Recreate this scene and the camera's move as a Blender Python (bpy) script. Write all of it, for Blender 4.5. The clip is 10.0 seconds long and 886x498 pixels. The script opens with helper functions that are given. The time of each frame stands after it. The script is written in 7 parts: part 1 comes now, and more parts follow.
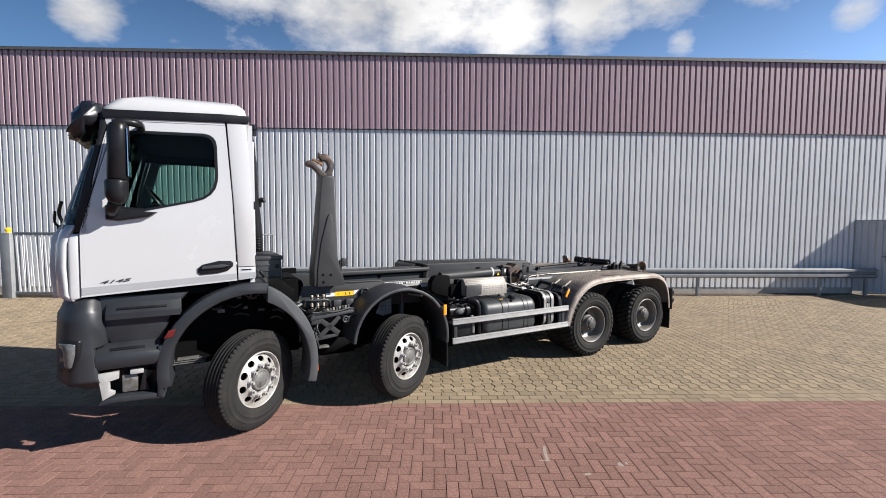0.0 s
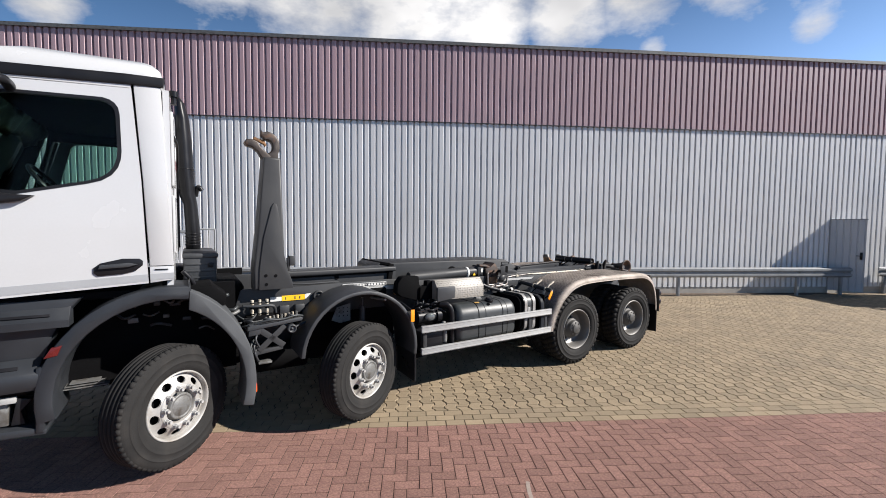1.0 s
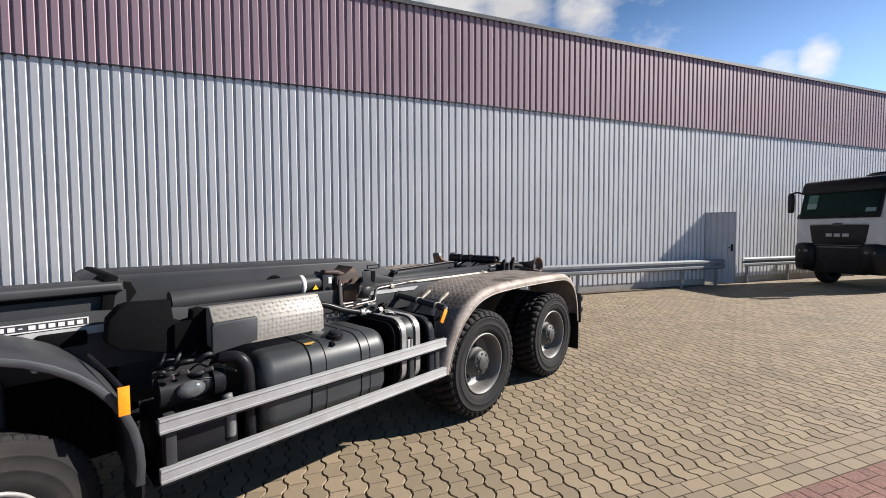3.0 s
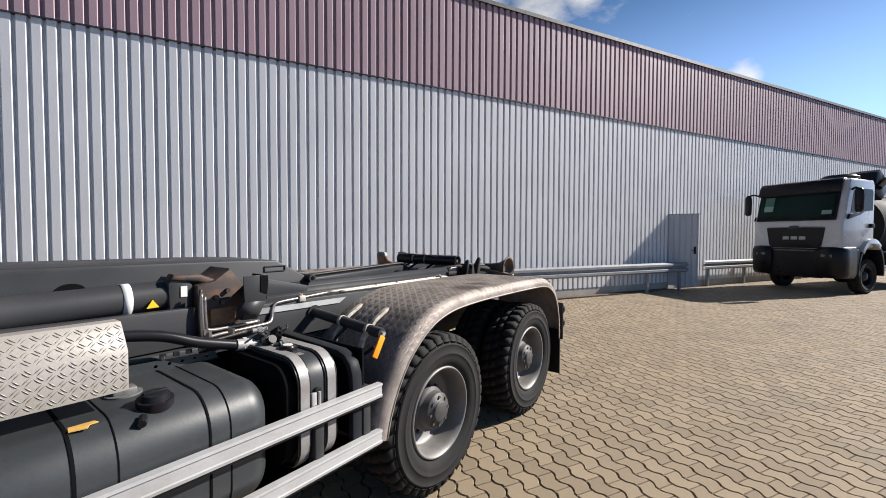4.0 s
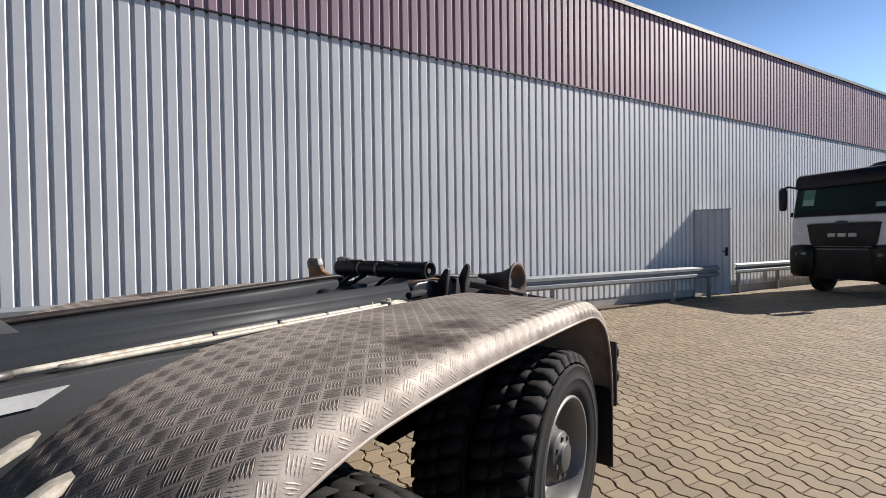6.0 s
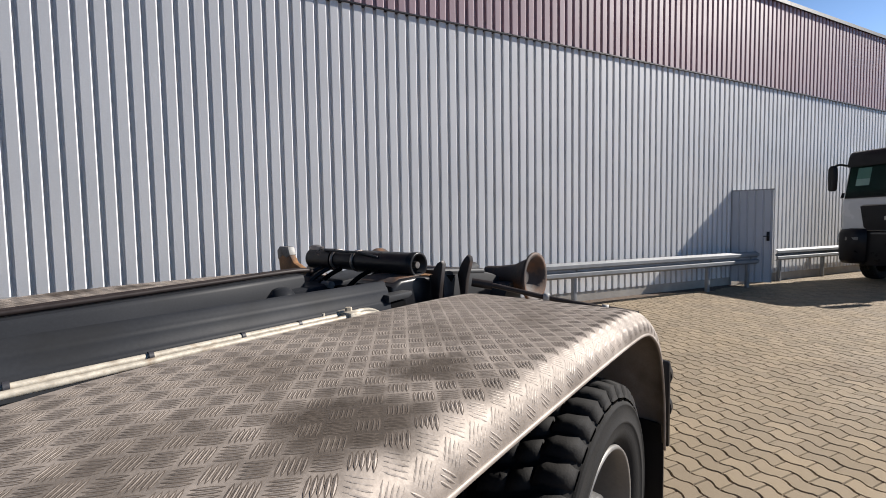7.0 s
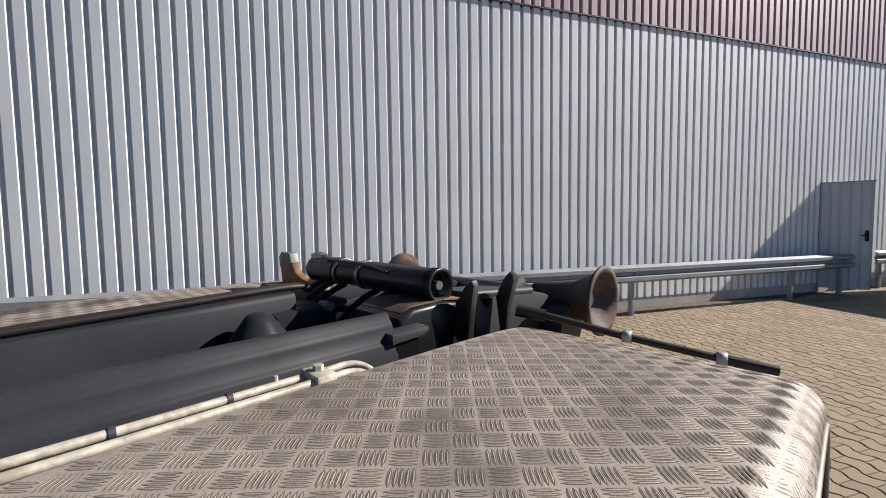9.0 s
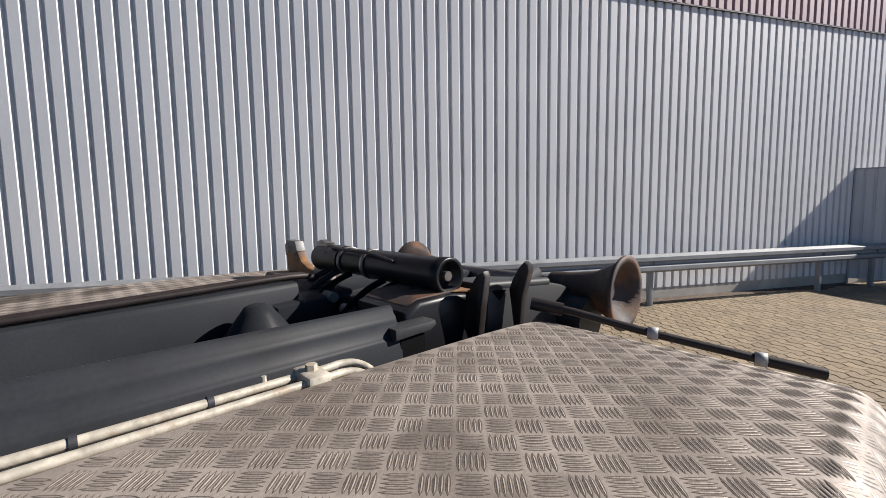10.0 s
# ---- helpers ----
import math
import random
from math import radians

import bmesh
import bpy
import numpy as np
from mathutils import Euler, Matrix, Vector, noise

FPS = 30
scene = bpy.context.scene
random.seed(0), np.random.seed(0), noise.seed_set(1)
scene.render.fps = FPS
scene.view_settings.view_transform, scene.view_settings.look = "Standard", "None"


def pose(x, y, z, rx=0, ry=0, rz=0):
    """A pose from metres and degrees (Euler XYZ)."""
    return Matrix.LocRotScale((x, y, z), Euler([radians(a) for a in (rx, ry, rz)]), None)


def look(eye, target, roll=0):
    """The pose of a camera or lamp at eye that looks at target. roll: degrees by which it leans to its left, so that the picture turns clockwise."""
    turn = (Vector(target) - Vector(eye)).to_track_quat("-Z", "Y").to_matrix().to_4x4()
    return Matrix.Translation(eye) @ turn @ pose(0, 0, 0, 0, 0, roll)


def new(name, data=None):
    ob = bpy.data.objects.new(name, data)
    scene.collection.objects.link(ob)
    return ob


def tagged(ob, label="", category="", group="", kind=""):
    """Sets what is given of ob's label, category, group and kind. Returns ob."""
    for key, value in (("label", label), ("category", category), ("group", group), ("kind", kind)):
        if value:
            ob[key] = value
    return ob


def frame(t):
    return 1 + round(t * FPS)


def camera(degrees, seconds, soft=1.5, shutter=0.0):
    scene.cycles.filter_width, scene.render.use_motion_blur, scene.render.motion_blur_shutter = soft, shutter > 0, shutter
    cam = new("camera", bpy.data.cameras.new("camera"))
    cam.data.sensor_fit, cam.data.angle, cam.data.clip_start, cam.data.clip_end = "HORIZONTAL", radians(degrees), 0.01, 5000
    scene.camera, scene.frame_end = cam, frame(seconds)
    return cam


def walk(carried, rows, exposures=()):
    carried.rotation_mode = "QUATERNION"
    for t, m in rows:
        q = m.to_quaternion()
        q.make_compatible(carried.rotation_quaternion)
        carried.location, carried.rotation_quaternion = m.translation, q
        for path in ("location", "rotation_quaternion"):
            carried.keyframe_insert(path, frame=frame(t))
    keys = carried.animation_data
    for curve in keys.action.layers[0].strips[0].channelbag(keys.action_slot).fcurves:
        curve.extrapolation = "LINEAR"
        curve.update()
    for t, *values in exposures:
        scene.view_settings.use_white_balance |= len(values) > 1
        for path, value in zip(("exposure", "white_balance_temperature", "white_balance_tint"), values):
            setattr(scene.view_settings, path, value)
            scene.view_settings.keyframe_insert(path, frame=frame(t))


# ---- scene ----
cam = camera(95.0, 10.0, 0.95)
PATH = [
    (0, (-3.924, -12.876, 2.116), (-3.87, -10.88, 2.01), 0.3),
    (0.5, (-3.879, -12.622, 2.063), (-3.788, -10.627, 1.956), 0.5),
    (1, (-3.783, -12.175, 2.036), (-3.621, -10.184, 1.932), 0.5),
    (1.5, (-3.664, -11.659, 1.978), (-3.396, -9.68, 1.878), 0.5),
    (2, (-3.41, -11.136, 1.92), (-3.01, -9.178, 1.834), 0.2),
    (2.5, (-3.22, -10.535, 1.872), (-2.676, -8.612, 1.783), 0.2),
    (2.7, (-3.118, -10.292, 1.868), (-2.527, -8.384, 1.781), -0.1),
    (3.8, (-2.547, -8.905, 1.704), (-1.706, -7.092, 1.629), 0.3),
    (4, (-2.419, -8.715, 1.705), (-1.555, -6.912, 1.639), 0.2),
    (4.5, (-2.102, -8.293, 1.674), (-1.207, -6.505, 1.634), -0.4),
    (5, (-1.84, -7.861, 1.602), (-0.945, -6.073, 1.581), -0.7),
    (5.5, (-1.598, -7.496, 1.614), (-0.723, -5.697, 1.586), -0.6),
    (5.7, (-1.499, -7.362, 1.614), (-0.629, -5.562, 1.584), -0.7),
    (6.8, (-1.125, -6.588, 1.557), (-0.227, -4.801, 1.519), -1.0),
    (7, (-1.009, -6.588, 1.602), (-0.217, -4.755, 1.497), -0.9),
    (7.5, (-0.836, -6.475, 1.626), (-0.143, -4.604, 1.495), -0.3),
    (8, (-0.733, -6.383, 1.638), (-0.106, -4.488, 1.512), -0.4),
    (8.5, (-0.722, -6.22, 1.63), (-0.119, -4.316, 1.521), -0.8),
    (9, (-0.753, -6.09, 1.635), (-0.16, -4.184, 1.513), -0.8),
    (9.5, (-0.738, -6.049, 1.633), (-0.166, -4.138, 1.485), -0.7),
    (10, (-0.708, -5.999, 1.627), (-0.184, -4.077, 1.449), -0.8),

]
walk(cam, [(t, look(eye, target, roll)) for t, eye, target, roll in PATH], exposures=((0.0, 0.98, 6630, 11), (4.5, 0.92, 6630, 12), (7.0, 0.81, 6690, 11.5), (10.0, 0.81, 6720, 12)))

# ---- world and sun ----
SUN_TO = Vector((1.0, -0.185, 0.66)).normalized()
world = bpy.data.worlds.new("sky")
scene.world = world
world.use_nodes = True
wn, wl = world.node_tree.nodes, world.node_tree.links
wn.clear()
w_out = wn.new("ShaderNodeOutputWorld")
w_bg = wn.new("ShaderNodeBackground")
w_sky = wn.new("ShaderNodeTexSky")
w_sky.sky_type = "NISHITA"
w_sky.sun_disc = False
w_sky.sun_elevation = math.asin(SUN_TO.z)
w_sky.sun_rotation = math.atan2(SUN_TO.x, SUN_TO.y)
w_sky.air_density, w_sky.dust_density, w_sky.ozone_density = 1.15, 0.0, 6.0
w_co = wn.new("ShaderNodeTexCoord")
w_map = wn.new("ShaderNodeMapping")
w_map.inputs["Scale"].default_value = (1.0, 1.0, 1.9)
w_n1 = wn.new("ShaderNodeTexNoise")
w_n1.inputs["Scale"].default_value = 7.0
w_n1.inputs["Detail"].default_value = 10.0
w_n1.inputs["Roughness"].default_value = 0.62
wl.new(w_co.outputs["Generated"], w_map.inputs["Vector"])
wl.new(w_map.outputs["Vector"], w_n1.inputs["Vector"])
# cumulus banks: a centre in the sky, its half width, and how solid it is
banks = [((-0.38, 0.80, 0.50), 0.17, 1.0), ((-0.20, 0.85, 0.50), 0.22, 1.0), ((0.0, 0.87, 0.49), 0.22, 1.0), ((0.16, 0.86, 0.47), 0.20, 1.0), ((0.31, 0.83, 0.45), 0.15, 1.0), ((0.44, 0.78, 0.47), 0.13, 0.9), ((0.55, 0.70, 0.45), 0.10, 0.9),
         ((0.61, 0.63, 0.49), 0.06, 0.7), ((0.484, 0.80, 0.36), 0.042, 0.75), ((0.675, 0.65, 0.35), 0.045, 0.66), ((-0.587, 0.726, 0.365), 0.075, 0.85), ((0.81, 0.505, 0.287), 0.06, 0.72), ((0.845, 0.455, 0.29), 0.05, 0.7)]
cover = None
for centre, wide, solid in banks:
    dist = wn.new("ShaderNodeVectorMath")
    dist.operation = "DISTANCE"
    wl.new(w_co.outputs["Generated"], dist.inputs[0])
    dist.inputs[1].default_value = Vector(centre).normalized()
    mr = wn.new("ShaderNodeMapRange")
    mr.interpolation_type = "SMOOTHSTEP"
    mr.inputs["From Min"].default_value, mr.inputs["From Max"].default_value = wide, wide * 0.15
    mr.inputs["To Min"].default_value, mr.inputs["To Max"].default_value = 0.0, solid
    wl.new(dist.outputs["Value"], mr.inputs["Value"])
    if cover is None:
        cover = mr.outputs["Result"]
    else:
        mxm = wn.new("ShaderNodeMath")
        mxm.operation = "MAXIMUM"
        wl.new(cover, mxm.inputs[0])
        wl.new(mr.outputs["Result"], mxm.inputs[1])
        cover = mxm.outputs["Value"]
w_add = wn.new("ShaderNodeMath")
w_add.operation = "MULTIPLY_ADD"
wl.new(cover, w_add.inputs[0])
w_add.inputs[1].default_value = 0.50
wl.new(w_n1.outputs["Fac"], w_add.inputs[2])
w_ramp = wn.new("ShaderNodeValToRGB")
w_ramp.color_ramp.elements[0].position = 0.60
w_ramp.color_ramp.elements[1].position = 0.98
w_mix = wn.new("ShaderNodeMixRGB")
w_cl = wn.new("ShaderNodeValToRGB")
w_cl.color_ramp.elements[0].position, w_cl.color_ramp.elements[0].color = 0.38, (17.2, 17.3, 17.5, 1)
w_cl.color_ramp.elements[1].position, w_cl.color_ramp.elements[1].color = 0.66, (10.8, 11.0, 11.4, 1)
wl.new(w_add.outputs["Value"], w_ramp.inputs["Fac"])
w_n2 = wn.new("ShaderNodeTexNoise")
w_n2.inputs["Scale"].default_value, w_n2.inputs["Detail"].default_value = 3.2, 4.0
wl.new(w_map.outputs["Vector"], w_n2.inputs["Vector"])
wl.new(w_n2.outputs["Fac"], w_cl.inputs["Fac"])
wl.new(w_ramp.outputs["Color"], w_mix.inputs["Fac"])
w_hue = wn.new("ShaderNodeHueSaturation")
w_hue.inputs["Saturation"].default_value, w_hue.inputs["Value"].default_value = 1.3, 0.85
wl.new(w_sky.outputs["Color"], w_hue.inputs["Color"])
w_sep = wn.new("ShaderNodeSeparateXYZ")
wl.new(w_co.outputs["Generated"], w_sep.inputs["Vector"])
w_hz = wn.new("ShaderNodeMapRange")
w_hz.interpolation_type = "SMOOTHSTEP"
w_hz.inputs["From Min"].default_value, w_hz.inputs["From Max"].default_value = 0.66, 0.0
w_hz.inputs["To Min"].default_value, w_hz.inputs["To Max"].default_value = 0.0, 1.0
wl.new(w_sep.outputs["Z"], w_hz.inputs["Value"])
w_haze = wn.new("ShaderNodeMixRGB")
w_haze.blend_type = "ADD"
w_haze.inputs["Color2"].default_value = (11.2, 16.6, 27.8, 1)
# the haze is brighter towards the sun's side of the sky
w_half = wn.new("ShaderNodeMath")
w_half.operation = "MULTIPLY_ADD"
w_half.inputs[1].default_value, w_half.inputs[2].default_value = 0.5, 0.5
wl.new(w_sep.outputs["X"], w_half.inputs[0])
w_side = wn.new("ShaderNodeValToRGB")
ramp = w_side.color_ramp
ramp.elements[0].position, ramp.elements[0].color = 0.15, (0.26, 0.26, 0.26, 1)
ramp.elements[1].position, ramp.elements[1].color = 0.97, (1, 1, 1, 1)
for place, level in ((0.55, 0.47), (0.80, 0.64)):
    ramp.elements.new(place).color = (level, level, level, 1)
wl.new(w_half.outputs["Value"], w_side.inputs["Fac"])
w_lit = wn.new("ShaderNodeMath")
w_lit.operation = "MULTIPLY"
wl.new(w_hz.outputs["Result"], w_lit.inputs[0])
wl.new(w_side.outputs["Color"], w_lit.inputs[1])
wl.new(w_lit.outputs["Value"], w_haze.inputs["Fac"])
wl.new(w_hue.outputs["Color"], w_haze.inputs["Color1"])
wl.new(w_haze.outputs["Color"], w_mix.inputs["Color1"])
wl.new(w_cl.outputs["Color"], w_mix.inputs["Color2"])
wl.new(w_mix.outputs["Color"], w_bg.inputs["Color"])
wl.new(w_bg.outputs["Background"], w_out.inputs["Surface"])
w_bg.inputs["Strength"].default_value = 0.030

sun = new("sun", bpy.data.lights.new("sun", "SUN"))
sun.data.energy = 5.0
sun.data.angle = radians(0.5)
sun.data.color = (1.0, 0.965, 0.915)
sun.matrix_world = look(SUN_TO * 40, (0, 0, 0))


# ---- materials ----
def material(name, base, rough=0.5, metal=0.0, var=0.12, scale=6.0, bump=0.05, bscale=90.0, second=None, amount=0.0, sscale=2.0, spread=0.0, coat=0.0, sharp=0.12, gloss=0.5):
    """A surface with grain, slow variation and, where given, stains of a second colour."""
    m = bpy.data.materials.new(name)
    m.use_nodes = True
    nt = m.node_tree
    b = nt.nodes["Principled BSDF"]
    co = nt.nodes.new("ShaderNodeTexCoord")
    n1 = nt.nodes.new("ShaderNodeTexNoise")
    n1.inputs["Scale"].default_value, n1.inputs["Detail"].default_value = scale, 6.0
    nt.links.new(co.outputs["Object"], n1.inputs["Vector"])
    n2 = nt.nodes.new("ShaderNodeTexNoise")
    n2.inputs["Scale"].default_value, n2.inputs["Detail"].default_value = bscale, 4.0
    nt.links.new(co.outputs["Object"], n2.inputs["Vector"])
    r = nt.nodes.new("ShaderNodeMapRange")
    r.inputs["From Min"].default_value, r.inputs["From Max"].default_value = 0.3, 0.7
    r.inputs["To Min"].default_value, r.inputs["To Max"].default_value = 1 - var, 1 + var
    nt.links.new(n1.outputs["Fac"], r.inputs["Value"])
    g = nt.nodes.new("ShaderNodeMapRange")
    g.inputs["From Min"].default_value, g.inputs["From Max"].default_value = 0.3, 0.7
    g.inputs["To Min"].default_value, g.inputs["To Max"].default_value = 1 - var * 0.6, 1 + var * 0.6
    nt.links.new(n2.outputs["Fac"], g.inputs["Value"])
    mul = nt.nodes.new("ShaderNodeMath")
    mul.operation = "MULTIPLY"
    nt.links.new(r.outputs["Result"], mul.inputs[0])
    nt.links.new(g.outputs["Result"], mul.inputs[1])
    value = mul.outputs["Value"]
    if spread:
        oi = nt.nodes.new("ShaderNodeObjectInfo")
        ge = nt.nodes.new("ShaderNodeNewGeometry")
        add = nt.nodes.new("ShaderNodeMath")
        add.operation = "ADD"
        nt.links.new(oi.outputs["Random"], add.inputs[0])
        nt.links.new(ge.outputs["Random Per Island"], add.inputs[1])
        fr = nt.nodes.new("ShaderNodeMath")
        fr.operation = "FRACT"
        nt.links.new(add.outputs["Value"], fr.inputs[0])
        sp = nt.nodes.new("ShaderNodeMapRange")
        sp.inputs["To Min"].default_value, sp.inputs["To Max"].default_value = 1 - spread, 1 + spread
        nt.links.new(fr.outputs["Value"], sp.inputs["Value"])
        m2 = nt.nodes.new("ShaderNodeMath")
        m2.operation = "MULTIPLY"
        nt.links.new(value, m2.inputs[0])
        nt.links.new(sp.outputs["Result"], m2.inputs[1])
        value = m2.outputs["Value"]
    colour = nt.nodes.new("ShaderNodeVectorMath")
    colour.operation = "SCALE"
    colour.inputs[0].default_value = base
    nt.links.new(value, colour.inputs["Scale"])
    out = colour.outputs["Vector"]
    if second:
        n3 = nt.nodes.new("ShaderNodeTexNoise")
        n3.inputs["Scale"].default_value, n3.inputs["Detail"].default_value = sscale, 8.0
        nt.links.new(co.outputs["Object"], n3.inputs["Vector"])
        rr = nt.nodes.new("ShaderNodeMapRange")
        rr.inputs["From Min"].default_value, rr.inputs["From Max"].default_value = 0.62 - 0.3 * amount, 0.62 - 0.3 * amount + sharp
        nt.links.new(n3.outputs["Fac"], rr.inputs["Value"])
        mx = nt.nodes.new("ShaderNodeMixRGB")
        mx.inputs["Color2"].default_value = (*second, 1)
        nt.links.new(rr.outputs["Result"], mx.inputs["Fac"])
        nt.links.new(out, mx.inputs["Color1"])
        out = mx.outputs["Color"]
    nt.links.new(out, b.inputs["Base Color"])
    b.inputs["Metallic"].default_value = metal
    rg = nt.nodes.new("ShaderNodeMapRange")
    rg.inputs["From Min"].default_value, rg.inputs["From Max"].default_value = 0.3, 0.7
    rg.inputs["To Min"].default_value, rg.inputs["To Max"].default_value = max(0.03, rough - 0.08), min(1.0, rough + 0.08)
    nt.links.new(n1.outputs["Fac"], rg.inputs["Value"])
    nt.links.new(rg.outputs["Result"], b.inputs["Roughness"])
    b.inputs["Coat Weight"].default_value = coat
    b.inputs["Specular IOR Level"].default_value = gloss
    if bump:
        bp = nt.nodes.new("ShaderNodeBump")
        bp.inputs["Strength"].default_value = bump
        bp.inputs["Distance"].default_value = 0.01
        nt.links.new(n2.outputs["Fac"], bp.inputs["Height"])
        nt.links.new(bp.outputs["Normal"], b.inputs["Normal"])
    return m


def glass_material(name, tint, rough=0.02, ior=1.32):
    m = bpy.data.materials.new(name)
    m.use_nodes = True
    nt = m.node_tree
    nt.nodes.clear()
    o = nt.nodes.new("ShaderNodeOutputMaterial")
    tr = nt.nodes.new("ShaderNodeBsdfTransparent")
    tr.inputs["Color"].default_value = (*tint, 1)
    gl = nt.nodes.new("ShaderNodeBsdfGlossy")
    gl.inputs["Roughness"].default_value = rough
    fr = nt.nodes.new("ShaderNodeFresnel")
    fr.inputs["IOR"].default_value = ior
    mx = nt.nodes.new("ShaderNodeMixShader")
    nt.links.new(fr.outputs["Fac"], mx.inputs["Fac"])
    nt.links.new(tr.outputs["BSDF"], mx.inputs[1])
    nt.links.new(gl.outputs["BSDF"], mx.inputs[2])
    nt.links.new(mx.outputs["Shader"], o.inputs["Surface"])
    return m


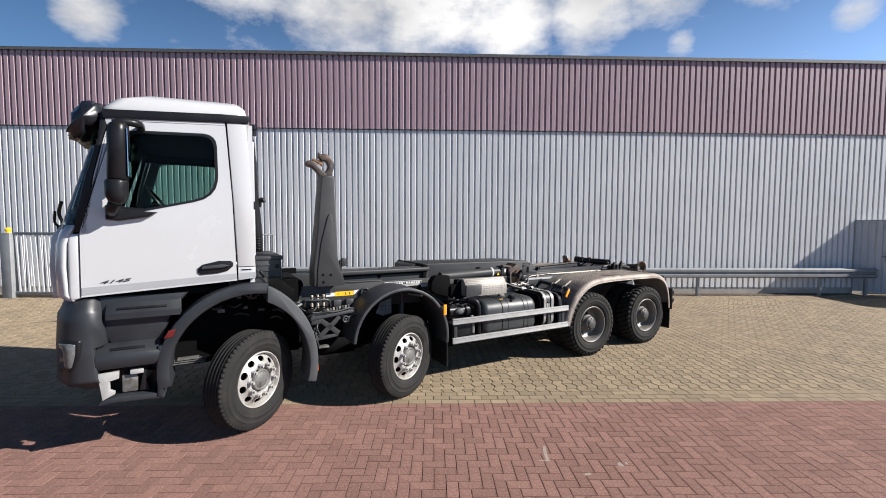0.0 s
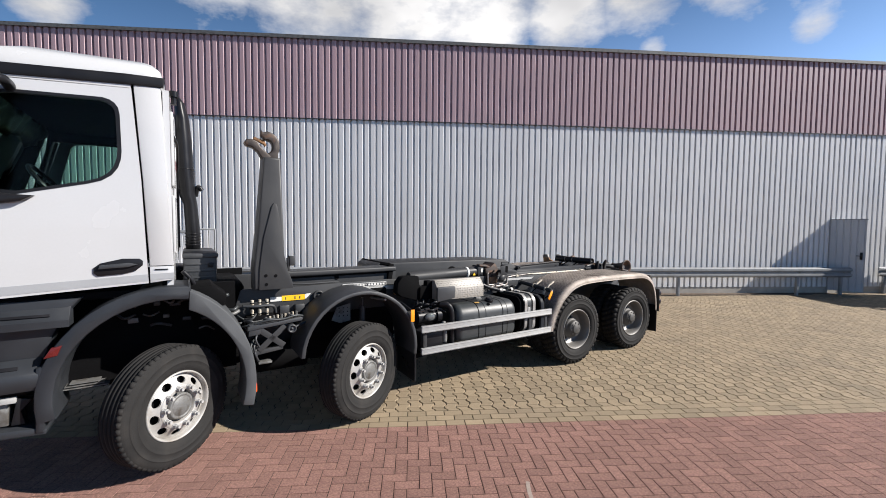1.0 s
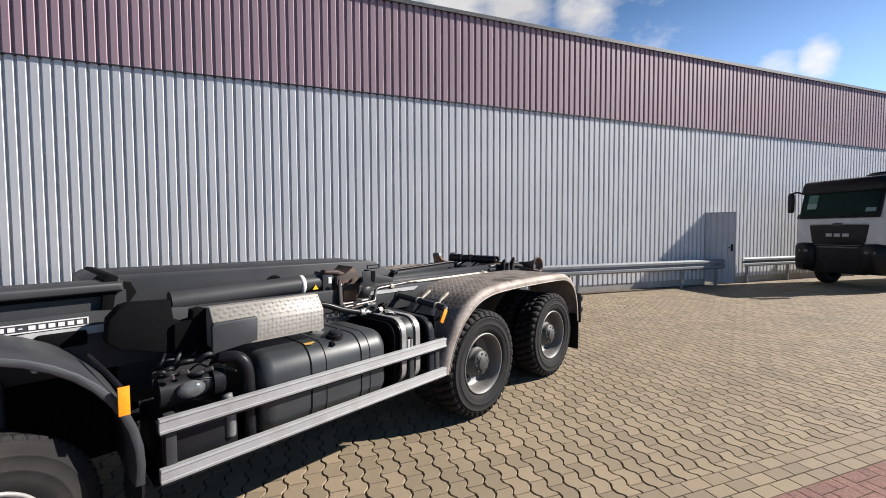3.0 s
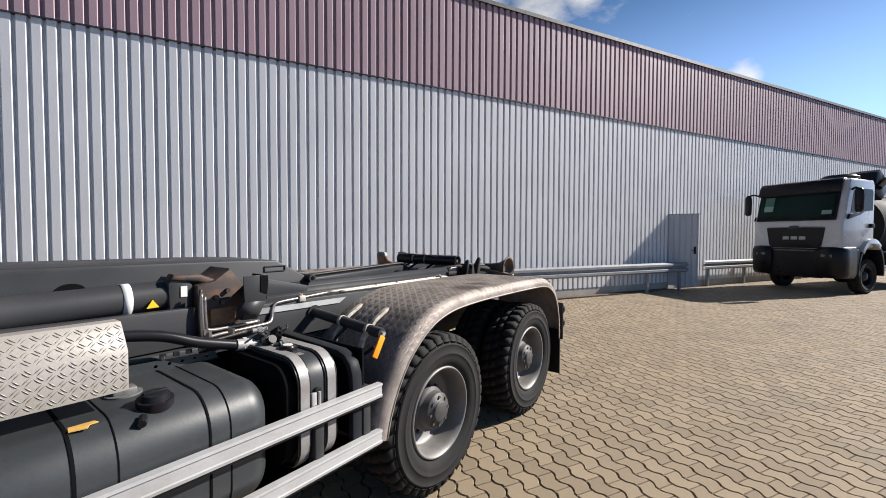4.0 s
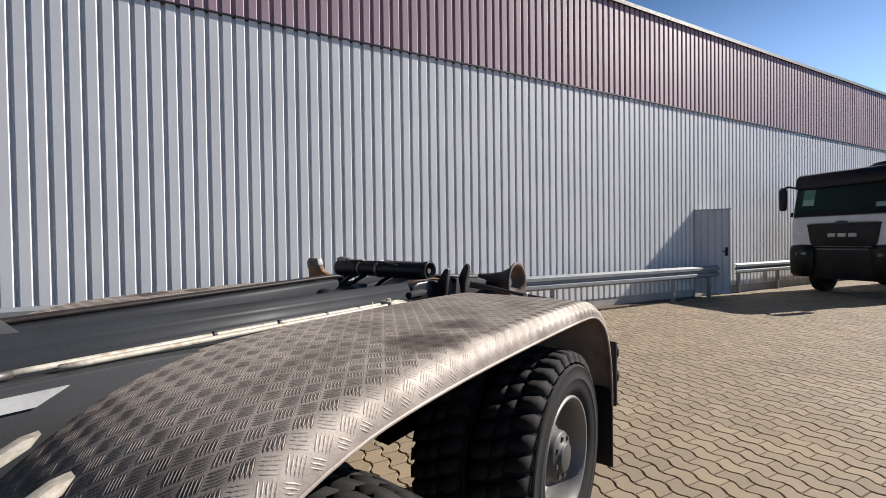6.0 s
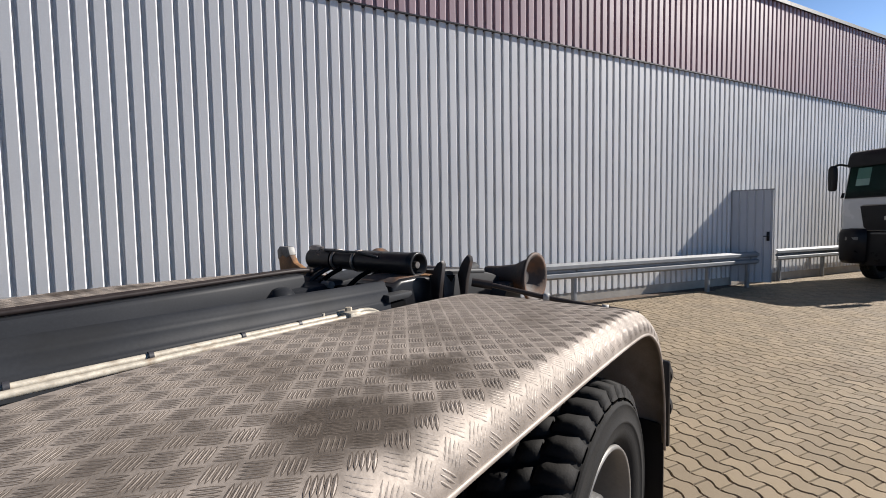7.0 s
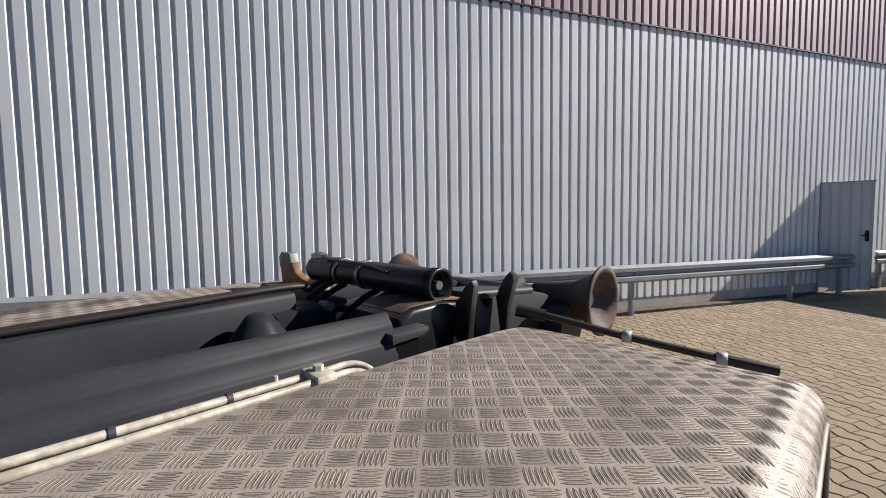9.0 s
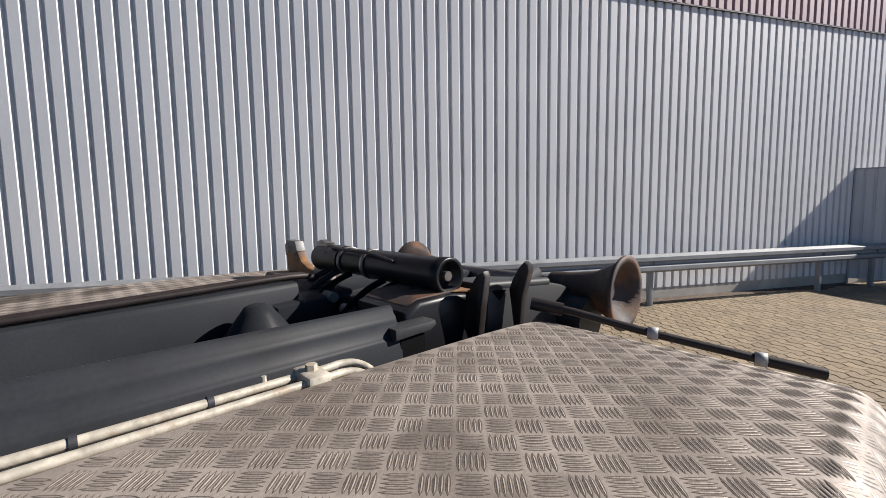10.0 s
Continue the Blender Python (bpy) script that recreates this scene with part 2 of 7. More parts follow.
M = dict(
    wall_grey=material("grey wall sheet", (0.625, 0.627, 0.63), 0.58, 0.0, 0.05, 0.7, 0.02, 40, second=(0.60, 0.605, 0.61), amount=0.25, sscale=0.9, sharp=0.35, gloss=0.8),
    wall_red=material("maroon wall sheet", (0.380, 0.260, 0.285), 0.58, 0.0, 0.06, 0.7, 0.02, 40, gloss=0.7),
    flashing=material("galvanised flashing", (0.30, 0.31, 0.32), 0.5, 0.3, 0.08, 3, 0.02),
    concrete=material("concrete", (0.36, 0.33, 0.29), 0.9, 0, 0.15, 3, 0.25, 70),
    joint=material("dark brick joint", (0.020, 0.013, 0.010), 0.95, 0, 0.3, 12, 0.3, 120),
    sand=material("jointing sand", (0.027, 0.020, 0.0145), 0.95, 0, 0.25, 2, 0.3, 120),
    paver=material("sandy yellow concrete paver", (0.232, 0.179, 0.115), 0.85, 0, 0.10, 1.2, 0.35, 220, second=(0.168, 0.127, 0.086), amount=0.28, sscale=0.8, spread=0.16, sharp=0.3),
    brick=material("red concrete paver", (0.212, 0.117, 0.095), 0.88, 0, 0.34, 55, 0.7, 150, second=(0.120, 0.064, 0.054), amount=0.20, sscale=7, spread=0.13, sharp=0.4, gloss=0.3),
    paint=material("worn white road paint", (0.27, 0.22, 0.19), 0.8, 0, 0.1, 20, 0.2),
    white=material("white cab paint", (0.425, 0.43, 0.436), 0.22, 0, 0.02, 2, 0.0, 60, coat=0.5),
    # grey that holds the shade of the door's lower crease
    stripe=material("grey crease shade", (0.28, 0.29, 0.30), 0.35, 0, 0.04, 4, 0.0),
    plastic=material("dark grey moulded plastic", (0.029, 0.031, 0.034), 0.5, 0, 0.12, 5, 0.06, 260),
    # darker copy of the plastic; shade on bumper, steps and arch is in it
    shadedplastic=material("near-black shaded moulded plastic", (0.0185, 0.0208, 0.0245), 0.45, 0, 0.12, 5, 0.05, 260, gloss=0.4),
    mirror=material("mirror glass", (0.55, 0.58, 0.60), 0.05, 1.0, 0.02, 3, 0.0),
    # lighter tone, used on the rear half of the first mudguard
    greyplastic=material("lighter grey plastic", (0.052, 0.0555, 0.059), 0.6, 0, 0.12, 5, 0.05, 260, gloss=0.35),
    black=material("black plastic", (0.010, 0.010, 0.0115), 0.34, 0, 0.15, 6, 0.03, 200, gloss=0.2),
    # near-black stands in for deep shade in hollows, holes and underparts
    cavity=material("near-black shaded steel", (0.0030, 0.0030, 0.0034), 0.85, 0, 0.3, 7, 0.1, 90, gloss=0.08),
    chassis=material("anthracite painted steel", (0.0335, 0.0343, 0.0358), 0.48, 0, 0.10, 3, 0.02, 120, second=(0.044, 0.0435, 0.043), amount=0.2, sscale=4, sharp=0.3, gloss=0.25),
    beam=material("blue-black frame paint", (0.0205, 0.0222, 0.0257), 0.40, 0, 0.14, 3, 0.01, 120, second=(0.015, 0.015, 0.015), amount=0.2, sscale=4, sharp=0.3, gloss=0.055),
    drum=material("dull dark tank steel", (0.020, 0.021, 0.022), 0.75, 0, 0.15, 2, 0.04, gloss=0.1),
    tank=material("dark grey tank paint", (0.025, 0.0285, 0.030), 0.46, 0, 0.12, 3, 0.03, 90, second=(0.050, 0.050, 0.050), amount=0.25, sscale=5, sharp=0.4),
    rubber=material("tyre rubber", (0.0145, 0.0140, 0.0136), 0.85, 0, 0.22, 9, 0.14, 160, second=(0.030, 0.027, 0.024), amount=0.32, sscale=5, sharp=0.4, gloss=0.25),
    rim=material("dusty bright wheel steel", (0.36, 0.352, 0.335), 0.46, 0.3, 0.10, 8, 0.04, second=(0.20, 0.175, 0.145), amount=0.42, sscale=7, sharp=0.35),
    rim_dark=material("dull wheel steel", (0.165, 0.158, 0.148), 0.5, 0.35, 0.10, 8, 0.04, second=(0.12, 0.11, 0.10), amount=0.3, sscale=6, sharp=0.4),
    hub=material("grey hub cap", (0.13, 0.13, 0.126), 0.55, 0.25, 0.14, 12, 0.08, second=(0.065, 0.058, 0.05), amount=0.4, sscale=14, sharp=0.2),
    hub_dark=material("dusty dark hub", (0.055, 0.053, 0.050), 0.6, 0.2, 0.2, 12, 0.1),
    alu=material("aluminium profile", (0.31, 0.31, 0.305), 0.5, 0.0, 0.07, 9, 0.03, second=(0.24, 0.228, 0.21), amount=0.3, sscale=7, sharp=0.3),
    strap=material("dull zinc strap", (0.235, 0.228, 0.218), 0.5, 0.2, 0.12, 9, 0.04, second=(0.15, 0.13, 0.11), amount=0.35, sscale=8, sharp=0.3),
    stripe_pale=material("weathered pale stripe", (0.36, 0.36, 0.35), 0.55, 0, 0.08, 12, 0.0, second=(0.22, 0.21, 0.195), amount=0.4, sscale=9, sharp=0.2),
    marker_red=material("red-orange marker lens", (0.75, 0.095, 0.012), 0.3, 0, 0.06, 20, 0.02),
    tread=material("dirty aluminium tread plate", (0.300, 0.259, 0.224), 0.60, 0.22, 0.16, 14, 0.08, 160, second=(0.115, 0.093, 0.075), amount=0.42, sscale=3.6, sharp=0.3, gloss=0.35),
    # dirt round the bars, mixed with the shade at their feet
    grime=material("dirt and shade round tread bars", (0.112, 0.091, 0.075), 0.8, 0.1, 0.3, 20, 0.05, 160, gloss=0.2),
    tread_bar=material("worn aluminium tread bars", (0.315, 0.273, 0.238), 0.56, 0.28, 0.16, 14, 0.05, 160, second=(0.160, 0.135, 0.112), amount=0.40, sscale=3.6, sharp=0.3, gloss=0.4),
    checker=material("dull checker plate", (0.235, 0.218, 0.192), 0.45, 0.05, 0.12, 6, 0.04, second=(0.18, 0.163, 0.138), amount=0.4, sscale=6, sharp=0.4),
    pipe=material("cream zinc pipe", (0.42, 0.38, 0.31), 0.55, 0.15, 0.2, 40, 0.08, second=(0.26, 0.20, 0.14), amount=0.33, sscale=30, sharp=0.2),
    steel=material("bare worn steel", (0.20, 0.18, 0.168), 0.40, 0.8, 0.2, 9, 0.06),
    rust=material("rusty steel", (0.22, 0.110, 0.045), 0.75, 0.2, 0.3, 14, 0.2, 110, second=(0.055, 0.04, 0.034), amount=0.5, sscale=9, sharp=0.25),
    claw=material("dark oxidised claw steel", (0.020, 0.015, 0.014), 0.5, 0.2, 0.25, 10, 0.10, 110, second=(0.07, 0.035, 0.02), amount=0.12, sscale=11, sharp=0.2),
    hose_brown=material("aged brown-black rubber", (0.020, 0.0145, 0.0135), 0.5, 0, 0.2, 14, 0.05, gloss=0.3),
    litter=material("dry leaf litter and grit", (0.085, 0.058, 0.040), 0.95, 0, 0.5, 30, 0.5, 90, second=(0.16, 0.12, 0.085), amount=0.3, sscale=12, sharp=0.2),
    darkrust=material("rust-brown steel", (0.034, 0.023, 0.019), 0.7, 0.05, 0.25, 10, 0.12, 110, second=(0.105, 0.048, 0.022), amount=0.5, sscale=11, sharp=0.2),
    orange=material("amber reflector", (0.85, 0.28, 0.015), 0.3, 0, 0.06, 20, 0.02),
    red=material("red lamp lens", (0.095, 0.010, 0.009), 0.25, 0, 0.1, 20, 0.02),
    yellow=material("yellow sticker", (0.74, 0.42, 0.010), 0.45, 0, 0.05, 15, 0.0),
    ochre=material("faded ochre tag", (0.52, 0.30, 0.075), 0.6, 0, 0.15, 20, 0.03),
    sticker=material("white sticker", (0.56, 0.555, 0.53), 0.5, 0, 0.05, 15, 0.0),
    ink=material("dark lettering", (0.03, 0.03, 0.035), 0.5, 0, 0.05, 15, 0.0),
    rail=material("galvanised guard rail", (0.22, 0.23, 0.24), 0.6, 0.2, 0.14, 4, 0.04),
    door=material("grey sheet door", (0.43, 0.45, 0.48), 0.45, 0.0, 0.05, 2, 0.02),
    cloth=material("seat cloth", (0.03, 0.03, 0.033), 0.9, 0, 0.2, 20, 0.1),
    foil=material("black foil", (0.009, 0.010, 0.014), 0.34, 0, 0.2, 6, 0.0),
    lamp=material("clear lamp lens", (0.10, 0.105, 0.105), 0.12, 0.2, 0.25, 30, 0.0),
    mangrey=material("pale grey cab paint", (0.46, 0.465, 0.47), 0.25, 0, 0.03, 3, 0.0, coat=0.5),
    hookiron=material("worn hook iron", (0.050, 0.040, 0.035), 0.5, 0.5, 0.25, 14, 0.1, 110, second=(0.13, 0.065, 0.035), amount=0.2, sscale=13, sharp=0.25),
    paper=material("pale paper", (0.55, 0.56, 0.55), 0.8, 0, 0.06, 9, 0.0),
    gate=material("light grey gate paint", (0.70, 0.71, 0.72), 0.5, 0.2, 0.06, 4, 0.02),
)
M["glass"] = glass_material("cab glass", (0.62, 0.75, 0.71), 0.02, 1.15)
M["darkglass"] = glass_material("windscreen glass", (0.62, 0.73, 0.71), 0.02, 1.5)


def oil_stain(m, colour, spots):
    """Soaked-in stains with ragged edges round the given places of the surface."""
    nt = m.node_tree
    b = nt.nodes["Principled BSDF"]
    co = nt.nodes.new("ShaderNodeTexCoord")
    ns = nt.nodes.new("ShaderNodeTexNoise")
    ns.inputs["Scale"].default_value, ns.inputs["Detail"].default_value = 14.0, 6.0
    nt.links.new(co.outputs["Object"], ns.inputs["Vector"])
    for centre, wide, dense in spots:
        dist = nt.nodes.new("ShaderNodeVectorMath")
        dist.operation = "DISTANCE"
        nt.links.new(co.outputs["Object"], dist.inputs[0])
        dist.inputs[1].default_value = centre
        wob = nt.nodes.new("ShaderNodeMath")
        wob.operation = "MULTIPLY_ADD"
        nt.links.new(ns.outputs["Fac"], wob.inputs[0])
        wob.inputs[1].default_value = wide * 1.6
        nt.links.new(dist.outputs["Value"], wob.inputs[2])
        mr = nt.nodes.new("ShaderNodeMapRange")
        mr.inputs["From Min"].default_value, mr.inputs["From Max"].default_value = wide * 2.0, wide * 1.3
        mr.inputs["To Min"].default_value, mr.inputs["To Max"].default_value = 0.0, dense
        nt.links.new(wob.outputs["Value"], mr.inputs["Value"])
        mx = nt.nodes.new("ShaderNodeMixRGB")
        mx.inputs["Color2"].default_value = (*colour, 1)
        old = b.inputs["Base Color"].links[0].from_socket
        nt.links.new(mr.outputs["Result"], mx.inputs["Fac"])
        nt.links.new(old, mx.inputs["Color1"])
        nt.links.new(mx.outputs["Color"], b.inputs["Base Color"])


for m in (M["tread"], M["tread_bar"]):
    oil_stain(m, (0.055, 0.043, 0.033), [((5.53, 0.13, 1.305), 0.095, 0.85), ((5.28, 0.07, 1.305), 0.13, 0.85), ((5.05, 0.25, 1.295), 0.13, 0.35), ((5.75, 0.30, 1.305), 0.12, 0.35)])


# ---- mesh tools ----
def box(bm, x0, x1, y0, y1, z0, z1, bevel=0.0, segments=2, m=None):
    r = bmesh.ops.create_cube(bm, size=1.0)
    vs = r["verts"]
    for v in vs:
        v.co = Vector(((x0 + x1) / 2 + v.co.x * (x1 - x0), (y0 + y1) / 2 + v.co.y * (y1 - y0), (z0 + z1) / 2 + v.co.z * (z1 - z0)))
    if m is not None:
        bmesh.ops.transform(bm, matrix=m, verts=vs)
    if bevel:
        es = list({e for v in vs for e in v.link_edges})
        bmesh.ops.bevel(bm, geom=es, offset=bevel, segments=segments, profile=0.5, affect="EDGES")
    return bm


def prism(bm, pts, axis, a, b, bevel=0.0, segments=2):
    """A polygon, given in the two other axes in order, drawn out along axis from a to b."""
    def place(u, v, w):
        return {"x": (w, u, v), "y": (u, w, v), "z": (u, v, w)}[axis]
    lo = [bm.verts.new(place(u, v, a)) for u, v in pts]
    hi = [bm.verts.new(place(u, v, b)) for u, v in pts]
    fs = [bm.faces.new(lo), bm.faces.new(hi)]
    n = len(pts)
    for i in range(n):
        fs.append(bm.faces.new((lo[i], lo[(i + 1) % n], hi[(i + 1) % n], hi[i])))
    bmesh.ops.recalc_face_normals(bm, faces=fs)
    if bevel:
        es = [e for e in {e for f in fs[:2] for e in f.edges}]
        bmesh.ops.bevel(bm, geom=es, offset=bevel, segments=segments, profile=0.5, affect="EDGES")
    return bm


def plate(bm, outer, holes, axis, a, b):
    """A flat plate with holes through it."""
    def place(u, v, w):
        return {"x": (w, u, v), "y": (u, w, v), "z": (u, v, w)}[axis]
    edges = []
    for loop in (outer, *holes):
        vs = [bm.verts.new(place(u, v, a)) for u, v in loop]
        edges += [bm.edges.new((vs[i], vs[(i + 1) % len(vs)])) for i in range(len(vs))]
    r = bmesh.ops.triangle_fill(bm, use_beauty=True, use_dissolve=False, edges=edges)
    fs = [f for f in r["geom"] if isinstance(f, bmesh.types.BMFace)]
    e = bmesh.ops.extrude_face_region(bm, geom=fs)
    vs = [v for v in e["geom"] if isinstance(v, bmesh.types.BMVert)]
    d = Vector(place(0, 0, b - a))
    bmesh.ops.translate(bm, vec=d, verts=vs)
    bmesh.ops.recalc_face_normals(bm, faces=bm.faces[:])
    return bm


def rod(bm, p, q, r, segments=14, r2=None):
    p, q = Vector(p), Vector(q)
    d = q - p
    m = Matrix.Translation((p + q) / 2) @ d.to_track_quat("Z", "Y").to_matrix().to_4x4()
    bmesh.ops.create_cone(bm, cap_ends=True, segments=segments, radius1=r, radius2=r if r2 is None else r2, depth=d.length, matrix=m)
    return bm


def tube(bm, pts, r, segments=8, caps=True):
    """A round tube along a line of points."""
    pts = [Vector(p) for p in pts]
    rings, up = [], None
    for i, p in enumerate(pts):
        t = (pts[min(i + 1, len(pts) - 1)] - pts[max(i - 1, 0)]).normalized()
        if up is None:
            up = t.orthogonal().normalized()
        up = (up - t * up.dot(t)).normalized()
        side = t.cross(up)
        rings.append([bm.verts.new(p + r * (math.cos(k * math.tau / segments) * up + math.sin(k * math.tau / segments) * side)) for k in range(segments)])
    for a, b in zip(rings, rings[1:]):
        for k in range(segments):
            f = bm.faces.new((a[k], a[(k + 1) % segments], b[(k + 1) % segments], b[k]))
            f.smooth = True
    if caps:
        bm.faces.new(rings[0][::-1])
        bm.faces.new(rings[-1])
    return bm


def bend(pts, n=6):
    """A smooth line through points."""
    pts = [Vector(p) for p in pts]
    out = []
    for i in range(len(pts) - 1):
        p0, p1, p2, p3 = pts[max(i - 1, 0)], pts[i], pts[i + 1], pts[min(i + 2, len(pts) - 1)]
        for k in range(n):
            t = k / n
            out.append(0.5 * (2 * p1 + (p2 - p0) * t + (2 * p0 - 5 * p1 + 4 * p2 - p3) * t * t + (3 * p1 - p0 - 3 * p2 + p3) * t ** 3))
    return out + [pts[-1]]


def lathe(bm, profile, segments=48, smooth=True, closed=False):
    """A profile of (radius, y) turned round the y axis."""
    rings = []
    for r, y in profile:
        rings.append([bm.verts.new((r * math.cos(k * math.tau / segments), y, r * math.sin(k * math.tau / segments))) for k in range(segments)])
    pairs = list(zip(rings, rings[1:])) + ([(rings[-1], rings[0])] if closed else [])
    for a, b in pairs:
        for k in range(segments):
            f = bm.faces.new((a[k], a[(k + 1) % segments], b[(k + 1) % segments], b[k]))
            f.smooth = smooth
    return bm


def mesh_of(name, bm, mat):
    me = bpy.data.meshes.new(name)
    bmesh.ops.recalc_face_normals(bm, faces=bm.faces[:])
    bm.to_mesh(me)
    bm.free()
    me.materials.append(mat)
    return me


def smooth(bm, degrees=40):
    for f in bm.faces:
        f.smooth = True
    for e in bm.edges:
        if len(e.link_faces) == 2 and e.calc_face_angle(0) > radians(degrees):
            e.smooth = False
    return bm


def part(name, bm, mat, parent=None, label="", at=None, soft=True):
    if soft:
        smooth(bm)
    ob = new(name, mesh_of(name, bm, mat))
    if parent is not None:
        ob.parent = parent
    if at is not None:
        ob.matrix_basis = at
    return tagged(ob, label) if label else ob


def base(name, label, category, at, group=""):
    ob = new(name)
    ob.empty_display_size = 0.3
    ob.matrix_basis = at
    return tagged(ob, label, category, group)


B = bmesh.new


def arch(cx, cz, rx, rz, a0, a1, n=14):
    """Points of an arc in the x z plane, angles in degrees from +x."""
    return [(cx + rx * math.cos(radians(a0 + (a1 - a0) * i / n)), cz + rz * math.sin(radians(a0 + (a1 - a0) * i / n))) for i in range(n + 1)]


def rounded(x0, x1, z0, z1, r, n=5):
    out = []
    for cx, cz, a in ((x1 - r, z1 - r, 0), (x0 + r, z1 - r, 90), (x0 + r, z0 + r, 180), (x1 - r, z0 + r, 270)):
        out += arch(cx, cz, r, r, a, a + 90, n)
    return out


# ---- the hall: corrugated wall, band, roof edge ----
PITCH, DEEP = 0.183, 0.058


def corrugated(x0, x1, z0, z1, y, face=0.66, depth=DEEP):
    """Upright trapezoidal sheet; its proud face lies at y."""
    bm = B()
    n = int((x1 - x0) / PITCH)
    line = []
    for i in range(n):
        x = x0 + i * PITCH
        f = face * PITCH
        line += [(x - 0.002, y + 0.006), (x + 0.004, y), (x + f - 0.007, y), (x + f - 0.002, y + 0.002), (x + f + 0.002, y + 0.007), (x + f + 0.011, y + depth), (x + 0.95 * PITCH, y + depth)]
    line.append((x0 + n * PITCH, y))
    lo = [bm.verts.new((a, b, z0)) for a, b in line]
    hi = [bm.verts.new((a, b, z1)) for a, b in line]
    for i in range(len(line) - 1):
        bm.faces.new((lo[i], lo[i + 1], hi[i + 1], hi[i]))
    return bm


WALL_X0, WALL_X1, BAND, TOP = -4.451 - 0.66 * PITCH - 205 * PITCH, 62.0, 5.165, 7.44
wall = part("wall_hall", box(B(), WALL_X0, WALL_X1, 0.085, 0.30, 0.0, TOP - 0.03), M["wall_grey"], soft=False)
tagged(wall, "long hall wall clad in ribbed grey sheet metal", "wall", kind="structure")
part("lower_cladding", corrugated(WALL_X0, WALL_X1, 0.22, BAND + 0.04, 0.0), M["wall_grey"], wall, "pale grey ribbed steel sheet", soft=False)
part("upper_cladding", corrugated(WALL_X0, WALL_X1, BAND, TOP - 0.05, -0.03, 0.62), M["wall_red"], wall, "maroon ribbed steel sheet", soft=False)
# black strip stands in for the shadow under the upper sheet
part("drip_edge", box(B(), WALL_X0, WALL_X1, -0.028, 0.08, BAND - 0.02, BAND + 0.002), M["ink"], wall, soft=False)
part("plinth", box(B(), WALL_X0, WALL_X1, 0.016, 0.084, 0.0, 0.23), M["concrete"], wall, "low concrete plinth strip", soft=False)
bm = B()
prism(bm, [(-0.075, TOP - 0.06), (-0.062, TOP - 0.06), (-0.062, TOP + 0.02), (0.35, TOP + 0.03), (0.35, TOP + 0.045), (-0.075, TOP + 0.035)], "x", WALL_X0, WALL_X1)
part("roof_flashing", bm, M["hub"], wall, "thin galvanised roof edge", soft=False)
roof = part("roof", box(B(), WALL_X0, WALL_X1, 0.30, 40.0, TOP - 0.25, TOP - 0.03), M["flashing"], soft=False)
tagged(roof, "flat metal hall roof", "roof", kind="structure")
rear_wall = part("wall_back", box(B(), WALL_X0, WALL_X1, 39.7, 40.0, 0.0, TOP - 0.26), M["wall_grey"], soft=False)
tagged(rear_wall, "rear wall of the hall", "wall", kind="structure")

ground = part("ground", box(B(), -600, 600, -600, 600, -0.5, -0.030), M["sand"], soft=False)
tagged(ground, "sandy ground under the yard paving", "ground", kind="structure")

bm = B()
xs = [-14.0 + 0.12 * k for k in range(200)]
near = [bm.verts.new((x, -0.10 - 0.22 * max(0.0, 0.45 + noise.noise(Vector((x * 1.3, 0.3, 0.0))) + 0.4 * noise.noise(Vector((x * 5.0, 2.0, 0.0)))), 0.0012)) for x in xs]
mid = [bm.verts.new((x, -0.05, 0.012 + 0.010 * noise.noise(Vector((x * 4.0, 5.0, 0.0))))) for x in xs]
back = [bm.verts.new((x, 0.015, 0.022)) for x in xs]
for a, b in ((near, mid), (mid, back)):
    for k in range(len(xs) - 1):
        bm.faces.new((a[k], a[k + 1], b[k + 1], b[k]))
litter = part("leaf_litter", bm, M["litter"])
tagged(litter, "brown leaf litter and grit along the wall foot", "litter", kind="stuff")

# ---- open sheet door on the hall ----
hinge, edge = Vector((9.86, -0.02, 0)), Vector((10.36, -0.66, 0))
sheet_door = base("sheet_metal_door", "open grey sheet metal door leaf standing off the hall wall", "door", Matrix.Translation(hinge))
u = (edge - hinge)
L_door = u.length
turn = math.degrees(math.atan2(u.y, u.x))
TD = pose(0, 0, 0, 0, 0, turn)
bm = B()
line = []
for i in range(5):
    x = i * L_door / 5
    line += [(x, 0.0), (x + 0.11, 0.0), (x + 0.125, 0.02), (x + L_door / 5 - 0.012, 0.02)]
line.append((L_door, 0.0))
lo = [bm.verts.new((a, b, 0.12)) for a, b in line]
hi = [bm.verts.new((a, b, 2.40)) for a, b in line]
for i in range(len(line) - 1):
    bm.faces.new((lo[i], lo[i + 1], hi[i + 1], hi[i]))
part("leaf", bm, M["door"], sheet_door, at=TD, soft=False)
bm = B()
box(bm, 0, L_door, 0.024, 0.05, 0.12, 2.40)
part("backing", bm, M["door"], sheet_door, at=TD, soft=False)
bm = B()
box(bm, -0.02, L_door + 0.02, -0.012, 0.06, 2.40, 2.43)
part("top_rail", bm, M["flashing"], sheet_door, at=TD, soft=False)
bm = B()
box(bm, -0.03, 0.0, -0.012, 0.06, 0.0, 2.43)
part("hinge_post", bm, M["flashing"], sheet_door, at=TD, soft=False)
bm = B()
box(bm, L_door - 0.12, L_door - 0.06, -0.03, 0.0, 1.15, 1.38, 0.008)
rod(bm, (L_door - 0.09, -0.03, 1.27), (L_door - 0.09, -0.09, 1.27), 0.012)
rod(bm, (L_door - 0.09, -0.085, 1.27), (L_door - 0.2, -0.085, 1.27), 0.012)
part("handle", bm, M["black"], sheet_door, "black lever handle", at=TD)


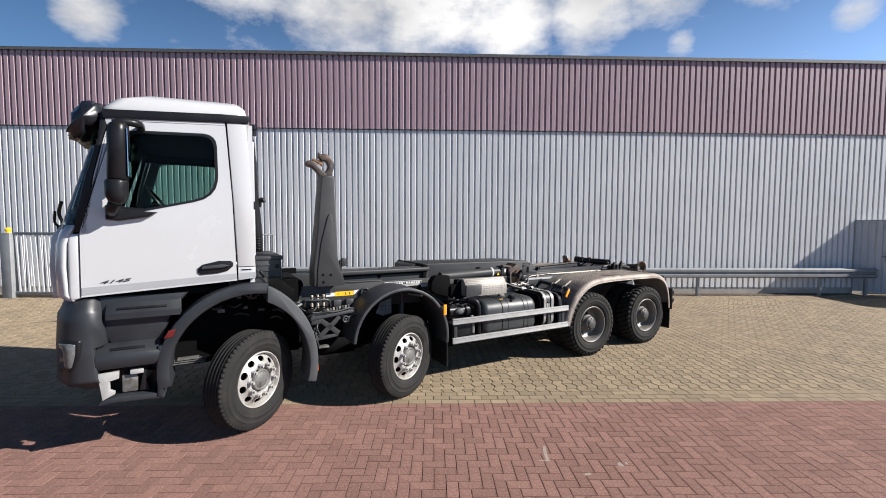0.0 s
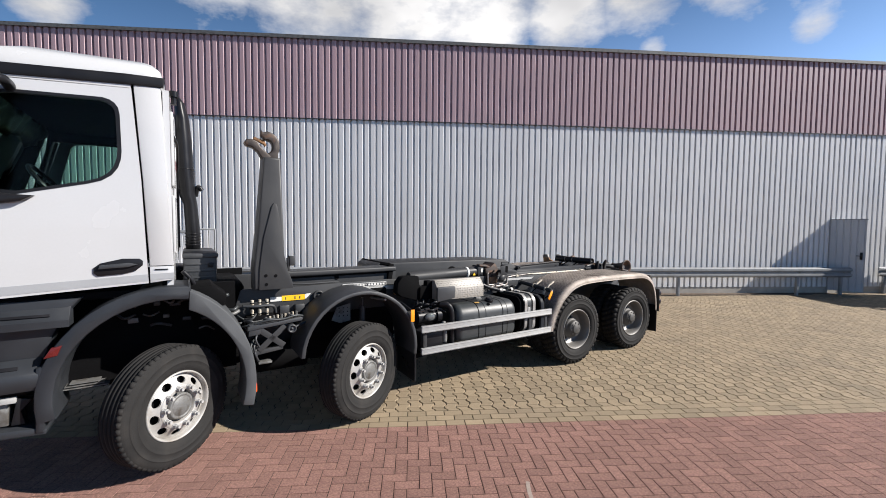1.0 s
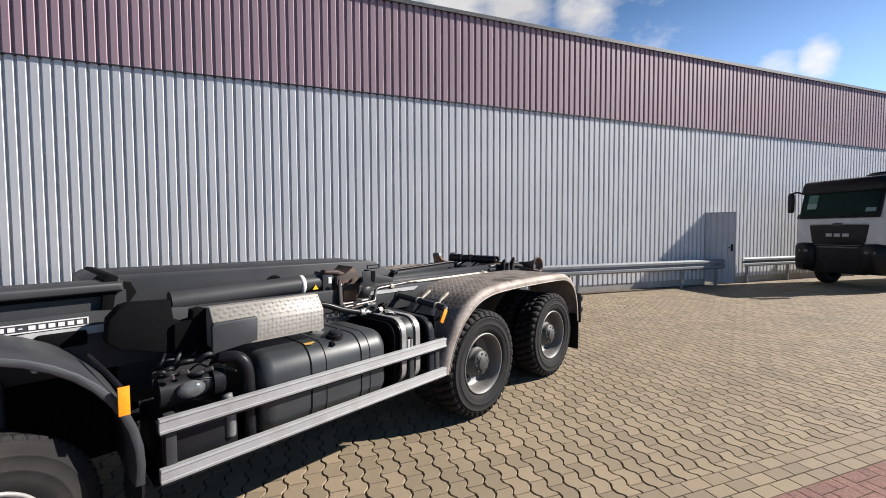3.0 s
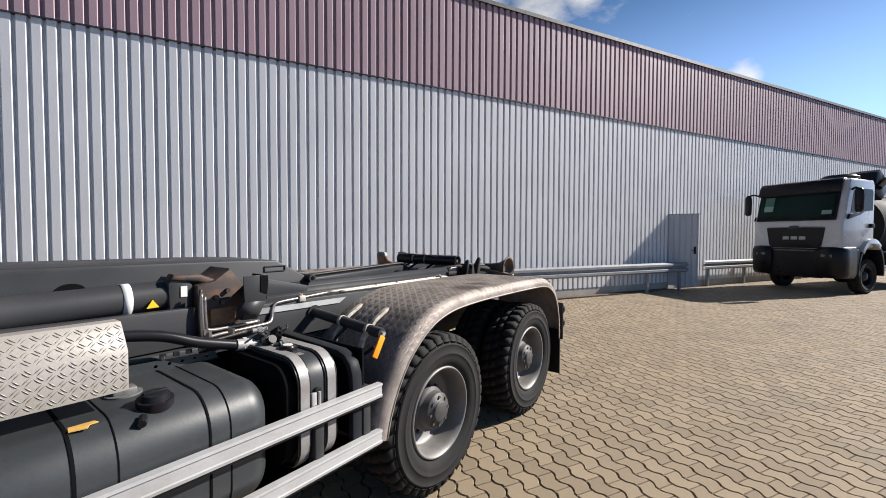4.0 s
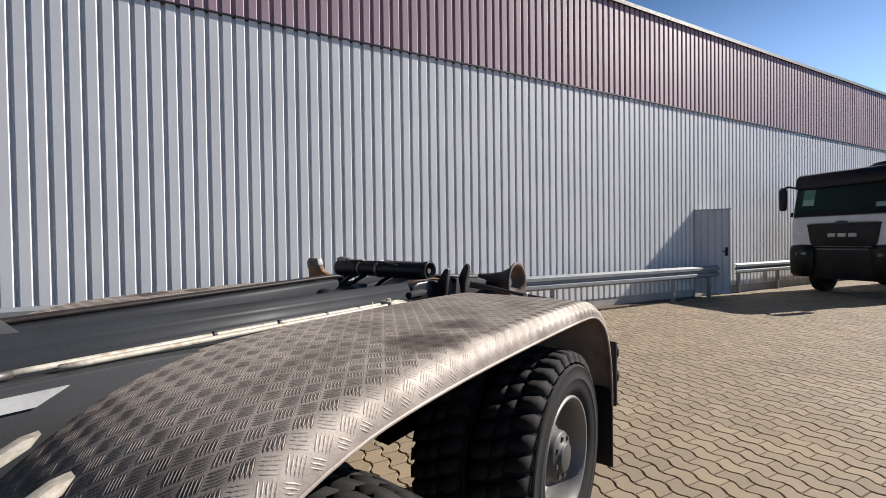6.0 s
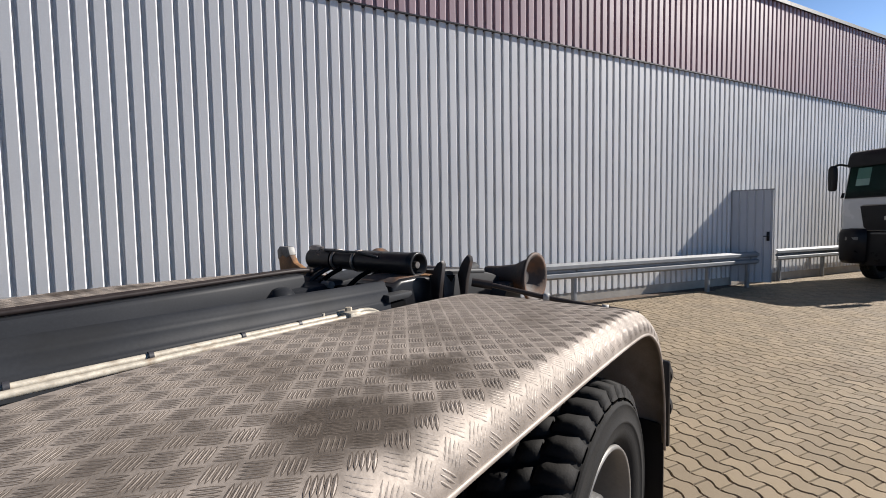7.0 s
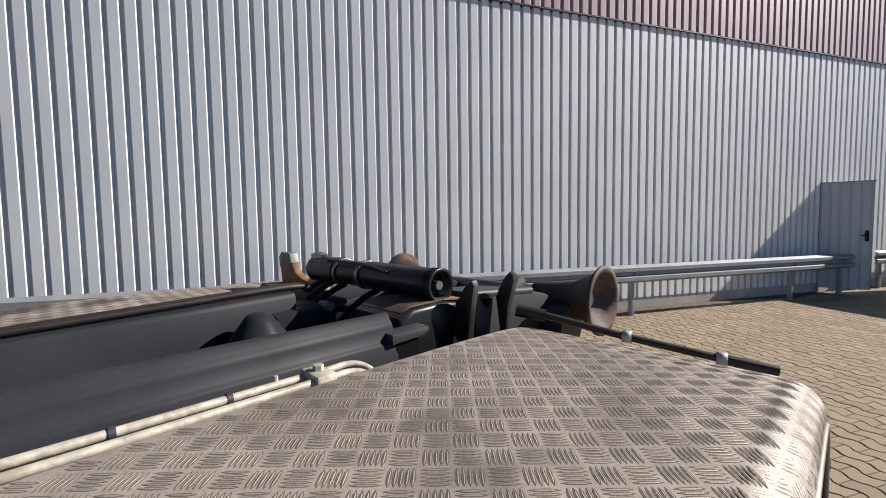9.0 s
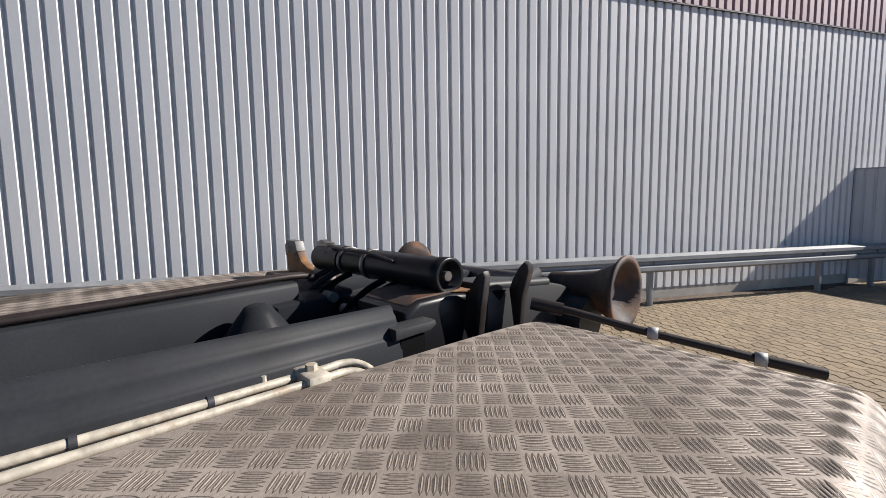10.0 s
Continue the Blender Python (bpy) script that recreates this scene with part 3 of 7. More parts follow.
# ---- guard rails before the wall ----
def rail_profile():
    return [(0.0, -0.155), (-0.045, -0.13), (-0.08, -0.11), (-0.08, -0.05), (-0.02, -0.02), (-0.02, 0.02), (-0.08, 0.05), (-0.08, 0.11), (-0.045, 0.13), (0.0, 0.155)]


def guard_rail(x0, x1, y, zc, posts, label):
    rail = base("guard_rail", label, "guard rail", Matrix.Translation((x0, y, 0)), "guard rails along the hall")
    n = x1 - x0
    bm = B()
    pr = rail_profile()
    loop = [(a, zc + b) for a, b in pr] + [(a + 0.012, zc + b) for a, b in reversed(pr)]
    prism(bm, loop, "x", 0, n)
    part("beam", bm, M["rail"], rail, soft=False)
    for x in posts:
        bm = B()
        box(bm, x - x0 - 0.04, x - x0 + 0.04, 0.016, 0.09, 0.0, zc + 0.12, 0.006)
        part("post", bm, M["rail"], rail)
        bm = B()
        rod(bm, (x - x0, -0.045, zc), (x - x0, 0.02, zc), 0.018, 8)
        part("bolt", bm, M["steel"], rail)
    return rail


guard_rail(-9.0, 10.15, -0.42, 0.735, (-7.6, -3.6, 0.4, 4.45, 8.4, 9.9), "long galvanised steel guard rail on posts before the wall")
guard_rail(11.45, 24.0, -0.16, 0.735, (11.75, 13.9, 17.9, 21.9), "galvanised steel guard rail continuing beyond the sheet door")

# ---- sliding gate far along the wall ----
gate = base("sliding_gate", "light grey barred sliding gate with a grey post", "gate", Matrix.Translation((-16.2, -0.75, 0)))
part("post", box(B(), -0.16, 0.12, -0.12, 0.12, 0, 1.90, 0.01), M["rail"], gate, "grey steel gate post")
bm = B()
box(bm, 0.14, 6.6, -0.03, 0.03, 1.84, 1.92, 0.006)
part("top_bar", bm, M["rail"], gate)
part("bottom_bar", box(B(), 0.14, 6.6, -0.03, 0.03, 0.10, 0.18, 0.006), M["rail"], gate)
for i in range(48):
    bm = B()
    x = 0.17 + i * 0.133
    prism(bm, [(x + 0.06, 0.18), (x + 0.105, 0.18), (x + 0.045, 1.84), (x, 1.84)], "y", -0.02, 0.02)
    part("bar", bm, M["gate"], gate, soft=False)
lampg = B()
bmesh.ops.create_uvsphere(lampg, u_segments=14, v_segments=8, radius=0.075, matrix=Matrix.Translation((-0.02, 0, 1.98)))
rod(lampg, (-0.02, 0, 1.89), (-0.02, 0, 1.98), 0.06)
part("warning_lamp", lampg, M["yellow"], gate, "yellow warning lamp")
fence = base("fence", "grey wire fence panel beside the gate", "fence", Matrix.Translation((-20.0, -0.75, 0)))
part("rail", box(B(), 0, 3.6, -0.02, 0.02, 1.72, 1.78), M["chassis"], fence, soft=False)
for i in range(30):
    part("bar", box(B(), 0.05 + i * 0.12, 0.075 + i * 0.12, -0.012, 0.012, 0.0, 1.8), M["chassis"], fence, soft=False)


# ---- the hooklift truck; x runs from the first axle to the rear, y away from the near side ----
TRUCK_AT = pose(-5.541, -8.465, 0, 0, 0, 27.55)
truck = base("hooklift_truck", "four-axle hooklift truck with white cab and dark grey chassis", "truck", TRUCK_AT)
AX1, AX2, AX3, AX4, HUBZ = -0.19, 1.53, 4.80, 6.28, 0.522
WIDE, MID = 2.40, 1.20


# wheels
def lug_ring(bm, count, foot, stations, turn=0.0):
    """Tread blocks: each station gives y, top radius, angle of lead and half width of the block there."""
    for i in range(count):
        a = i * math.tau / count + turn
        rows = []
        for y, top, lead, half in stations:
            row = []
            for r, w in ((foot, half * 1.12), (top, half * 0.92), (top, -half * 0.92), (foot, -half * 1.12)):
                row.append(bm.verts.new((r * math.cos(a + lead + w), y, r * math.sin(a + lead + w))))
            rows.append(row)
        for p, q in zip(rows, rows[1:]):
            for k in range(3):
                bm.faces.new((p[k], p[k + 1], q[k + 1], q[k]))
        bm.faces.new(rows[0])
        bm.faces.new(rows[-1][::-1])


def tyre_mesh(radius, width, lugs):
    """Outer face towards -y; y runs from 0 (outer side) to width."""
    bm = B()
    R = radius - (0.022 if lugs else 0.0)
    prof = [(0.300, 0.040), (0.312, 0.024), (0.320, 0.020), (0.324, 0.016), (0.345, 0.007), (0.36, 0.003), (0.385, 0.0), (0.388, -0.003), (0.394, -0.003), (0.397, 0.0), (0.42, 0.0), (0.445, 0.004), (0.448, 0.001), (0.453, 0.002), (0.456, 0.007), (0.46, 0.008), (R - 0.045, 0.016), (R - 0.022, 0.022), (R - 0.004, 0.045)]
    if not lugs:
        for g in (0.075, 0.13, 0.185, 0.24, 0.295):
            y = g * width / 0.37
            prof += [(R, y - 0.010), (R - 0.013, y - 0.006), (R - 0.013, y + 0.004), (R, y + 0.008)]
    else:
        prof += [(R, 0.07), (R, width - 0.07)]
    prof += [(R - 0.004, width - 0.045), (R - 0.022, width - 0.022), (0.42, width), (0.36, width - 0.004), (0.300, width - 0.04)]
    lathe(bm, prof, 72)
    if lugs:
        shoulder = [(0.012, R - 0.040, -0.012, 0.056), (0.018, R - 0.014, -0.008, 0.058), (0.028, R + 0.014, 0.0, 0.060), (0.060, R + 0.021, 0.030, 0.062), (0.088, R + 0.022, 0.034, 0.055), (0.112, R + 0.022, 0.070, 0.050)]
        lug_ring(bm, 38, R - 0.03, shoulder)
        lug_ring(bm, 38, R - 0.03, [(width - y, top, -lead, half) for y, top, lead, half in shoulder[::-1]], 0.04)
        lug_ring(bm, 38, R - 0.03, [(0.120, R + 0.022, 0.0, 0.056), (width / 2, R + 0.022, 0.03, 0.062), (width - 0.120, R + 0.022, 0.06, 0.056)], 0.085)
    else:
        lug_ring(bm, 64, R - 0.02, [(0.024, R - 0.012, 0.0, 0.034), (0.034, R + 0.0012, 0.0, 0.036), (0.060, R + 0.0012, 0.0, 0.036)])
    return bm


def ring_points(r, n=40, cx=0.0, cz=0.0):
    return [(cx + r * math.cos(k * math.tau / n), cz + r * math.sin(k * math.tau / n)) for k in range(n)]


TYRE_F = mesh_of("tyre", smooth(tyre_mesh(0.528, 0.29, False)), M["rubber"])
TYRE_R = mesh_of("tyre", smooth(tyre_mesh(0.524, 0.30, True), 24), M["rubber"])


def share(name, me, parent, at=None, label=""):
    ob = new(name, me)
    ob.parent = parent
    if at is not None:
        ob.matrix_basis = at
    return tagged(ob, label) if label else ob


def front_rim_mesh():
    bm = B()
    lathe(bm, [(0.304, 0.30), (0.304, 0.035), (0.298, 0.022), (0.288, 0.026), (0.282, 0.05), (0.276, 0.075)], 48)
    return bm


def front_disc_mesh():
    bm = B()
    holes = []
    for k in range(10):
        a = (k + 0.5) * math.tau / 10
        ring = []
        for j in range(14):
            b = j * math.tau / 14
            u, w = 0.226 + 0.029 * math.cos(b), 0.041 * math.sin(b)
            ring.append((u * math.cos(a) - w * math.sin(a), u * math.sin(a) + w * math.cos(a)))
        holes.append(ring)
    plate(bm, ring_points(0.276, 60), [*holes, ring_points(0.19, 60)], "y", 0.0, 0.014)
    for v in bm.verts:
        r = math.hypot(v.co.x, v.co.z)
        v.co.y += 0.070 - 0.052 * max(0.0, min(1.0, (0.268 - r) / 0.075))
    lathe(bm, [(0.191, 0.018), (0.186, 0.010), (0.145, 0.008), (0.140, 0.014), (0.132, 0.05), (0.132, 0.09)], 48)
    return bm


def nut_mesh():
    bm = B()
    rod(bm, (0, 0.0, 0), (0, -0.036, 0), 0.0215, 6)
    rod(bm, (0, -0.034, 0), (0, -0.060, 0), 0.013, 10)
    rod(bm, (0, 0.004, 0), (0, -0.006, 0), 0.024, 14)
    return bm


RIM_F = mesh_of("rim", smooth(front_rim_mesh()), M["rim"])
DISC_F = mesh_of("disc", smooth(front_disc_mesh(), 30), M["rim"])
NUT = mesh_of("wheel_nut", smooth(nut_mesh()), M["alu"])
bm = B()
lathe(bm, [(0.0, 0.006), (0.084, 0.006), (0.088, 0.010), (0.092, 0.004), (0.108, 0.003), (0.114, 0.008), (0.118, 0.03), (0.133, 0.06)], 30)
HUB_F = mesh_of("hub_cap", smooth(bm), M["hub"])
# near-black drum added to stop sun passing through the hand holes
bm = B()
lathe(bm, [(0.0, 0.095), (0.268, 0.095), (0.285, 0.12), (0.285, 0.30), (0.0, 0.30)], 32)
DRUM = mesh_of("brake_drum", smooth(bm), M["cavity"])
bm = B()
lathe(bm, [(0.303, 0.27), (0.303, 0.03), (0.296, 0.018), (0.286, 0.022), (0.272, 0.07), (0.262, 0.11), (0.255, 0.16), (0.24, 0.185), (0.12, 0.195), (0.0, 0.195)], 48)
RIM_R = mesh_of("rim", smooth(bm), M["rim_dark"])
bm = B()
lathe(bm, [(0.0, 0.028), (0.062, 0.028), (0.070, 0.034), (0.070, 0.045), (0.112, 0.052), (0.122, 0.064), (0.124, 0.10), (0.135, 0.11), (0.150, 0.115), (0.152, 0.20)], 32)
HUB_R = mesh_of("hub", smooth(bm), M["hub_dark"])
bm = B()
rod(bm, (0, 0.0, 0), (0, -0.022, 0), 0.017, 6)
NUT_R = mesh_of("wheel_nut", smooth(bm), M["hub_dark"])
BOLT_R = bpy.data.meshes.new("flange_bolt")
bm = B()
rod(bm, (0, 0.0, 0), (0, -0.012, 0), 0.011, 6)
bm.to_mesh(BOLT_R)
bm.free()
BOLT_R.materials.append(M["hub_dark"])


def front_wheel(x, steer, near=True, spin=0.0):
    """The near wheel's outer face looks to -y; the far one is turned round."""
    w = new("wheel")
    w.parent = truck
    yy = (0.08 if x < 0 else 0.07) if near else WIDE - 0.16
    off = pose(0, -0.20, 0)
    w.matrix_basis = pose(x, yy, 0.506, 0, 0, steer + (0 if near else 180)) @ off @ Matrix.Scale(0.957, 4)
    tagged(w, "steered front wheel with silver ten-hole rim")
    share("tyre", TYRE_F, w)
    share("rim", RIM_F, w)
    share("disc", DISC_F, w, pose(0, 0, 0, 0, spin, 0))
    share("hub_cap", HUB_F, w)
    share("brake_drum", DRUM, w)
    for k in range(10):
        a = k * math.tau / 10 + radians(-spin)
        share("wheel_nut", NUT, w, Matrix.Translation((0.166 * math.cos(a), 0.008, 0.166 * math.sin(a))))


def rear_wheel(x, near=True):
    for k, y in enumerate((-0.075, 0.26) if x < 5.5 else (-0.030, 0.305)):
        w = new("wheel")
        w.parent = truck
        w.matrix_basis = pose(x, y if near else WIDE - y, HUBZ, 0, 17 * k + (40 if x > 5.5 else 0), 0 if near else 180)
        tagged(w, "rear twin wheel with chunky lug tyre and deep dull rim" if k == 0 else "inner rear twin wheel with chunky lug tyre")
        share("tyre", TYRE_R, w)
        share("rim", RIM_R, w)
        if k == 0:
            share("hub", HUB_R, w)
            for j in range(10):
                a = j * math.tau / 10
                share("wheel_nut", NUT_R, w, Matrix.Translation((0.168 * math.cos(a), 0.192, 0.168 * math.sin(a))))
            for j in range(8):
                a = j * math.tau / 8
                share("flange_bolt", BOLT_R, w, Matrix.Translation((0.094 * math.cos(a), 0.052, 0.094 * math.sin(a))))


front_wheel(AX1 - 0.165, 41, True, 8)
front_wheel(AX1, 34, False)
front_wheel(AX2 - 0.155, 27, True, 20)
front_wheel(AX2, 22, False)
for ax in (AX3, AX4):
    rear_wheel(ax, True)
    rear_wheel(ax, False)

# axles
for ax in (AX1, AX2, AX3, AX4):
    bm = B()
    rod(bm, (ax, 0.5, HUBZ - 0.02), (ax, WIDE - 0.5, HUBZ - 0.02), 0.075, 16)
    if ax > 4:
        bmesh.ops.create_uvsphere(bm, u_segments=18, v_segments=12, radius=0.22, matrix=Matrix.Translation((ax, MID, HUBZ)))
    part("axle", bm, M["cavity"], truck, "black axle beam")
    for y in (0.62, WIDE - 0.70):
        bm = B()
        for k in range(3):
            box(bm, ax - 0.62 + 0.1 * k, ax + 0.62 - 0.1 * k, y, y + 0.08, HUBZ + 0.14 + 0.03 * k, HUBZ + 0.165 + 0.03 * k)
        part("leaf_spring", bm, M["cavity"], truck)

# frame rails of the chassis and the subframe on them
for y0, y1 in ((0.80, 0.88), (1.62, 1.70)):
    part("frame_rail", box(B(), -1.5, 7.0, y0, y1, 0.72, 1.02, 0.008), M["chassis"], truck, "anthracite chassis rail")
for x in (0.45, 2.3, 3.4, 4.4, 5.5, 6.9):
    part("cross_member", box(B(), x, x + 0.12, 0.88, 1.62, 0.76, 0.98, 0.008), M["cavity"], truck)
bm = B()
prism(bm, [(0.20, 1.06), (2.60, 1.06), (2.60, 1.335), (1.93, 1.395), (0.66, 1.375), (0.32, 1.385), (0.29, 1.37), (0.23, 1.17)], "y", 0.50, 0.53, 0.004)
prism(bm, [(0.3, 1.06), (6.75, 1.06), (6.75, 1.20), (4.70, 1.285), (2.62, 1.30), (0.42, 1.34)], "y", 0.64, 0.72, 0.006)
part("subframe_side", bm, M["chassis"], truck, "anthracite hooklift subframe plate")
bm = B()
prism(bm, [(0.12, 1.06), (6.75, 1.06), (6.75, 1.20), (0.42, 1.40), (0.34, 1.40)], "y", 1.78, 1.88, 0.006)
part("subframe_side", bm, M["chassis"], truck, "anthracite hooklift subframe plate")
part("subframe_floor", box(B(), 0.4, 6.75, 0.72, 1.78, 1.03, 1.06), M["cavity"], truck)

# unseen bulk added under the chassis to keep the ground there dark
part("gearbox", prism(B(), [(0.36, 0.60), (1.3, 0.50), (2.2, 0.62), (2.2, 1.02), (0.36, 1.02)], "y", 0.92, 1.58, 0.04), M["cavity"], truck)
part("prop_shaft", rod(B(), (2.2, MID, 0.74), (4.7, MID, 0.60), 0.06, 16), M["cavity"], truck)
part("silencer_box", prism(B(), rounded(1.80, 2.36, 0.42, 1.06, 0.08, 4), "x", 2.2, 4.1, 0.02), M["cavity"], truck, "unseen black box added under the far side")
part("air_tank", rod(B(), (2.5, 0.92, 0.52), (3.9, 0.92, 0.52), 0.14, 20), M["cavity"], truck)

# ---- cab ----
CX0, CX1 = -1.72, -0.26
cab = part("cab_shell", box(B(), CX0 + 0.12, CX1, 0.10, WIDE - 0.10, 1.44, 1.50, 0.01), M["cavity"], truck, "white day cab with black trim")


def side_panel(y0, y1, name_door):
    # quarter panel behind the door
    bm = B()
    prism(bm, [(-0.425, 1.70), (CX1, 1.70), (CX1 - 0.06, 3.16), (-0.50, 3.16), (-0.455, 2.4)], "y", y0, y1, 0.012)
    part("quarter_panel", bm, M["white"], cab)
    bm = B()
    prism(bm, [(-0.425, 1.56), (CX1, 1.58), (CX1, 1.695), (-0.425, 1.695)], "y", y0, y1, 0.008)
    part("service_flap", bm, M["white"], cab)
    # door with its window hole
    window = [(-1.36, 2.27), (-1.20, 2.255), (-0.80, 2.355), (-0.715, 2.385), (-0.655, 2.43), (-0.615, 2.49), (-0.595, 2.56), (-0.59, 2.62), (-0.595, 2.90), (-0.603, 2.95), (-0.625, 2.985), (-0.655, 3.005), (-0.70, 3.015), (-1.20, 2.985), (-1.27, 2.97), (-1.30, 2.94), (-1.40, 2.55), (-1.42, 2.40), (-1.405, 2.31)]
    outer = [(-1.665, 1.48), (-0.435, 1.56), (-0.465, 2.4), (-0.512, 3.12), (-1.30, 3.06), (-1.40, 2.98), (-1.60, 2.28), (-1.66, 2.05)]
    bm = B()
    plate(bm, outer, [window], "y", y0, y1)
    d = part(name_door, bm, M["white"], cab)
    return d, window


_, window_pts = side_panel(0.0, 0.05, "cab_door")
side_panel(WIDE - 0.05, WIDE, "cab_door")
for yy in (0.022, WIDE - 0.028):
    bm = B()
    prism(bm, window_pts, "y", yy, yy + 0.006)
    g = part("window_pane", bm, M["glass"], cab, "tinted side window", soft=False)
    g.visible_shadow = False
bm = B()
inner = [(x + (-1.0 - x) * 0.05, z + (2.65 - z) * 0.05) for x, z in window_pts]
plate(bm, [(x - (-1.0 - x) * 0.015, z - (2.65 - z) * 0.015) for x, z in window_pts], [inner], "y", -0.004, 0.03)
part("window_seal", bm, M["black"], cab, "black window rubber")
# crease shade as grey strips, handle, badge on the near door
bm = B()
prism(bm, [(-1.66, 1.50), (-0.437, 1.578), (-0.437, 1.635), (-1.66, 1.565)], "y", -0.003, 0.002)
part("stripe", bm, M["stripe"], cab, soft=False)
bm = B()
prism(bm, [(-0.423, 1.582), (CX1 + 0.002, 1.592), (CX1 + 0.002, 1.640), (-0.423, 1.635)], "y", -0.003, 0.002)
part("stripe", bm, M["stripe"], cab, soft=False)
bm = B()
prism(bm, [(-0.78, 1.66), (-0.755, 1.635), (-0.60, 1.645), (-0.52, 1.665), (-0.47, 1.71), (-0.468, 1.745), (-0.49, 1.765), (-0.60, 1.768), (-0.74, 1.735), (-0.78, 1.70)], "y", -0.012, 0.004, 0.005)
handle = part("handle_recess", bm, M["black"], cab, "black oval door handle")
bm = B()
prism(bm, [(-0.75, 1.690), (-0.56, 1.700), (-0.50, 1.720), (-0.56, 1.735), (-0.74, 1.720)], "y", -0.035, -0.010, 0.008)
part("grip", bm, M["plastic"], handle)
bm = B()
box(bm, -0.39, -0.30, -0.006, 0.002, 1.665, 1.675)
part("flap_grip", bm, M["black"], cab)
txt = bpy.data.curves.new("model_number", "FONT")
txt.body, txt.size, txt.extrude, txt.shear, txt.space_character = "4145", 0.072, 0.002, 0.35, 0.9
number = new("model_number", txt)
number.parent = cab
number.matrix_basis = pose(-1.54, -0.004, 1.592, 90, -4, 0)
number.data.materials.append(M["ink"])
number.scale = (1.66, 0.54, 1)
txt.offset = 0.0008

# roof, header, pillars, back and front
bm = B()
sections = []
for z, fx, rx, iy in ((3.165, -1.52, -0.30, 0.03), (3.24, -1.50, -0.30, 0.035), (3.33, -1.40, -0.32, 0.06), (3.385, -1.22, -0.36, 0.13), (3.405, -0.95, -0.45, 0.35)):
    r = 0.12
    sections.append([bm.verts.new((x, y, z - 0.055 * (-0.30 - x) / 1.2)) for x, y in rounded(fx, rx, iy, WIDE - iy, r)])
for a, b in zip(sections, sections[1:]):
    for k in range(len(a)):
        bm.faces.new((a[k], a[(k + 1) % len(a)], b[(k + 1) % len(b)], b[k]))
bm.faces.new(sections[-1])
bm.faces.new(sections[0][::-1])
part("cab_roof", bm, M["white"], cab, "white raised roof panel")
bm = B()
prism(bm, [(-1.47, 3.068), (-0.50, 3.148), (-0.30, 3.165), (-0.29, 3.24), (-0.55, 3.228), (-1.47, 3.148)], "y", -0.018, 0.04, 0.012)
part("roof_trim", bm, M["black"], cab, "black roof gutter trim")
bm = B()
prism(bm, [(-1.47, 3.068), (-0.50, 3.148), (-0.30, 3.165), (-0.29, 3.24), (-0.55, 3.228), (-1.47, 3.148)], "y", WIDE - 0.04, WIDE + 0.018, 0.012)
part("roof_trim", bm, M["black"], cab, "black roof gutter trim")
for y0, y1 in ((0.0, 0.05), (WIDE - 0.05, WIDE)):
    bm = B()
    prism(bm, [(-1.40, 2.985), (-1.30, 3.065), (-0.515, 3.122), (-0.51, 3.165), (-1.46, 3.09), (-1.45, 3.02)], "y", y0, y1, 0.008)
    part("header", bm, M["white"], cab)
    # windscreen pillar: white beside the door, black band before it
    bm = B()
    prism(bm, [(-1.605, 2.05), (-1.60, 2.28), (-1.41, 2.98), (-1.44, 3.00), (-1.475, 2.88), (-1.55, 2.56), (-1.605, 2.20), (-1.66, 2.05)], "y", y0, y1, 0.006)
    part("pillar", bm, M["white"], cab)
    bm = B()
    prism(bm, [(-1.61, 2.20), (-1.555, 2.56), (-1.48, 2.88), (-1.445, 3.005), (-1.43, 3.135), (-1.485, 3.13), (-1.512, 2.90), (-1.605, 2.56), (-1.685, 2.20), (-1.70, 2.06), (-1.665, 2.06)], "y", y0 + (0.004 if y0 < 1 else -0.05), y1 + (0.05 if y0 < 1 else -0.004), 0.01)
    part("pillar_trim", bm, M["black"], cab, "black windscreen pillar trim")
    bm = B()
    corner = [(-1.67, 1.47), (-1.67, 2.045), (-1.735, 2.04), (-1.748, 1.95), (-1.752, 1.5), (-1.745, 1.45)]
    prism(bm, corner, "y", y0 + (0.008 if y0 < 1 else -0.1), y1 + (0.1 if y0 < 1 else -0.008), 0.02, 3)
    part("corner_panel", bm, M["white"], cab)
for yy_ in (0.055, WIDE - 0.085):
    bm = B()
    prism(bm, [(-1.62, 1.55), (-0.46, 1.60), (-0.50, 2.42), (-0.78, 2.32), (-1.20, 2.215), (-1.48, 2.24)], "y", yy_, yy_ + 0.03, 0.01)
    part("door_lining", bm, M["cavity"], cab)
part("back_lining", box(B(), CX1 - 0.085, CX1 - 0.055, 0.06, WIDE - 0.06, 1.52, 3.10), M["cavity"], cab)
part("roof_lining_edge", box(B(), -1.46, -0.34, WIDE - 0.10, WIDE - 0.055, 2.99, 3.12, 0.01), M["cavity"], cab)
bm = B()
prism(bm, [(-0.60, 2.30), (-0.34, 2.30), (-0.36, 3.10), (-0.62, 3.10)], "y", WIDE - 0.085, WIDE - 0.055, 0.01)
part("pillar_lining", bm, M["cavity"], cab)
part("cab_back", box(B(), CX1 - 0.05, CX1 - 0.005, 0.05, WIDE - 0.05, 1.50, 3.16), M["white"], cab, "white rear cab wall")
bm = B()
prism(bm, [(-1.93, 1.45), (-1.95, 1.75), (-1.93, 2.0), (-1.86, 2.12), (-1.80, 2.12), (-1.80, 1.45)], "y", 0.28, WIDE - 0.28, 0.03, 3)
part("front_panel", bm, M["white"], cab)


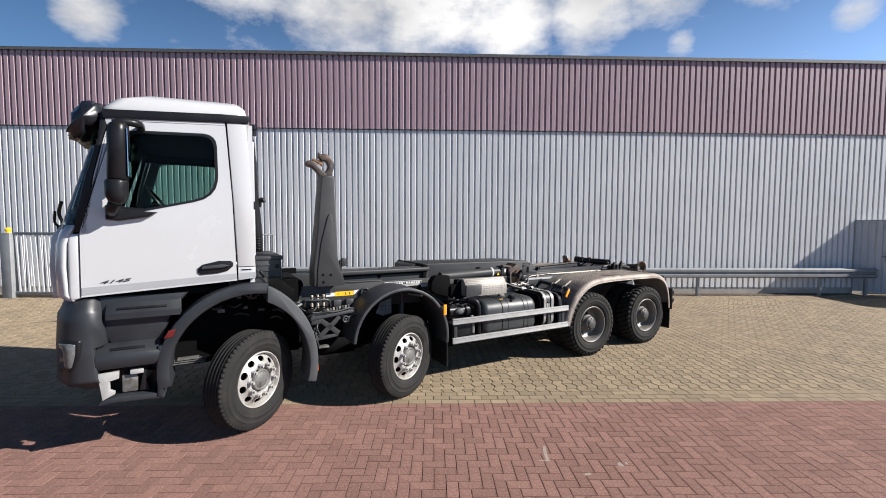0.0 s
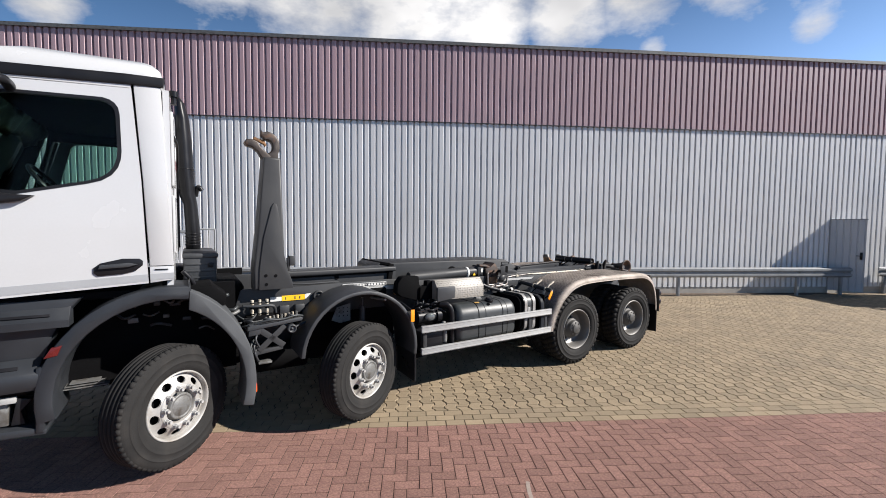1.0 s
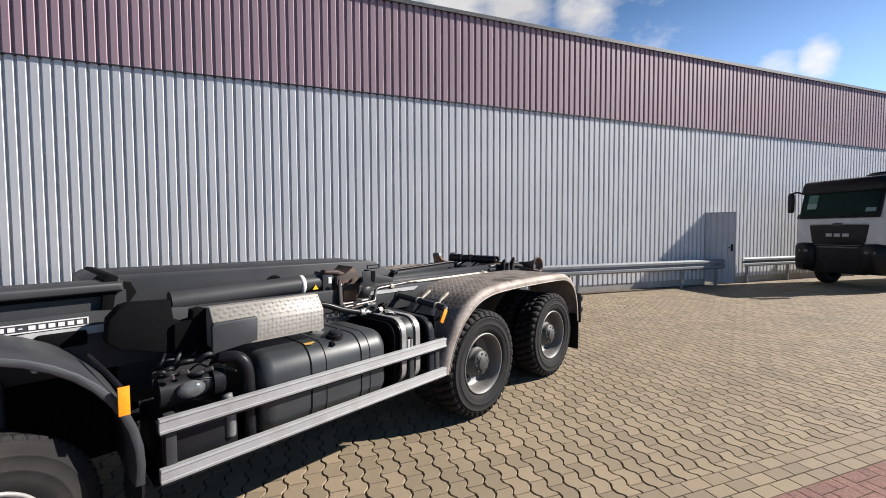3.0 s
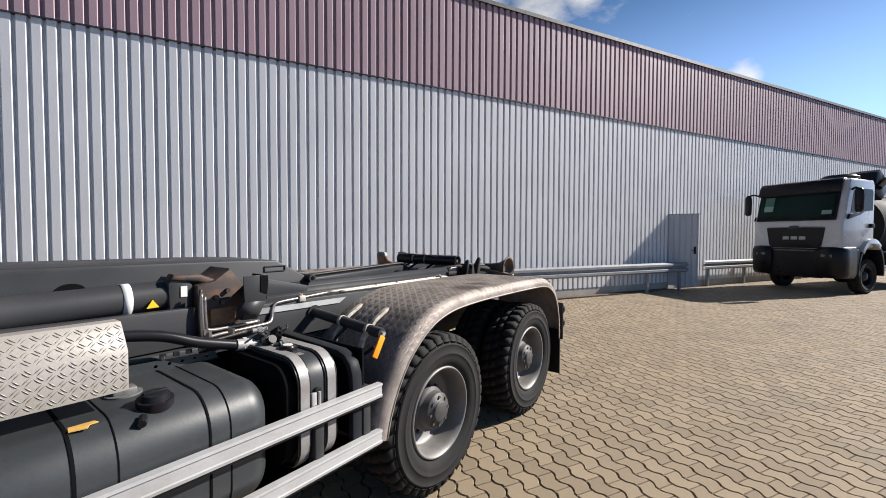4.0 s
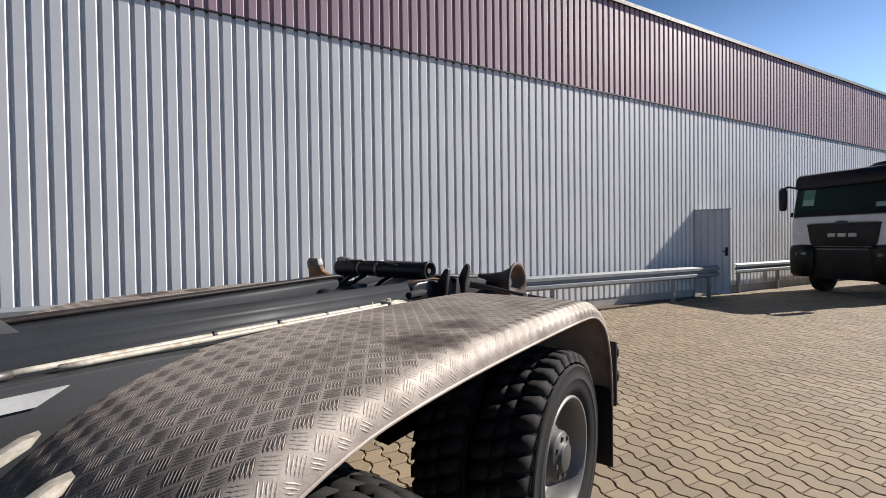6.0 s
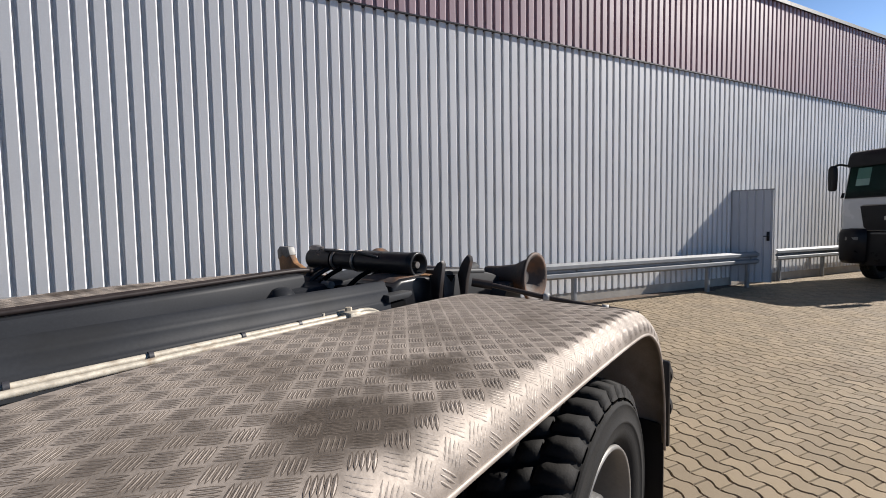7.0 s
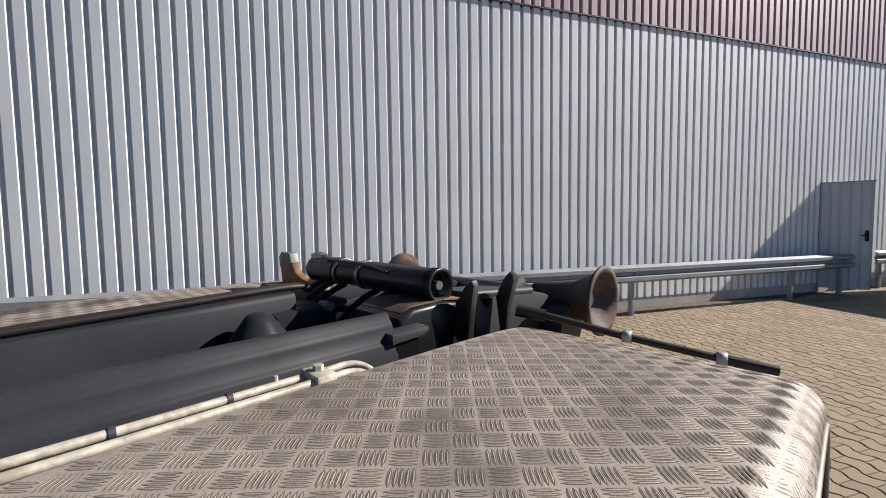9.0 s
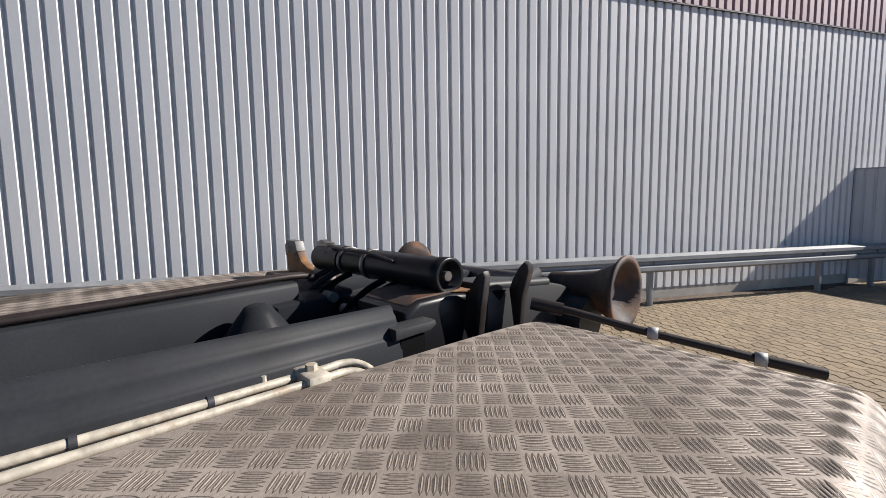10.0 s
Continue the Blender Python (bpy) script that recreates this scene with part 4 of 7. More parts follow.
def loft(bm, rows):
    rings = [[bm.verts.new(p) for p in row] for row in rows]
    for a, b in zip(rings, rings[1:]):
        for k in range(len(a)):
            bm.faces.new((a[k], a[(k + 1) % len(a)], b[(k + 1) % len(b)], b[k]))
    bm.faces.new(rings[0][::-1])
    bm.faces.new(rings[-1])
    return bm


def mir(pts, s):
    return pts if s == 0 else [(x, WIDE - y, z) for x, y, z in reversed(pts)]


for s_ in (0, 1):
    plan = [(-1.755, 0.015), (-1.785, 0.022), (-1.825, 0.06), (-1.86, 0.14), (-1.885, 0.33), (-1.80, 0.33), (-1.755, 0.2)]
    rows = []
    for z, dx in ((1.45, 0.04), (1.50, 0.0), (1.75, -0.01), (1.95, 0.0), (2.05, 0.03), (2.12, 0.07)):
        rows.append(mir([(x + dx, y, z) for x, y in plan], s_))
    part("front_corner", loft(B(), rows), M["white"], cab, "white rounded cab corner")
bm = B()
half = [(0.055, 0.135), (0.075, 0.10), (0.11, 0.065), (0.17, 0.035), (0.30, 0.008), (0.60, -0.01), (MID, -0.02)]
span = half + [(WIDE - y, dx) for y, dx in reversed(half[:-1])]
rows = [[bm.verts.new((-1.86 + 0.325 * k / 6 + dx * (1.0 - 0.25 * k / 6), y, 2.10 + 1.03 * k / 6)) for y, dx in span] for k in range(7)]
for a, b in zip(rows, rows[1:]):
    for k in range(len(a) - 1):
        bm.faces.new((a[k], a[k + 1], b[k + 1], b[k]))
g = part("windscreen", bm, M["darkglass"], cab, "tinted wrapped windscreen")
g.visible_shadow = False
bm = B()
tube(bm, bend([(-1.87, 0.5, 2.10), (-1.895, 0.42, 2.22), (-1.845, 0.30, 2.33)]), 0.014)
tube(bm, bend([(-1.87, 0.5, 2.10), (-1.905, 0.35, 2.13), (-1.88, 0.25, 2.24)]), 0.011)
box(bm, -1.915, -1.86, 0.40, 0.55, 2.07, 2.12, 0.01)
part("wiper", bm, M["black"], cab)
# wrapped sun visor: crumpled foil over a bar
bm = B()
bmesh.ops.create_grid(bm, x_segments=70, y_segments=28, size=1.0)
for v in bm.verts:
    s, a = v.co.x, (v.co.y * 0.5 + 0.5) * math.tau
    p = Vector((s * 4, math.cos(a) * 1.5, math.sin(a) * 1.5))
    k = 1 + 0.42 * noise.noise(p * 0.9) + 0.26 * noise.noise(p * 2.4) + 0.12 * noise.noise(p * 5.1)
    e = math.sqrt(max(0.0, 1 - max(0.0, (abs(s) - 0.86) / 0.14) ** 2))
    v.co = Vector((-1.60 - 0.135 * k * e * math.cos(a) + 0.04 * e * math.sin(a), MID + s * 1.22, 3.07 + 0.175 * k * e * math.sin(a) - 0.05 * e * math.cos(a) * k))
part("visor_cover", bm, M["foil"], cab, "sun visor wrapped in crumpled black foil")
# mirror block on the near door
def mirror_shell(sections):
    rows = [[(cx + r * math.cos(a), -0.22 + 0.085 * k2 * math.sin(a), z) for a in [j * math.tau / 16 for j in range(16)]] for cx, r, k2, z in sections]
    return loft(B(), rows)


mirror = part("mirror_housing", mirror_shell([(-1.342, 0.072, 0.9, 2.512), (-1.34, 0.079, 1.0, 2.522), (-1.33, 0.079, 1.0, 2.92), (-1.325, 0.073, 0.95, 2.975), (-1.32, 0.05, 0.7, 3.0)]), M["black"], cab, "tall black mirror housing on arms")
part("wide_angle_mirror", mirror_shell([(-1.345, 0.03, 0.4, 2.300), (-1.35, 0.066, 0.8, 2.325), (-1.353, 0.083, 1.0, 2.38), (-1.352, 0.086, 1.03, 2.49), (-1.348, 0.080, 0.95, 2.509)]), M["black"], mirror, "lower wide-angle mirror housing")
bm = B()
tube(bm, bend([(-1.36, -0.22, 2.985), (-1.28, -0.22, 3.01), (-1.20, -0.18, 3.01), (-1.19, -0.08, 3.01), (-1.20, 0.02, 3.0)]), 0.034, 10)
part("mirror_arm", bm, M["black"], mirror)
bm = B()
tube(bm, bend([(-1.37, -0.20, 2.32), (-1.40, -0.14, 2.26), (-1.42, -0.05, 2.24), (-1.42, 0.01, 2.24)]), 0.05, 10)
part("mirror_arm", bm, M["black"], mirror)
bm = B()
prism(bm, [(-1.47, 2.17), (-1.38, 2.16), (-1.16, 2.20), (-1.09, 2.245), (-1.20, 2.25), (-1.38, 2.27), (-1.47, 2.30)], "y", -0.06, 0.01, 0.018, 3)
part("mirror_foot", bm, M["black"], mirror)
part("mirror_glass", box(B(), -1.262, -1.256, -0.285, -0.155, 2.54, 2.95), M["mirror"], mirror, "mirror glass", soft=False)
# inside
part("dashboard", prism(B(), [(-1.78, 1.6), (-1.78, 2.16), (-1.50, 2.20), (-1.36, 2.10), (-1.42, 1.6)], "y", 0.10, WIDE - 0.10, 0.02), M["black"], cab)
part("headliner", box(B(), -1.45, -0.32, 0.06, WIDE - 0.06, 3.10, 3.16), M["cavity"], cab)
bm = B()
wheelpts = [(-1.13 + 0.12 * math.cos(a), 0.60 + 0.24 * math.sin(a), 2.36 - 0.16 * math.cos(a)) for a in [k * math.tau / 28 for k in range(29)]]
tube(bm, wheelpts, 0.017, caps=False)
rod(bm, (-1.14, 0.60, 2.36), (-1.42, 0.60, 2.12), 0.045)
box(bm, -1.17, -1.11, 0.38, 0.82, 2.335, 2.375, 0.01)
part("steering_wheel", bm, M["black"], cab)
for yc in (0.62, WIDE - 0.62):
    bm = B()
    box(bm, -1.0, -0.55, yc - 0.25, yc + 0.25, 1.80, 1.98, 0.05, 3)
    box(bm, -0.62, -0.48, yc - 0.24, yc + 0.24, 1.95, 2.62, 0.05, 3)
    box(bm, -0.60, -0.50, yc - 0.13, yc + 0.13, 2.64, 2.86, 0.04, 3)
    part("seat", bm, M["cloth"], cab)

# bumper, steps and the dark lower cab
rows = []
for z, dx, keep, fold, end, sunk in ((0.64, 0.07, 0.09, -1.57, -1.55, -0.03), (0.70, 0.03, 0.05, -1.57, -1.55, -0.03), (0.718, 0.004, 0.006, -1.575, -1.56, -0.04), (0.74, 0.0, 0.0, -1.58, -1.565, -0.045), (1.02, 0.0, 0.0, -1.60, -1.585, -0.045), (1.045, 0.0, 0.0, -1.603, -1.50, -0.012), (1.25, 0.012, 0.0, -1.615, -1.53, -0.005), (1.335, 0.02, 0.002, -1.62, -1.535, -0.005), (1.36, 0.035, 0.012, -1.625, -1.54, 0.01), (1.445, 0.07, 0.045, -1.62, -1.55, 0.07), (1.46, 0.09, 0.06, -1.60, -1.55, 0.09)):
    half = [(end, 0.16), (end, sunk), (fold, -0.056 + keep), (-1.69 + dx * 0.6, -0.052 + keep), (-1.73 + dx * 0.8, -0.042 + keep), (-1.768 + dx, -0.020 + keep), (-1.806 + dx, 0.016 + keep), (-1.84 + dx, 0.07 + keep), (-1.90 + dx, 0.20), (-1.94 + dx, 0.45)]
    rows.append([(x, y, z) for x, y in half] + [(x, WIDE - y, z) for x, y in reversed(half)])
bumper = part("bumper", smooth(loft(B(), rows), 27), M["shadedplastic"], truck, "dark grey moulded front bumper", soft=False)
for s in (0, 1):
    def yy(a, b):
        return (a, b) if s == 0 else (WIDE - b, WIDE - a)
    bm = B()
    loft(bm, [mir([(xr, -0.056 + dy, z), (min(xr - 0.004, -1.70), -0.056 + dy, z), (-1.768, -0.028 + dy, z), (-1.838, 0.045 + dy, z), (-1.85, 0.09 + dy, z), (-1.80, 0.12, z), (-1.70, 0.03, z)], s) for z, xr, dy in ((0.825, -1.758, 0.016), (0.835, -1.745, 0.0), (0.88, -1.708, 0.0), (0.97, -1.675, 0.0), (1.09, -1.660, 0.0), (1.108, -1.664, 0.002), (1.112, -1.668, 0.014))])
    lamp_box = part("headlight_frame", bm, M["black"], bumper, "black headlight surround")
    bm = B()
    loft(bm, [mir([(xr, -0.050 + dy, z), (-1.772, -0.034 + dy, z), (-1.838, 0.032 + dy, z), (-1.80, 0.06, z), (-1.70, 0.0, z)], s) for z, xr, dy in ((0.865, -1.756, 0.006), (0.885, -1.745, -0.003), (0.94, -1.725, -0.004), (1.0, -1.712, -0.004), (1.07, -1.708, -0.004), (1.085, -1.710, 0.004))])
    part("headlight", bm, M["lamp"], lamp_box, "clear headlight lens")
    bm = B()
    prism(bm, [(-1.56, 1.47), (-0.86, 1.47), (-0.95, 1.36), (-1.03, 1.20), (-1.09, 1.02), (-1.48, 1.02), (-1.53, 1.10)], "y", *yy(0.05, 0.22), 0.03, 2)
    part("step_panel", bm, M["shadedplastic"], truck, "dark grey cab step panel")
    bm = B()
    prism(bm, [(yy(q, q)[0], z) for q, z in ((-0.02, 1.262), (-0.022, 1.315), (0.0, 1.335), (0.075, 1.435), (0.13, 1.435), (0.13, 1.262))], "x", -1.505, -0.93, 0.006)
    part("step_ledge", bm, M["shadedplastic"], truck)
    bm = B()
    prism(bm, [(yy(q, q)[0], z) for q, z in ((0.002, 1.345), (0.014, 1.361), (0.008, 1.366), (-0.004, 1.350))], "x", -1.42, -1.04, 0.003)
    part("step_grip", bm, M["black"], truck, "black ribbed step grip")
    bm = B()
    prism(bm, [(yy(q, q)[0], z) for q, z in ((-0.03, 0.815), (-0.052, 0.85), (-0.056, 0.935), (-0.045, 0.95), (0.045, 1.035), (0.30, 1.04), (0.30, 0.815))], "x", -1.583, -1.10, 0.008)
    part("lower_step", bm, M["shadedplastic"], truck, "dark grey lower step")
    # black sheet added so the gap behind the steps stays dark
    part("step_backing", box(B(), -1.56, -1.08, *yy(0.16, 0.19), 0.50, 0.83), M["black"], truck)
    bm = B()
    prism(bm, [(yy(q, q)[0], z) for q, z in ((-0.018, 0.974), (0.004, 0.994), (-0.001, 1.0), (-0.023, 0.980))], "x", -1.48, -1.22, 0.003)
    part("step_edge", bm, M["black"], truck)
    bm = B()
    prism(bm, [(-1.58, 0.49), (-1.46, 0.50), (-1.08, 0.475), (-1.07, 0.51), (-1.12, 0.53), (-1.40, 0.555), (-1.55, 0.535)], "y", *yy(-0.04, 0.24), 0.01)
    part("step_tread", bm, M["shadedplastic"], truck, "worn metal bottom step")
    bm = B()
    prism(bm, [(-1.545, 0.53), (-1.455, 0.575), (-1.455, 0.60), (-1.49, 0.62), (-1.49, 0.70), (-1.425, 0.715), (-1.42, 0.785), (-1.575, 0.775)], "y", *yy(-0.03, 0.02), 0.008)
    part("step_bracket", bm, M["alu"], truck, "scuffed aluminium step bracket")
    bm = B()
    box(bm, -1.41, -1.29, *yy(0.03, 0.14), 0.56, 0.725, 0.012)
    part("step_box", bm, M["hub"], truck, "grey box behind the step")
    bm = B()
    box(bm, -1.34, -1.24, *yy(-0.01, 0.04), 0.735, 0.775, 0.004)
    part("step_latch", bm, M["alu"], truck)
    bm = B()
    prism(bm, [(-1.28, 0.56), (-1.20, 0.56), (-1.22, 0.66), (-1.16, 0.74), (-1.24, 0.76)], "y", *yy(0.02, 0.10), 0.008)
    part("step_stay", bm, M["black"], truck)
    # front arch on the cab
    arc = arch(-0.28, 0.70, 0.86, 0.83, 190, 82, 14)
    low = arch(-0.28, 0.70, 0.75, 0.715, 82, 190, 14)
    bm = B()
    prism(bm, [(x, z) for x, z in arc] + [(-0.15, 1.56), (-0.13, 1.40)] + low, "y", *yy(-0.06, 0.42), 0.02, 2)
    part("front_arch", bm, M["shadedplastic"], truck, "dark grey wheel arch on the cab")
    bm = B()
    prism(bm, [(-1.135, 0.50), (-1.085, 0.49), (-1.065, 0.80), (-1.05, 1.0), (-1.12, 0.98), (-1.135, 0.80)], "y", *yy(-0.055, 0.30), 0.02, 2)
    part("arch_foot", bm, M["shadedplastic"], truck)
    bm = B()
    prism(bm, [(-1.075, 1.045), (-0.995, 1.06), (-0.965, 1.135), (-1.03, 1.12)], "y", *yy(-0.068, 0.0), 0.008)
    part("side_marker", bm, M["red"], truck, "red side marker lamp")
    # rear half of the first mudguard
    arc = arch(-0.42, 0.62, 0.78, 0.92, 70, -15, 14)
    low = arch(-0.42, 0.62, 0.69, 0.755, -17, 68, 14)
    bm = B()
    prism(bm, arc + low, "y", *yy(-0.07, 0.44), 0.015, 2)
    part("mudguard", bm, M["greyplastic"], truck, "grey front mudguard")
    # second mudguard
    arc = arch(1.40, 0.70, 0.645, 0.665, 176, -9, 22)
    low = arch(1.40, 0.70, 0.605, 0.625, -9, 176, 22)
    bm = B()
    prism(bm, arc + low, "y", *yy(-0.08, 0.46), 0.012, 2)
    part("mudguard", bm, M["plastic"], truck, "dark grey second-axle mudguard")
    bm = B()
    box(bm, 2.03, 2.048, *yy(-0.04, 0.44), 0.26, 0.72)
    part("mud_flap", bm, M["black"], truck)
    bm = B()
    box(bm, 0.333, 0.368, *yy(-0.02, 0.0), 0.485, 0.565, 0.004)
    part("reflector", bm, M["marker_red"], truck, "small red-orange reflector")

# dark innards of the wheel houses and engine, deep shade in their colour
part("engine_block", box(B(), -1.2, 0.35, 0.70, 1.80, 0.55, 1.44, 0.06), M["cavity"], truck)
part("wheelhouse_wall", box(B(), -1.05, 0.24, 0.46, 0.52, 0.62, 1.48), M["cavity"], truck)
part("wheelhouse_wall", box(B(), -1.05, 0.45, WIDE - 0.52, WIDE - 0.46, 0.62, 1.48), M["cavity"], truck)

# ---- tower with hook ----
TY0, TY1 = 0.38, 0.655
TYM = (TY0 + TY1) / 2
bm = B()
prism(bm, [(0.405, 1.385), (0.71, 1.385), (0.72, 1.50), (0.705, 1.62), (0.675, 2.74), (0.515, 2.74), (0.455, 2.05), (0.405, 1.6)], "y", TY0, TY1, 0.02, 3)
jib = part("jib", bm, M["chassis"], truck, "upright anthracite hook arm")
for y0, y1 in ((TY0 - 0.014, TY0 + 0.002), (TY1 - 0.002, TY1 + 0.014)):
    bm = B()
    prism(bm, [(0.45, 1.385), (0.78, 1.385), (0.78, 1.44), (0.76, 1.50), (0.735, 1.56), (0.715, 1.66), (0.685, 1.78), (0.672, 2.0), (0.655, 2.12), (0.63, 2.26), (0.60, 2.275), (0.58, 2.24), (0.50, 1.92), (0.458, 1.6)], "y", y0, y1, 0.004)
    part("gusset_plate", bm, M["chassis"], jib)
for x, z in ((0.515, 1.53), (0.61, 1.525), (0.52, 1.44)):
    part("bolt_hole", rod(B(), (x, TY0 - 0.018, z), (x, TY0 - 0.012, z), 0.016, 12), M["cavity"], jib)
# hook: a thick flat claw and a stubby nose with its latch
bm = B()
outer = arch(0.57, 2.875, 0.118, 0.142, -75, 112, 14)
inner = arch(0.562, 2.865, 0.052, 0.066, 112, -75, 14)
prism(bm, [(0.54, 2.70), (0.67, 2.70)] + outer[3:] + [(0.505, 3.03), (0.50, 2.97)] + inner[:-2] + [(0.565, 2.79)], "y", TYM - 0.045, TYM + 0.045, 0.014, 3)
prism(bm, [(0.53, 2.70), (0.60, 2.76), (0.50, 2.855), (0.47, 2.905), (0.415, 2.925), (0.365, 2.915), (0.345, 2.885), (0.36, 2.855), (0.42, 2.84), (0.47, 2.80)], "y", TYM - 0.052, TYM + 0.052, 0.014, 3)
part("hook", bm, M["hookiron"], jib, "worn rust-brown lifting hook")
bm = B()
prism(bm, [(0.43, 2.93), (0.53, 2.885), (0.545, 2.86), (0.56, 2.885), (0.54, 2.925), (0.44, 2.955)], "y", TYM - 0.02, TYM + 0.02, 0.006)
part("latch", bm, M["rust"], jib, "small rusty hook latch")
bm = B()
box(bm, 0.755, 0.81, TY0 + 0.02, TY0 + 0.10, 1.62, 1.72, 0.005)
box(bm, 0.735, 0.76, TY0 + 0.03, TY0 + 0.09, 1.56, 1.70, 0.004)
part("rest_bracket", bm, M["chassis"], jib)
# sliding inner arm: rounded top chord over a recessed web
bm = B()
prism(bm, [(0.70, 1.475), (2.08, 1.485), (2.08, 1.545), (0.80, 1.545), (0.74, 1.565), (0.70, 1.62)], "y", 0.55, 0.82, 0.025, 4)
part("inner_arm", bm, M["chassis"], truck, "anthracite sliding inner arm")
part("arm_web", box(B(), 0.66, 2.1, 0.62, 0.78, 1.28, 1.485), M["chassis"], truck)
# near-black strip stands in for the shadow gap below the arm
bm = B()
prism(bm, [(0.68, 1.455), (2.05, 1.462), (2.05, 1.478), (0.68, 1.478)], "y", 0.60, 0.80, 0.002)
part("arm_flange", bm, M["cavity"], truck)
part("drain_hole", rod(B(), (1.33, 0.614, 1.44), (1.33, 0.63, 1.44), 0.028, 14), M["cavity"], truck)
bm = B()
prism(bm, [(1.93, 1.24), (4.52, 1.24), (4.52, 1.36), (4.40, 1.405), (4.16, 1.535), (3.9, 1.545), (1.98, 1.565), (1.93, 1.53)], "y", 0.86, 1.54, 0.012, 2)
arm = part("outer_arm", bm, M["chassis"], truck, "anthracite outer arm box")
bm = B()
prism(bm, [(1.98, 1.26), (3.7, 1.26), (3.7, 1.30), (1.98, 1.30)], "y", 0.80, 0.86, 0.004)
part("arm_rib", bm, M["chassis"], arm)
bm = B()
plate(bm, [(4.072, 1.463), (4.222, 1.463), (4.222, 1.501), (4.072, 1.501)], [[(4.077, 1.468), (4.217, 1.468), (4.217, 1.496), (4.077, 1.496)]], "y", 0.853, 0.861)
part("name_plate_edge", bm, M["chassis"], arm, "thin raised plate edge", soft=False)
bm = B()
prism(bm, [(3.60, 1.30), (4.36, 1.30), (4.375, 1.338), (4.36, 1.352), (4.07, 1.420), (3.95, 1.424), (3.60, 1.43)], "y", 0.815, 0.862, 0.004)
part("arm_ledge", bm, M["chassis"], arm, "anthracite stiffening ledge")
bm = B()
prism(bm, [(1.97, 1.30), (2.02, 1.30), (2.06, 1.572), (2.02, 1.58), (1.99, 1.56)], "y", 0.58, 1.58, 0.006)
part("arm_collar", bm, M["cavity"], truck)
bm = B()
prism(bm, [(1.99, 1.38), (2.15, 1.38), (2.19, 1.44), (2.16, 1.51), (2.02, 1.53)], "y", 0.835, 0.86, 0.006)
boss = part("collar_plate", bm, M["cavity"], truck, "dark guide plate with bolts")
for x, z in ((2.05, 1.42), (2.11, 1.42), (2.05, 1.48), (2.11, 1.48)):
    part("bolt", rod(B(), (x, 0.838, z), (x, 0.826, z), 0.011, 6), M["steel"], boss)
bm = B()
prism(bm, arch(3.12, 1.44, 0.055, 0.034, 0, 180, 12), "y", 0.853, 0.861)
part("arm_opening", bm, M["cavity"], arm)
pin = part("pivot_pin", rod(B(), (4.40, 0.95, 1.40), (4.40, 0.80, 1.40), 0.027, 18), M["chassis"], truck, "dark pivot pin")
part("pin_bore", rod(B(), (4.40, 0.803, 1.40), (4.40, 0.796, 1.40), 0.014, 14), M["cavity"], pin)
# lift cylinder beside the arm
bm = B()
rod(bm, (2.35, 0.74, 1.36), (3.66, 0.74, 1.40), 0.075, 24)
lift_cyl = part("lift_cylinder", bm, M["chassis"], truck, "anthracite lift cylinder")
bm = B()
lathe(bm, [(0.0755, -0.018), (0.0775, -0.018), (0.0775, 0.018), (0.0755, 0.018)], 24, closed=True)
part("band", bm, M["sticker"], lift_cyl, "white cylinder band", at=Matrix.Translation((3.29, 0.74, 1.3887)) @ pose(0, 0, 0, 0, 0, 90))
bm = B()
lathe(bm, [(0.076, -0.02), (0.088, -0.02), (0.088, 0.02), (0.076, 0.02)], 24, closed=True)
part("collar", bm, M["darkrust"], lift_cyl, at=Matrix.Translation((3.60, 0.74, 1.398)) @ pose(0, 0, 0, 0, 0, 90))
part("warning_sticker", prism(B(), [(3.357, 1.345), (3.410, 1.347), (3.383, 1.386)], "y", 0.655, 0.668), M["yellow"], lift_cyl, "yellow warning triangle", soft=False)

# ---- rear frame of the hooklift ----
bm = B()
prism(bm, [(0.785, 1.16), (0.795, 1.22), (0.803, 1.295), (0.808, 1.303), (0.817, 1.311), (0.822, 1.338), (0.828, 1.352), (0.837, 1.360), (0.842, 1.373), (0.852, 1.379), (0.865, 1.376), (0.95, 1.325), (0.96, 1.16)], "x", 2.6, 6.06, 0.002)
part("rear_frame_beam", bm, M["beam"], truck, "anthracite rear frame beam with folded edges")
bm = B()
prism(bm, [(1.45, 1.14), (1.45, 1.352), (1.462, 1.368), (1.52, 1.374), (1.535, 1.362), (1.58, 1.366), (1.60, 1.35), (1.60, 1.14)], "x", 2.6, 6.06, 0.002)
for v in bm.verts:
    v.co.z -= 0.038 * (6.06 - v.co.x)
part("rear_frame_beam", bm, M["beam"], truck, "anthracite far frame beam")
for y, dz, r in ((1.50, 0.016, 0.012), (1.535, 0.018, 0.010)):
    bm = B()
    tube(bm, bend([(3.6, y, 1.372 + dz - 0.038 * 2.46), (4.8, y, 1.372 + dz - 0.038 * 1.26), (5.6, y, 1.372 + dz - 0.038 * 0.46), (6.05, y, 1.372 + dz), (6.16, y + 0.03, 1.372 + dz - 0.02)], 4), r, 8)
    part("hydraulic_pipe", bm, M["hose_brown"], truck, "dark grimy pipe on the far beam")
for y0, y1, up in ((0.82, 1.02, 0.0), (1.38, 1.66, 0.12)):
    bm = B()
    prism(bm, [(5.95, 1.12), (6.95, 1.10), (7.06, 1.16), (7.06, 1.18 + up), (6.9, 1.22 + up), (6.5, 1.23 + up), (6.2, 1.20 + up), (5.95, 1.18 + up)], "y", y0, y1, 0.02, 2)
    part("tail_frame", bm, M["beam"], truck, "anthracite tipping frame end")
